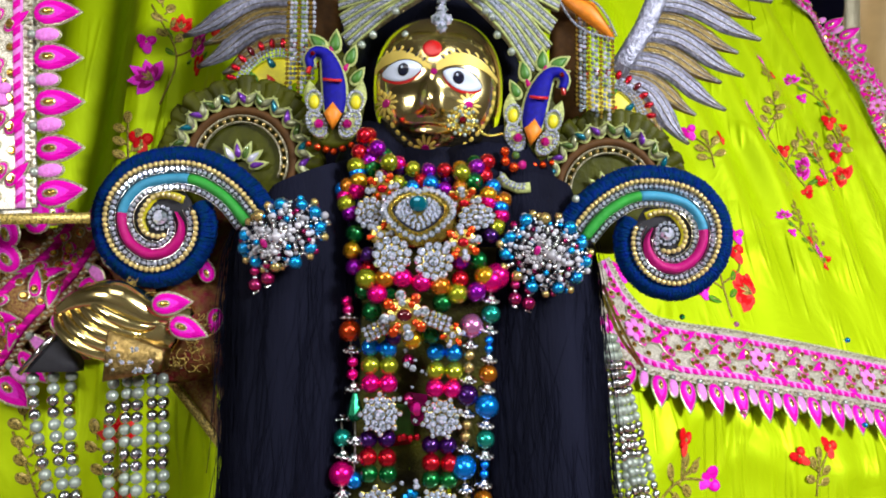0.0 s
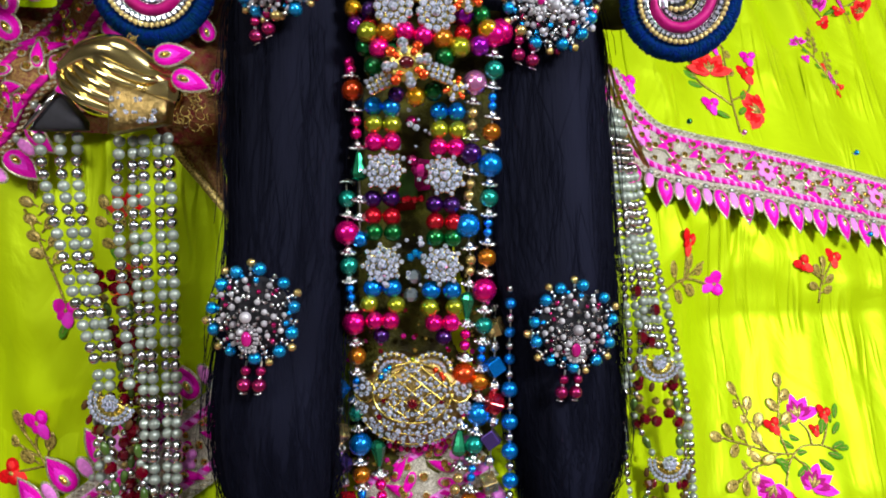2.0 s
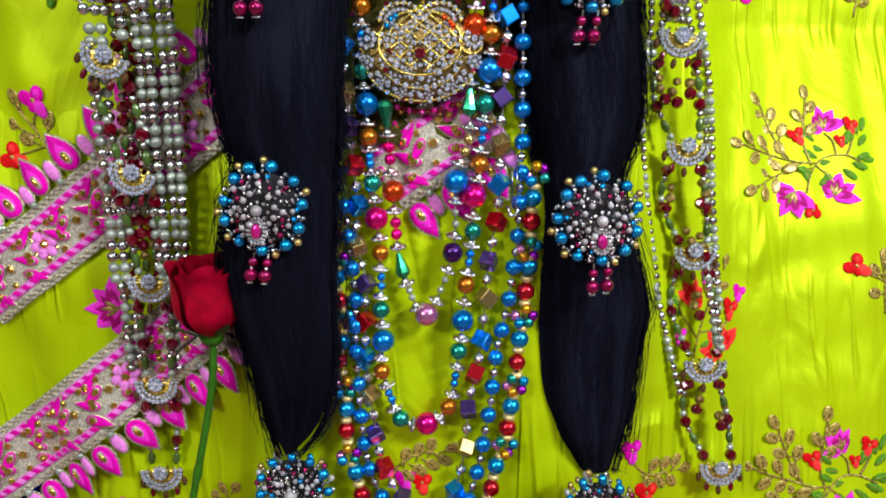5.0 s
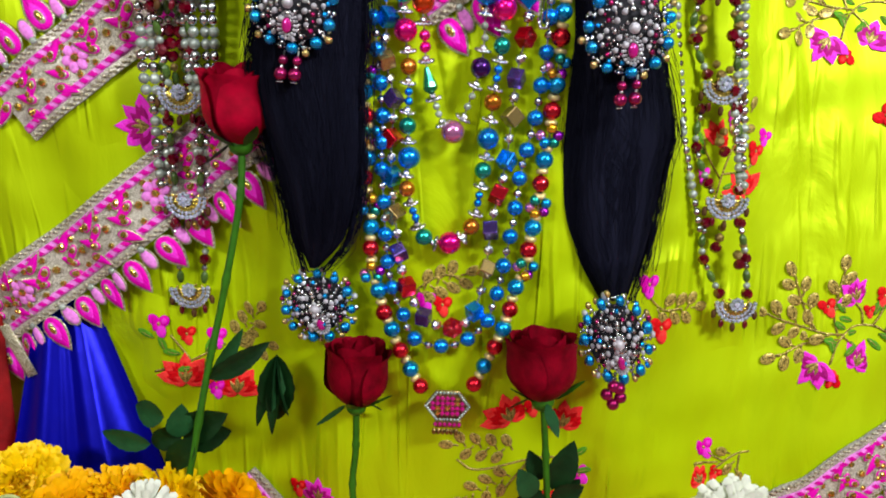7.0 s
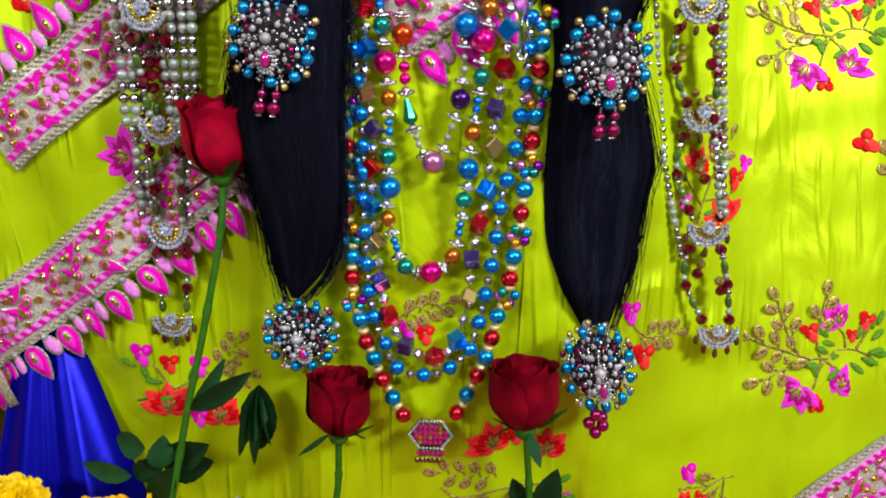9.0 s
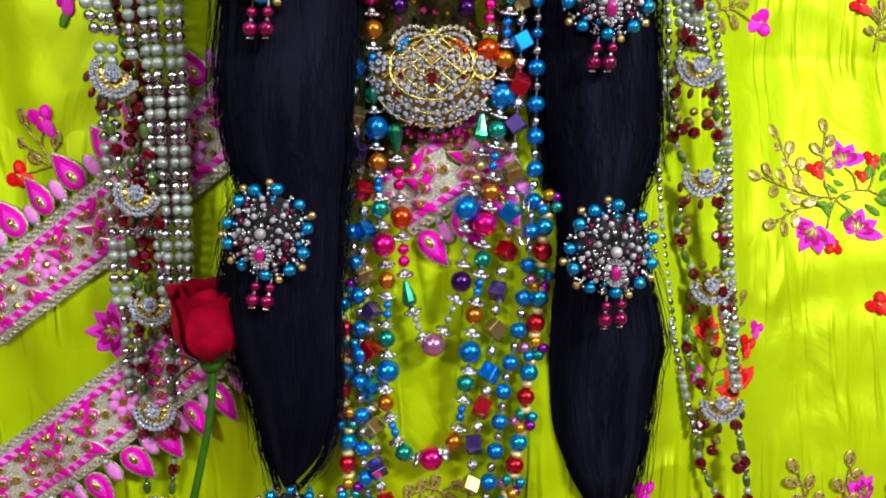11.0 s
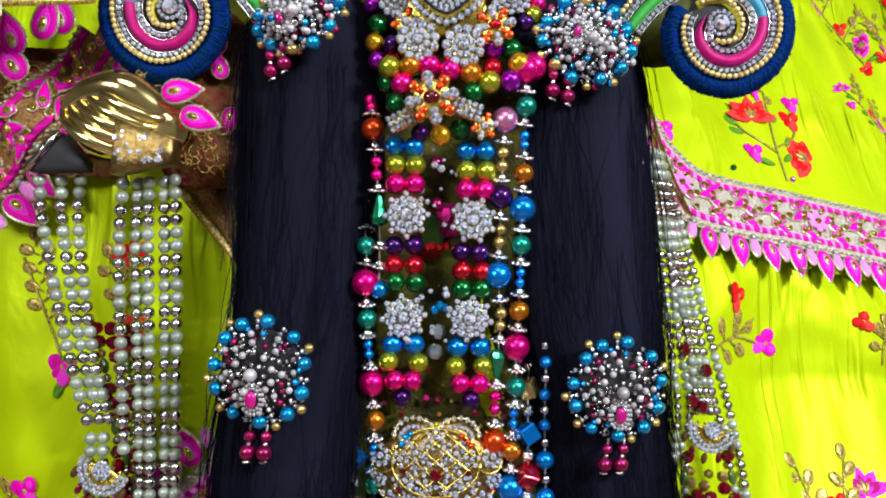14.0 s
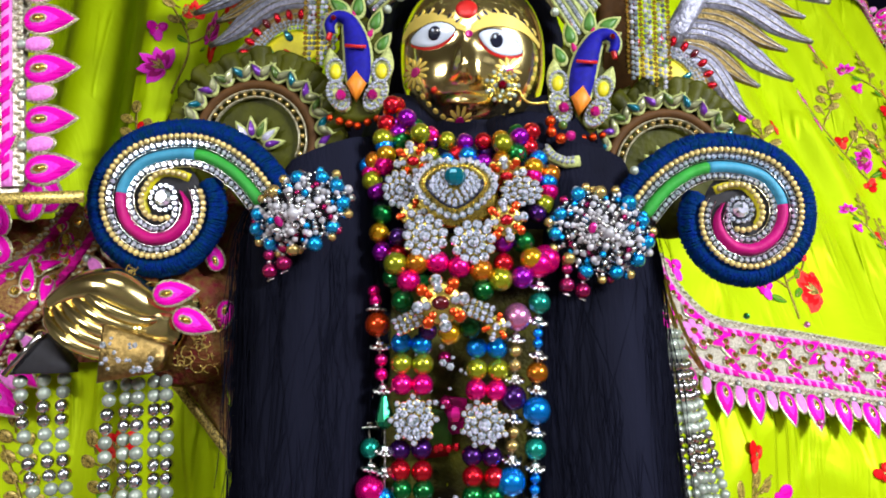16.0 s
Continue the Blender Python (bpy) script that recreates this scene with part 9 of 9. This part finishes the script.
rose((0.0618, -0.0580, 0.2903), pose(0, 0, 0, 2, 4, 140), 0.031, 0.066, [(0.0624, -0.0580, 0.2886), (0.0678, -0.0600, 0.2306), (0.0720, -0.0650, 0.1727), (0.0750, -0.0750, 0.1094)],
     ROSEPETAL, "dark red long-stemmed rose standing before the skirt", 8,
     [((0.0570, -0.0720, 0.2024), 0.034, 0.021, (10, -28, 20), LEAFPALE), ((0.0602, -0.0660, 0.2085), 0.035, 0.026, (10, 197, 0), LEAF), ((0.0653, -0.0550, 0.2082), 0.03, 0.018, (0, -24, 0), LEAF),
      ((0.0755, -0.0550, 0.1988), 0.05, 0.026, (0, 22, 0), LEAF), ((0.0746, -0.0580, 0.1920), 0.032, 0.022, (0, 72, 0), LEAF), ((0.0793, -0.0520, 0.1865), 0.03, 0.018, (0, 50, 0), LEAF)])
hang = thing("dried_leaf", (-0.1756, -0.0500, 0.3201), "curled dark green leaf hanging before the skirt", "leaf")
for tr, l, w, m in (((0, 182, 10), 0.068, 0.032, LEAF), ((0, 174, -50), 0.06, 0.02, LEAFPALE), ((8, 192, 60), 0.052, 0.018, LEAFPALE), ((12, 184, 0), 0.076, 0.012, LEAF), ((10, 196, 0), 0.072, 0.012, LEAF)):
    part("blade", leaf_shape(l, w, 0.6, 0.1), m, hang, at=pose(0, 0, 0, *tr))


# ---- chrysanthemums ----
def mum(at, r, mat, label, seed, flat=0.62, core=None, n=250, group="chrysanthemums", wide=0.125, heart=0.14, full=0.6):
    rng = random.Random(seed)
    b = Builder()
    for i in range(n):
        t = (i + 0.5) / n
        el = radians(88 - 132 * t)
        az = i * 2.39996 + rng.uniform(-0.15, 0.15)
        d = Vector((math.cos(el) * math.cos(az), math.cos(el) * math.sin(az), math.sin(el)))
        side = Vector((-math.sin(az), math.cos(az), 0))
        up = side.cross(d) * -1
        l = r * rng.uniform(0.88, 1.06) * (0.78 + 0.22 * t)
        w = r * rng.uniform(0.8, 1.25) * wide
        vs, fs = [], []
        droop = rng.uniform(-0.26, 0.2) * l
        curl = rng.uniform(-0.1, 0.1)
        for k, (s, ww) in enumerate(((0.4, 0.6), (0.66, 0.9), (0.9, 1.0), (1.0, 0.55))):
            c = d * l * s + Vector((0, 0, -droop * s * s)) + side * (curl * l * s * s)
            for u in (-1, 0, 1):
                p = c + side * w * ww * u + d.cross(side) * (-abs(u) * 0.6 * w)
                vs.append((p.x, p.y, p.z * flat))
        for k in range(3):
            for j in range(2):
                q = k * 3 + j
                fs.append((q, q + 1, q + 4, q + 3))
        b.add(vs, fs, 1 if core and t < heart else 0)
    b.ball((0, 0, 0), r * full, 0, 12, 8, (1, 1, flat))
    ob = part("chrysanthemum", b, [mat, core or mat], at=at)
    return tagged(ob, label, "flower", group)


YM = "orange-yellow chrysanthemum in the heap of offerings"
for i, (p, r) in enumerate((((-0.3846, -0.1100, 0.2162), 0.042), ((-0.3385, -0.1200, 0.1986), 0.04), ((-0.2998, -0.1000, 0.1991), 0.044), ((-0.2515, -0.1100, 0.2017), 0.045), ((-0.2129, -0.0850, 0.1813), 0.046), ((-0.1961, -0.0950, 0.1488), 0.042), ((-0.2381, -0.1250, 0.1745), 0.04),
                            ((-0.3021, -0.1400, 0.1707), 0.042), ((-0.3623, -0.1300, 0.1723), 0.04), ((-0.3158, -0.1500, 0.1425), 0.042), ((-0.2752, -0.1300, 0.1407), 0.04), ((-0.4080, -0.1000, 0.1915), 0.04), ((-0.4428, -0.1000, 0.2018), 0.04),
                            ((0.3261, -0.0850, 0.1597), 0.045), ((0.3813, -0.0700, 0.1544), 0.046), ((0.4215, -0.0750, 0.1505), 0.044), ((0.3273, -0.1200, 0.1499), 0.042), ((0.2889, -0.1100, 0.1370), 0.04), ((0.3725, -0.1200, 0.1461), 0.042))):
    mum(pose(*p, 55 + 30 * math.sin(i * 2.1), 20 * math.sin(i * 1.3), 40 * i), r, MARIGOLD if i % 3 else LEMON, YM, 100 + i)
for i, (p, r) in enumerate((((0.2117, -0.1200, 0.1425), 0.042), ((-0.1857, -0.1400, 0.1391), 0.04))):
    mum(pose(*p, 40, 0, 70 * i), r, LEMON, "lemon yellow chrysanthemum in the heap of offerings", 150 + i)
mum(pose(*(-0.1959, -0.1700, 0.1701), 30, 5, 0), 0.05, WHITEPETAL, "large white chrysanthemum with a yellow heart", 201, 0.62, LEMON, 420, "chrysanthemums", 0.1, 0.04, 0.74)
mum(pose(*(-0.2595, -0.1500, 0.2228), 60, 25, 0), 0.029, WHITEPETAL, "small open white chrysanthemum with a yellow heart", 202, 0.55, LEMON, 80, "chrysanthemums", 0.1, 0.16, 0.4)
mum(pose(*(-0.2574, -0.1600, 0.1819), 80, 10, 40), 0.019, WHITEPETAL, "small open white chrysanthemum with a yellow heart", 206, 0.7, LEMON, 54, "chrysanthemums", 0.12, 0.12, 0.4)
mum(pose(*(0.2378, -0.0750, 0.1819), 70, 10, 0), 0.047, WHITEPETAL, "large white chrysanthemum before the skirt hem", 203, 0.66, LEMON, 300, "chrysanthemums", 0.1, 0.02, 0.56)
mum(pose(*(0.1935, -0.0800, 0.1832), 70, -20, 0), 0.025, WHITEPETAL, "small white chrysanthemum before the skirt hem", 204, 0.8, None, 170, "chrysanthemums", 0.1, 0, 0.58)
mum(pose(*(0.2733, -0.0800, 0.1703), 85, 50, 0), 0.036, WHITEPETAL, "white chrysanthemum with long petals before the skirt hem", 207, 0.7, None, 150, "chrysanthemums", 0.1, 0, 0.6)
# dark petals and leaves lying between the flowers
scatter = thing("rose_petals", (0.2925, -0.0500, 0.1597), "loose dark red rose petals under the white flower", "petals")
for p, tr, s in (((0.2942, -0.0500, 0.1662), (60, 20, 10), 0.04), ((0.2131, -0.0850, 0.1494), (70, -60, 0), 0.045), ((0.1991, -0.0800, 0.1450), (60, 70, 0), 0.04)):
    part("petal", leaf_shape(s, s * 0.9, -0.2, 0.2), ROSEPETAL if p[0] > 0.2 else PINKSILK, scatter, at=Matrix.Translation(Vector(p) - Vector((0.2925, -0.0500, 0.1597))) @ pose(0, 0, 0, *tr))
twig = thing("leafy_stem", (0.3271, -0.0600, 0.1555), "green cut stem with leaves among the flowers", "stem")
o = Vector((0.3271, -0.0600, 0.1555))
b = Builder()
b.tube([Vector(p) - o for p in ((0.3146, -0.0700, 0.1570), (0.3496, -0.0600, 0.1786), (0.3876, -0.0500, 0.1987), (0.4270, -0.0450, 0.2249))], 0.004, 0, 8)
part("stem", b, STEM, twig)
for p, tr, l in (((0.3665, -0.0550, 0.1854), (10, 75, 0), 0.06), ((0.3883, -0.0600, 0.1958), (20, 100, 0), 0.06), ((0.3988, -0.0600, 0.1714), (30, 60, 0), 0.07), ((0.3449, -0.0600, 0.1753), (20, 110, 0), 0.04)):
    part("leaf", leaf_shape(l, l * 0.5), LEAF, twig, at=Matrix.Translation(Vector(p) - o) @ pose(0, 0, 0, *tr))
lone = part("rose_leaf", leaf_shape(0.07, 0.045), LEAF, at=pose(*(0.0297, -0.0900, 0.1126), 10, 0, 0))
tagged(lone, "single dark green rose leaf standing at the hem", "leaf")
b = Builder()
q = [Vector(p) for p in ((-0.2285, -0.1500, 0.1950), (-0.2213, -0.1500, 0.2157), (-0.1634, -0.1400, 0.1937), (-0.1686, -0.1400, 0.1723))]
b.add(q + [p + Vector((0, 0.0015, 0)) for p in q], [(0, 1, 2, 3), (7, 6, 5, 4), (0, 4, 5, 1), (1, 5, 6, 2), (2, 6, 7, 3), (3, 7, 4, 0)], 0, False)
card = part("green_leaf", b, LEAF)
tagged(card, "stiff dark green palm leaf piece lying among the chrysanthemums", "leaf")


# ---- neighbouring cloths at the altar's side ----
def cone_cloth(name, apex, foot_l, foot_r, mat, label, folds, depth):
    b = Builder()
    apex, l, r = Vector(apex), Vector(foot_l), Vector(foot_r)
    vs, fs, nu, nv = [], [], 40, 24
    for back in (0, 1):
        for i in range(nv + 1):
            v = i / nv
            for j in range(nu + 1):
                u = j / nu
                p = apex.lerp(l.lerp(r, u), 0.22 + 0.78 * v)
                bulge = -depth * math.sin(math.pi * u) * v + 0.009 * v * math.sin(folds * u * math.pi * 2 + 0.6) - 0.006 * v * math.exp(-((u - 0.45) / 0.035) ** 2) - 0.005 * v * math.exp(-((u - 0.72) / 0.03) ** 2)
                vs.append((p.x, p.y + bulge + back * 0.002, p.z))
    w = nu + 1
    for back in (0, 1):
        o2 = back * (nv + 1) * w
        for i in range(nv):
            for j in range(nu):
                q = o2 + i * w + j
                fs.append((q, q + 1, q + w + 1, q + w))
    b.add(vs, fs)
    return tagged(part(name, b, mat), label, "cloth")


cone_cloth("blue_cloth", (-0.4167, 0.0360, 0.4279), (-0.4511, -0.0600, 0.1329), (-0.2687, -0.0350, 0.1240), ROYAL, "royal blue satin cloth spread in soft folds", 2.5, 0.03)
cone_cloth("red_cloth", (-0.4713, 0.0200, 0.3842), (-0.5872, -0.0300, 0.1061), (-0.4473, -0.0300, 0.1125), REDCLOTH, "dark red cloth beside the blue satin", 2, 0.02)
CU = Vector((-0.3366, -0.2000, 0.1933))
small = thing("embroidered_cushion", CU, "maroon embroidered cushion with pink petals and stones", "cushion")
b = Builder()
b.ball((0, 0.02, 0), 0.045, 0, 24, 14, (0.95, 0.55, 0.85))
part("body", b, MAROONNET, small)


def on_cushion(p, ang, s=1.0, tilt=0):
    return Matrix.Translation(Vector(p) - CU) @ pose(0, 0, 0, tilt, ang, 0) @ Matrix.Scale(s, 4)


for p, ang, s in (((-0.3096, -0.2050, 0.2047), -8, 0.8), ((-0.2978, -0.2000, 0.1899), 60, 0.7), ((-0.3168, -0.2050, 0.1876), 30, 0.8), ((-0.3222, -0.2100, 0.2171), -60, 0.6)):
    part("petal", PETAL, None, small, at=on_cushion(p, ang, s))
for p in ((-0.3009, -0.2000, 0.2168), (-0.3285, -0.2000, 0.2409), (-0.3261, -0.2100, 0.2041)):
    part("petal", OVAL, None, small, at=on_cushion(p, 20, 0.7))
for p, ang, s in (((-0.3225, -0.2100, 0.2605), 96, 1.2), ((-0.3282, -0.2050, 0.2695), 80, 0.9), ((-0.3222, -0.2100, 0.2371), 12, 0.95), ((-0.3373, -0.2100, 0.2051), 100, 0.9)):
    b = Builder()
    b.dome(ellipse(0.006, 0.011, 16), 0.002, 0)
    b.dome(ellipse(0.0044, 0.0088, 14), 0.0034, 1)
    for dz in (-0.0055, -0.002, 0.002, 0.0055):
        b.stone((0, -0.003, dz), 0.0022, 2, 0.0016, 6)
    part("leaf_stone", b, [LIMEBRAID, DARKSILVER, CRYSTAL], small, "clear leaf-shaped stone with a lime edge", at=on_cushion(p, ang, s))
b = Builder()
b.dome(ellipse(0.009, 0.009, 16), 0.003, 0)
b.stone((0, -0.003, 0), 0.0065, 1, 0.004, 10)
part("round_stone", b, [SILVER, PURPLEGEM], small, "dark blue round stone", at=on_cushion((-0.3340, -0.2100, 0.2385), 0))

# ---- gold curtain at the side of the shrine ----
b = Builder()
P = Vector((0.8176, 0.7200, 1.5175))
vs, fs = [], []
for i in range(61):
    u = i / 60
    for j in range(41):
        v = j / 40
        x = P.x + 0.9 * u - 0.03 * math.sin(v * 3)
        vs.append((x, 0.74 + 0.02 * math.sin(u * 50 + 2 * math.sin(v * 5)) + 0.012 * math.sin(v * 40 + u * 4), 0.06 + v * 2.2))
for i in range(60):
    for j in range(40):
        q = i * 41 + j
        fs.append((q, q + 1, q + 42, q + 41))
b.add(vs, fs)
cur = tagged(part("gold_curtain", b, GOLDCURTAIN), "pleated golden satin curtain beside the shrine", "curtain")
b = Builder()
b.band([(P.x - 0.03 * math.sin(v * 3), 0.71, 0.06 + v * 2.2) for v in [k / 20 for k in range(21)]], 0.03, 0.004, 0)
part("braid", b, GOTA, cur, "gold braid along the edge")



# ---- pins and a cord on the cape ----
def pin_head(at, mat, colour):
    b = Builder()
    b.ball((0, -0.002, 0), 0.0032, 0, 10, 7)
    b.tube([(0, 0, 0), (0, 0.008, 0)], 0.0005, 0, 5)
    tagged(part("dress_pin", b, mat, at=Matrix.Translation(at)), colour + " round-headed dress pin in the cloth", "pin", "dress pins")


pin_head((0.2631, 0.1600, 0.9837), GREEN, "green")
pin_head((0.3329, 0.1850, 0.9754), LILAC, "pink")
pin_head((0.4782, 0.2200, 0.9567), TURQ, "turquoise")
pin_head((0.4839, 0.2000, 0.8621), BLUE, "blue")
pin_head((0.3314, 0.1650, 0.8818), LILAC, "pink")
pin_head((0.1048, -0.0550, 1.0816), PEARL, "white")
cord = Builder()
cord.tube(spline([(0.1420, 0.0300, 1.0150), (0.1579, 0.0600, 0.9941), (0.1816, 0.1000, 0.9627), (0.2082, 0.1300, 0.9348)], 8), 0.0018, 0, 7)
cord.tube(spline([(0.1471, 0.0300, 1.0150), (0.1684, 0.0700, 0.9859), (0.1945, 0.1100, 0.9536), (0.2117, 0.1300, 0.9319)], 8), 0.0016, 0, 7)
cord = tagged(part("twisted_cord", cord, BRASS), "brown twisted cord hanging over the cape border", "cord")
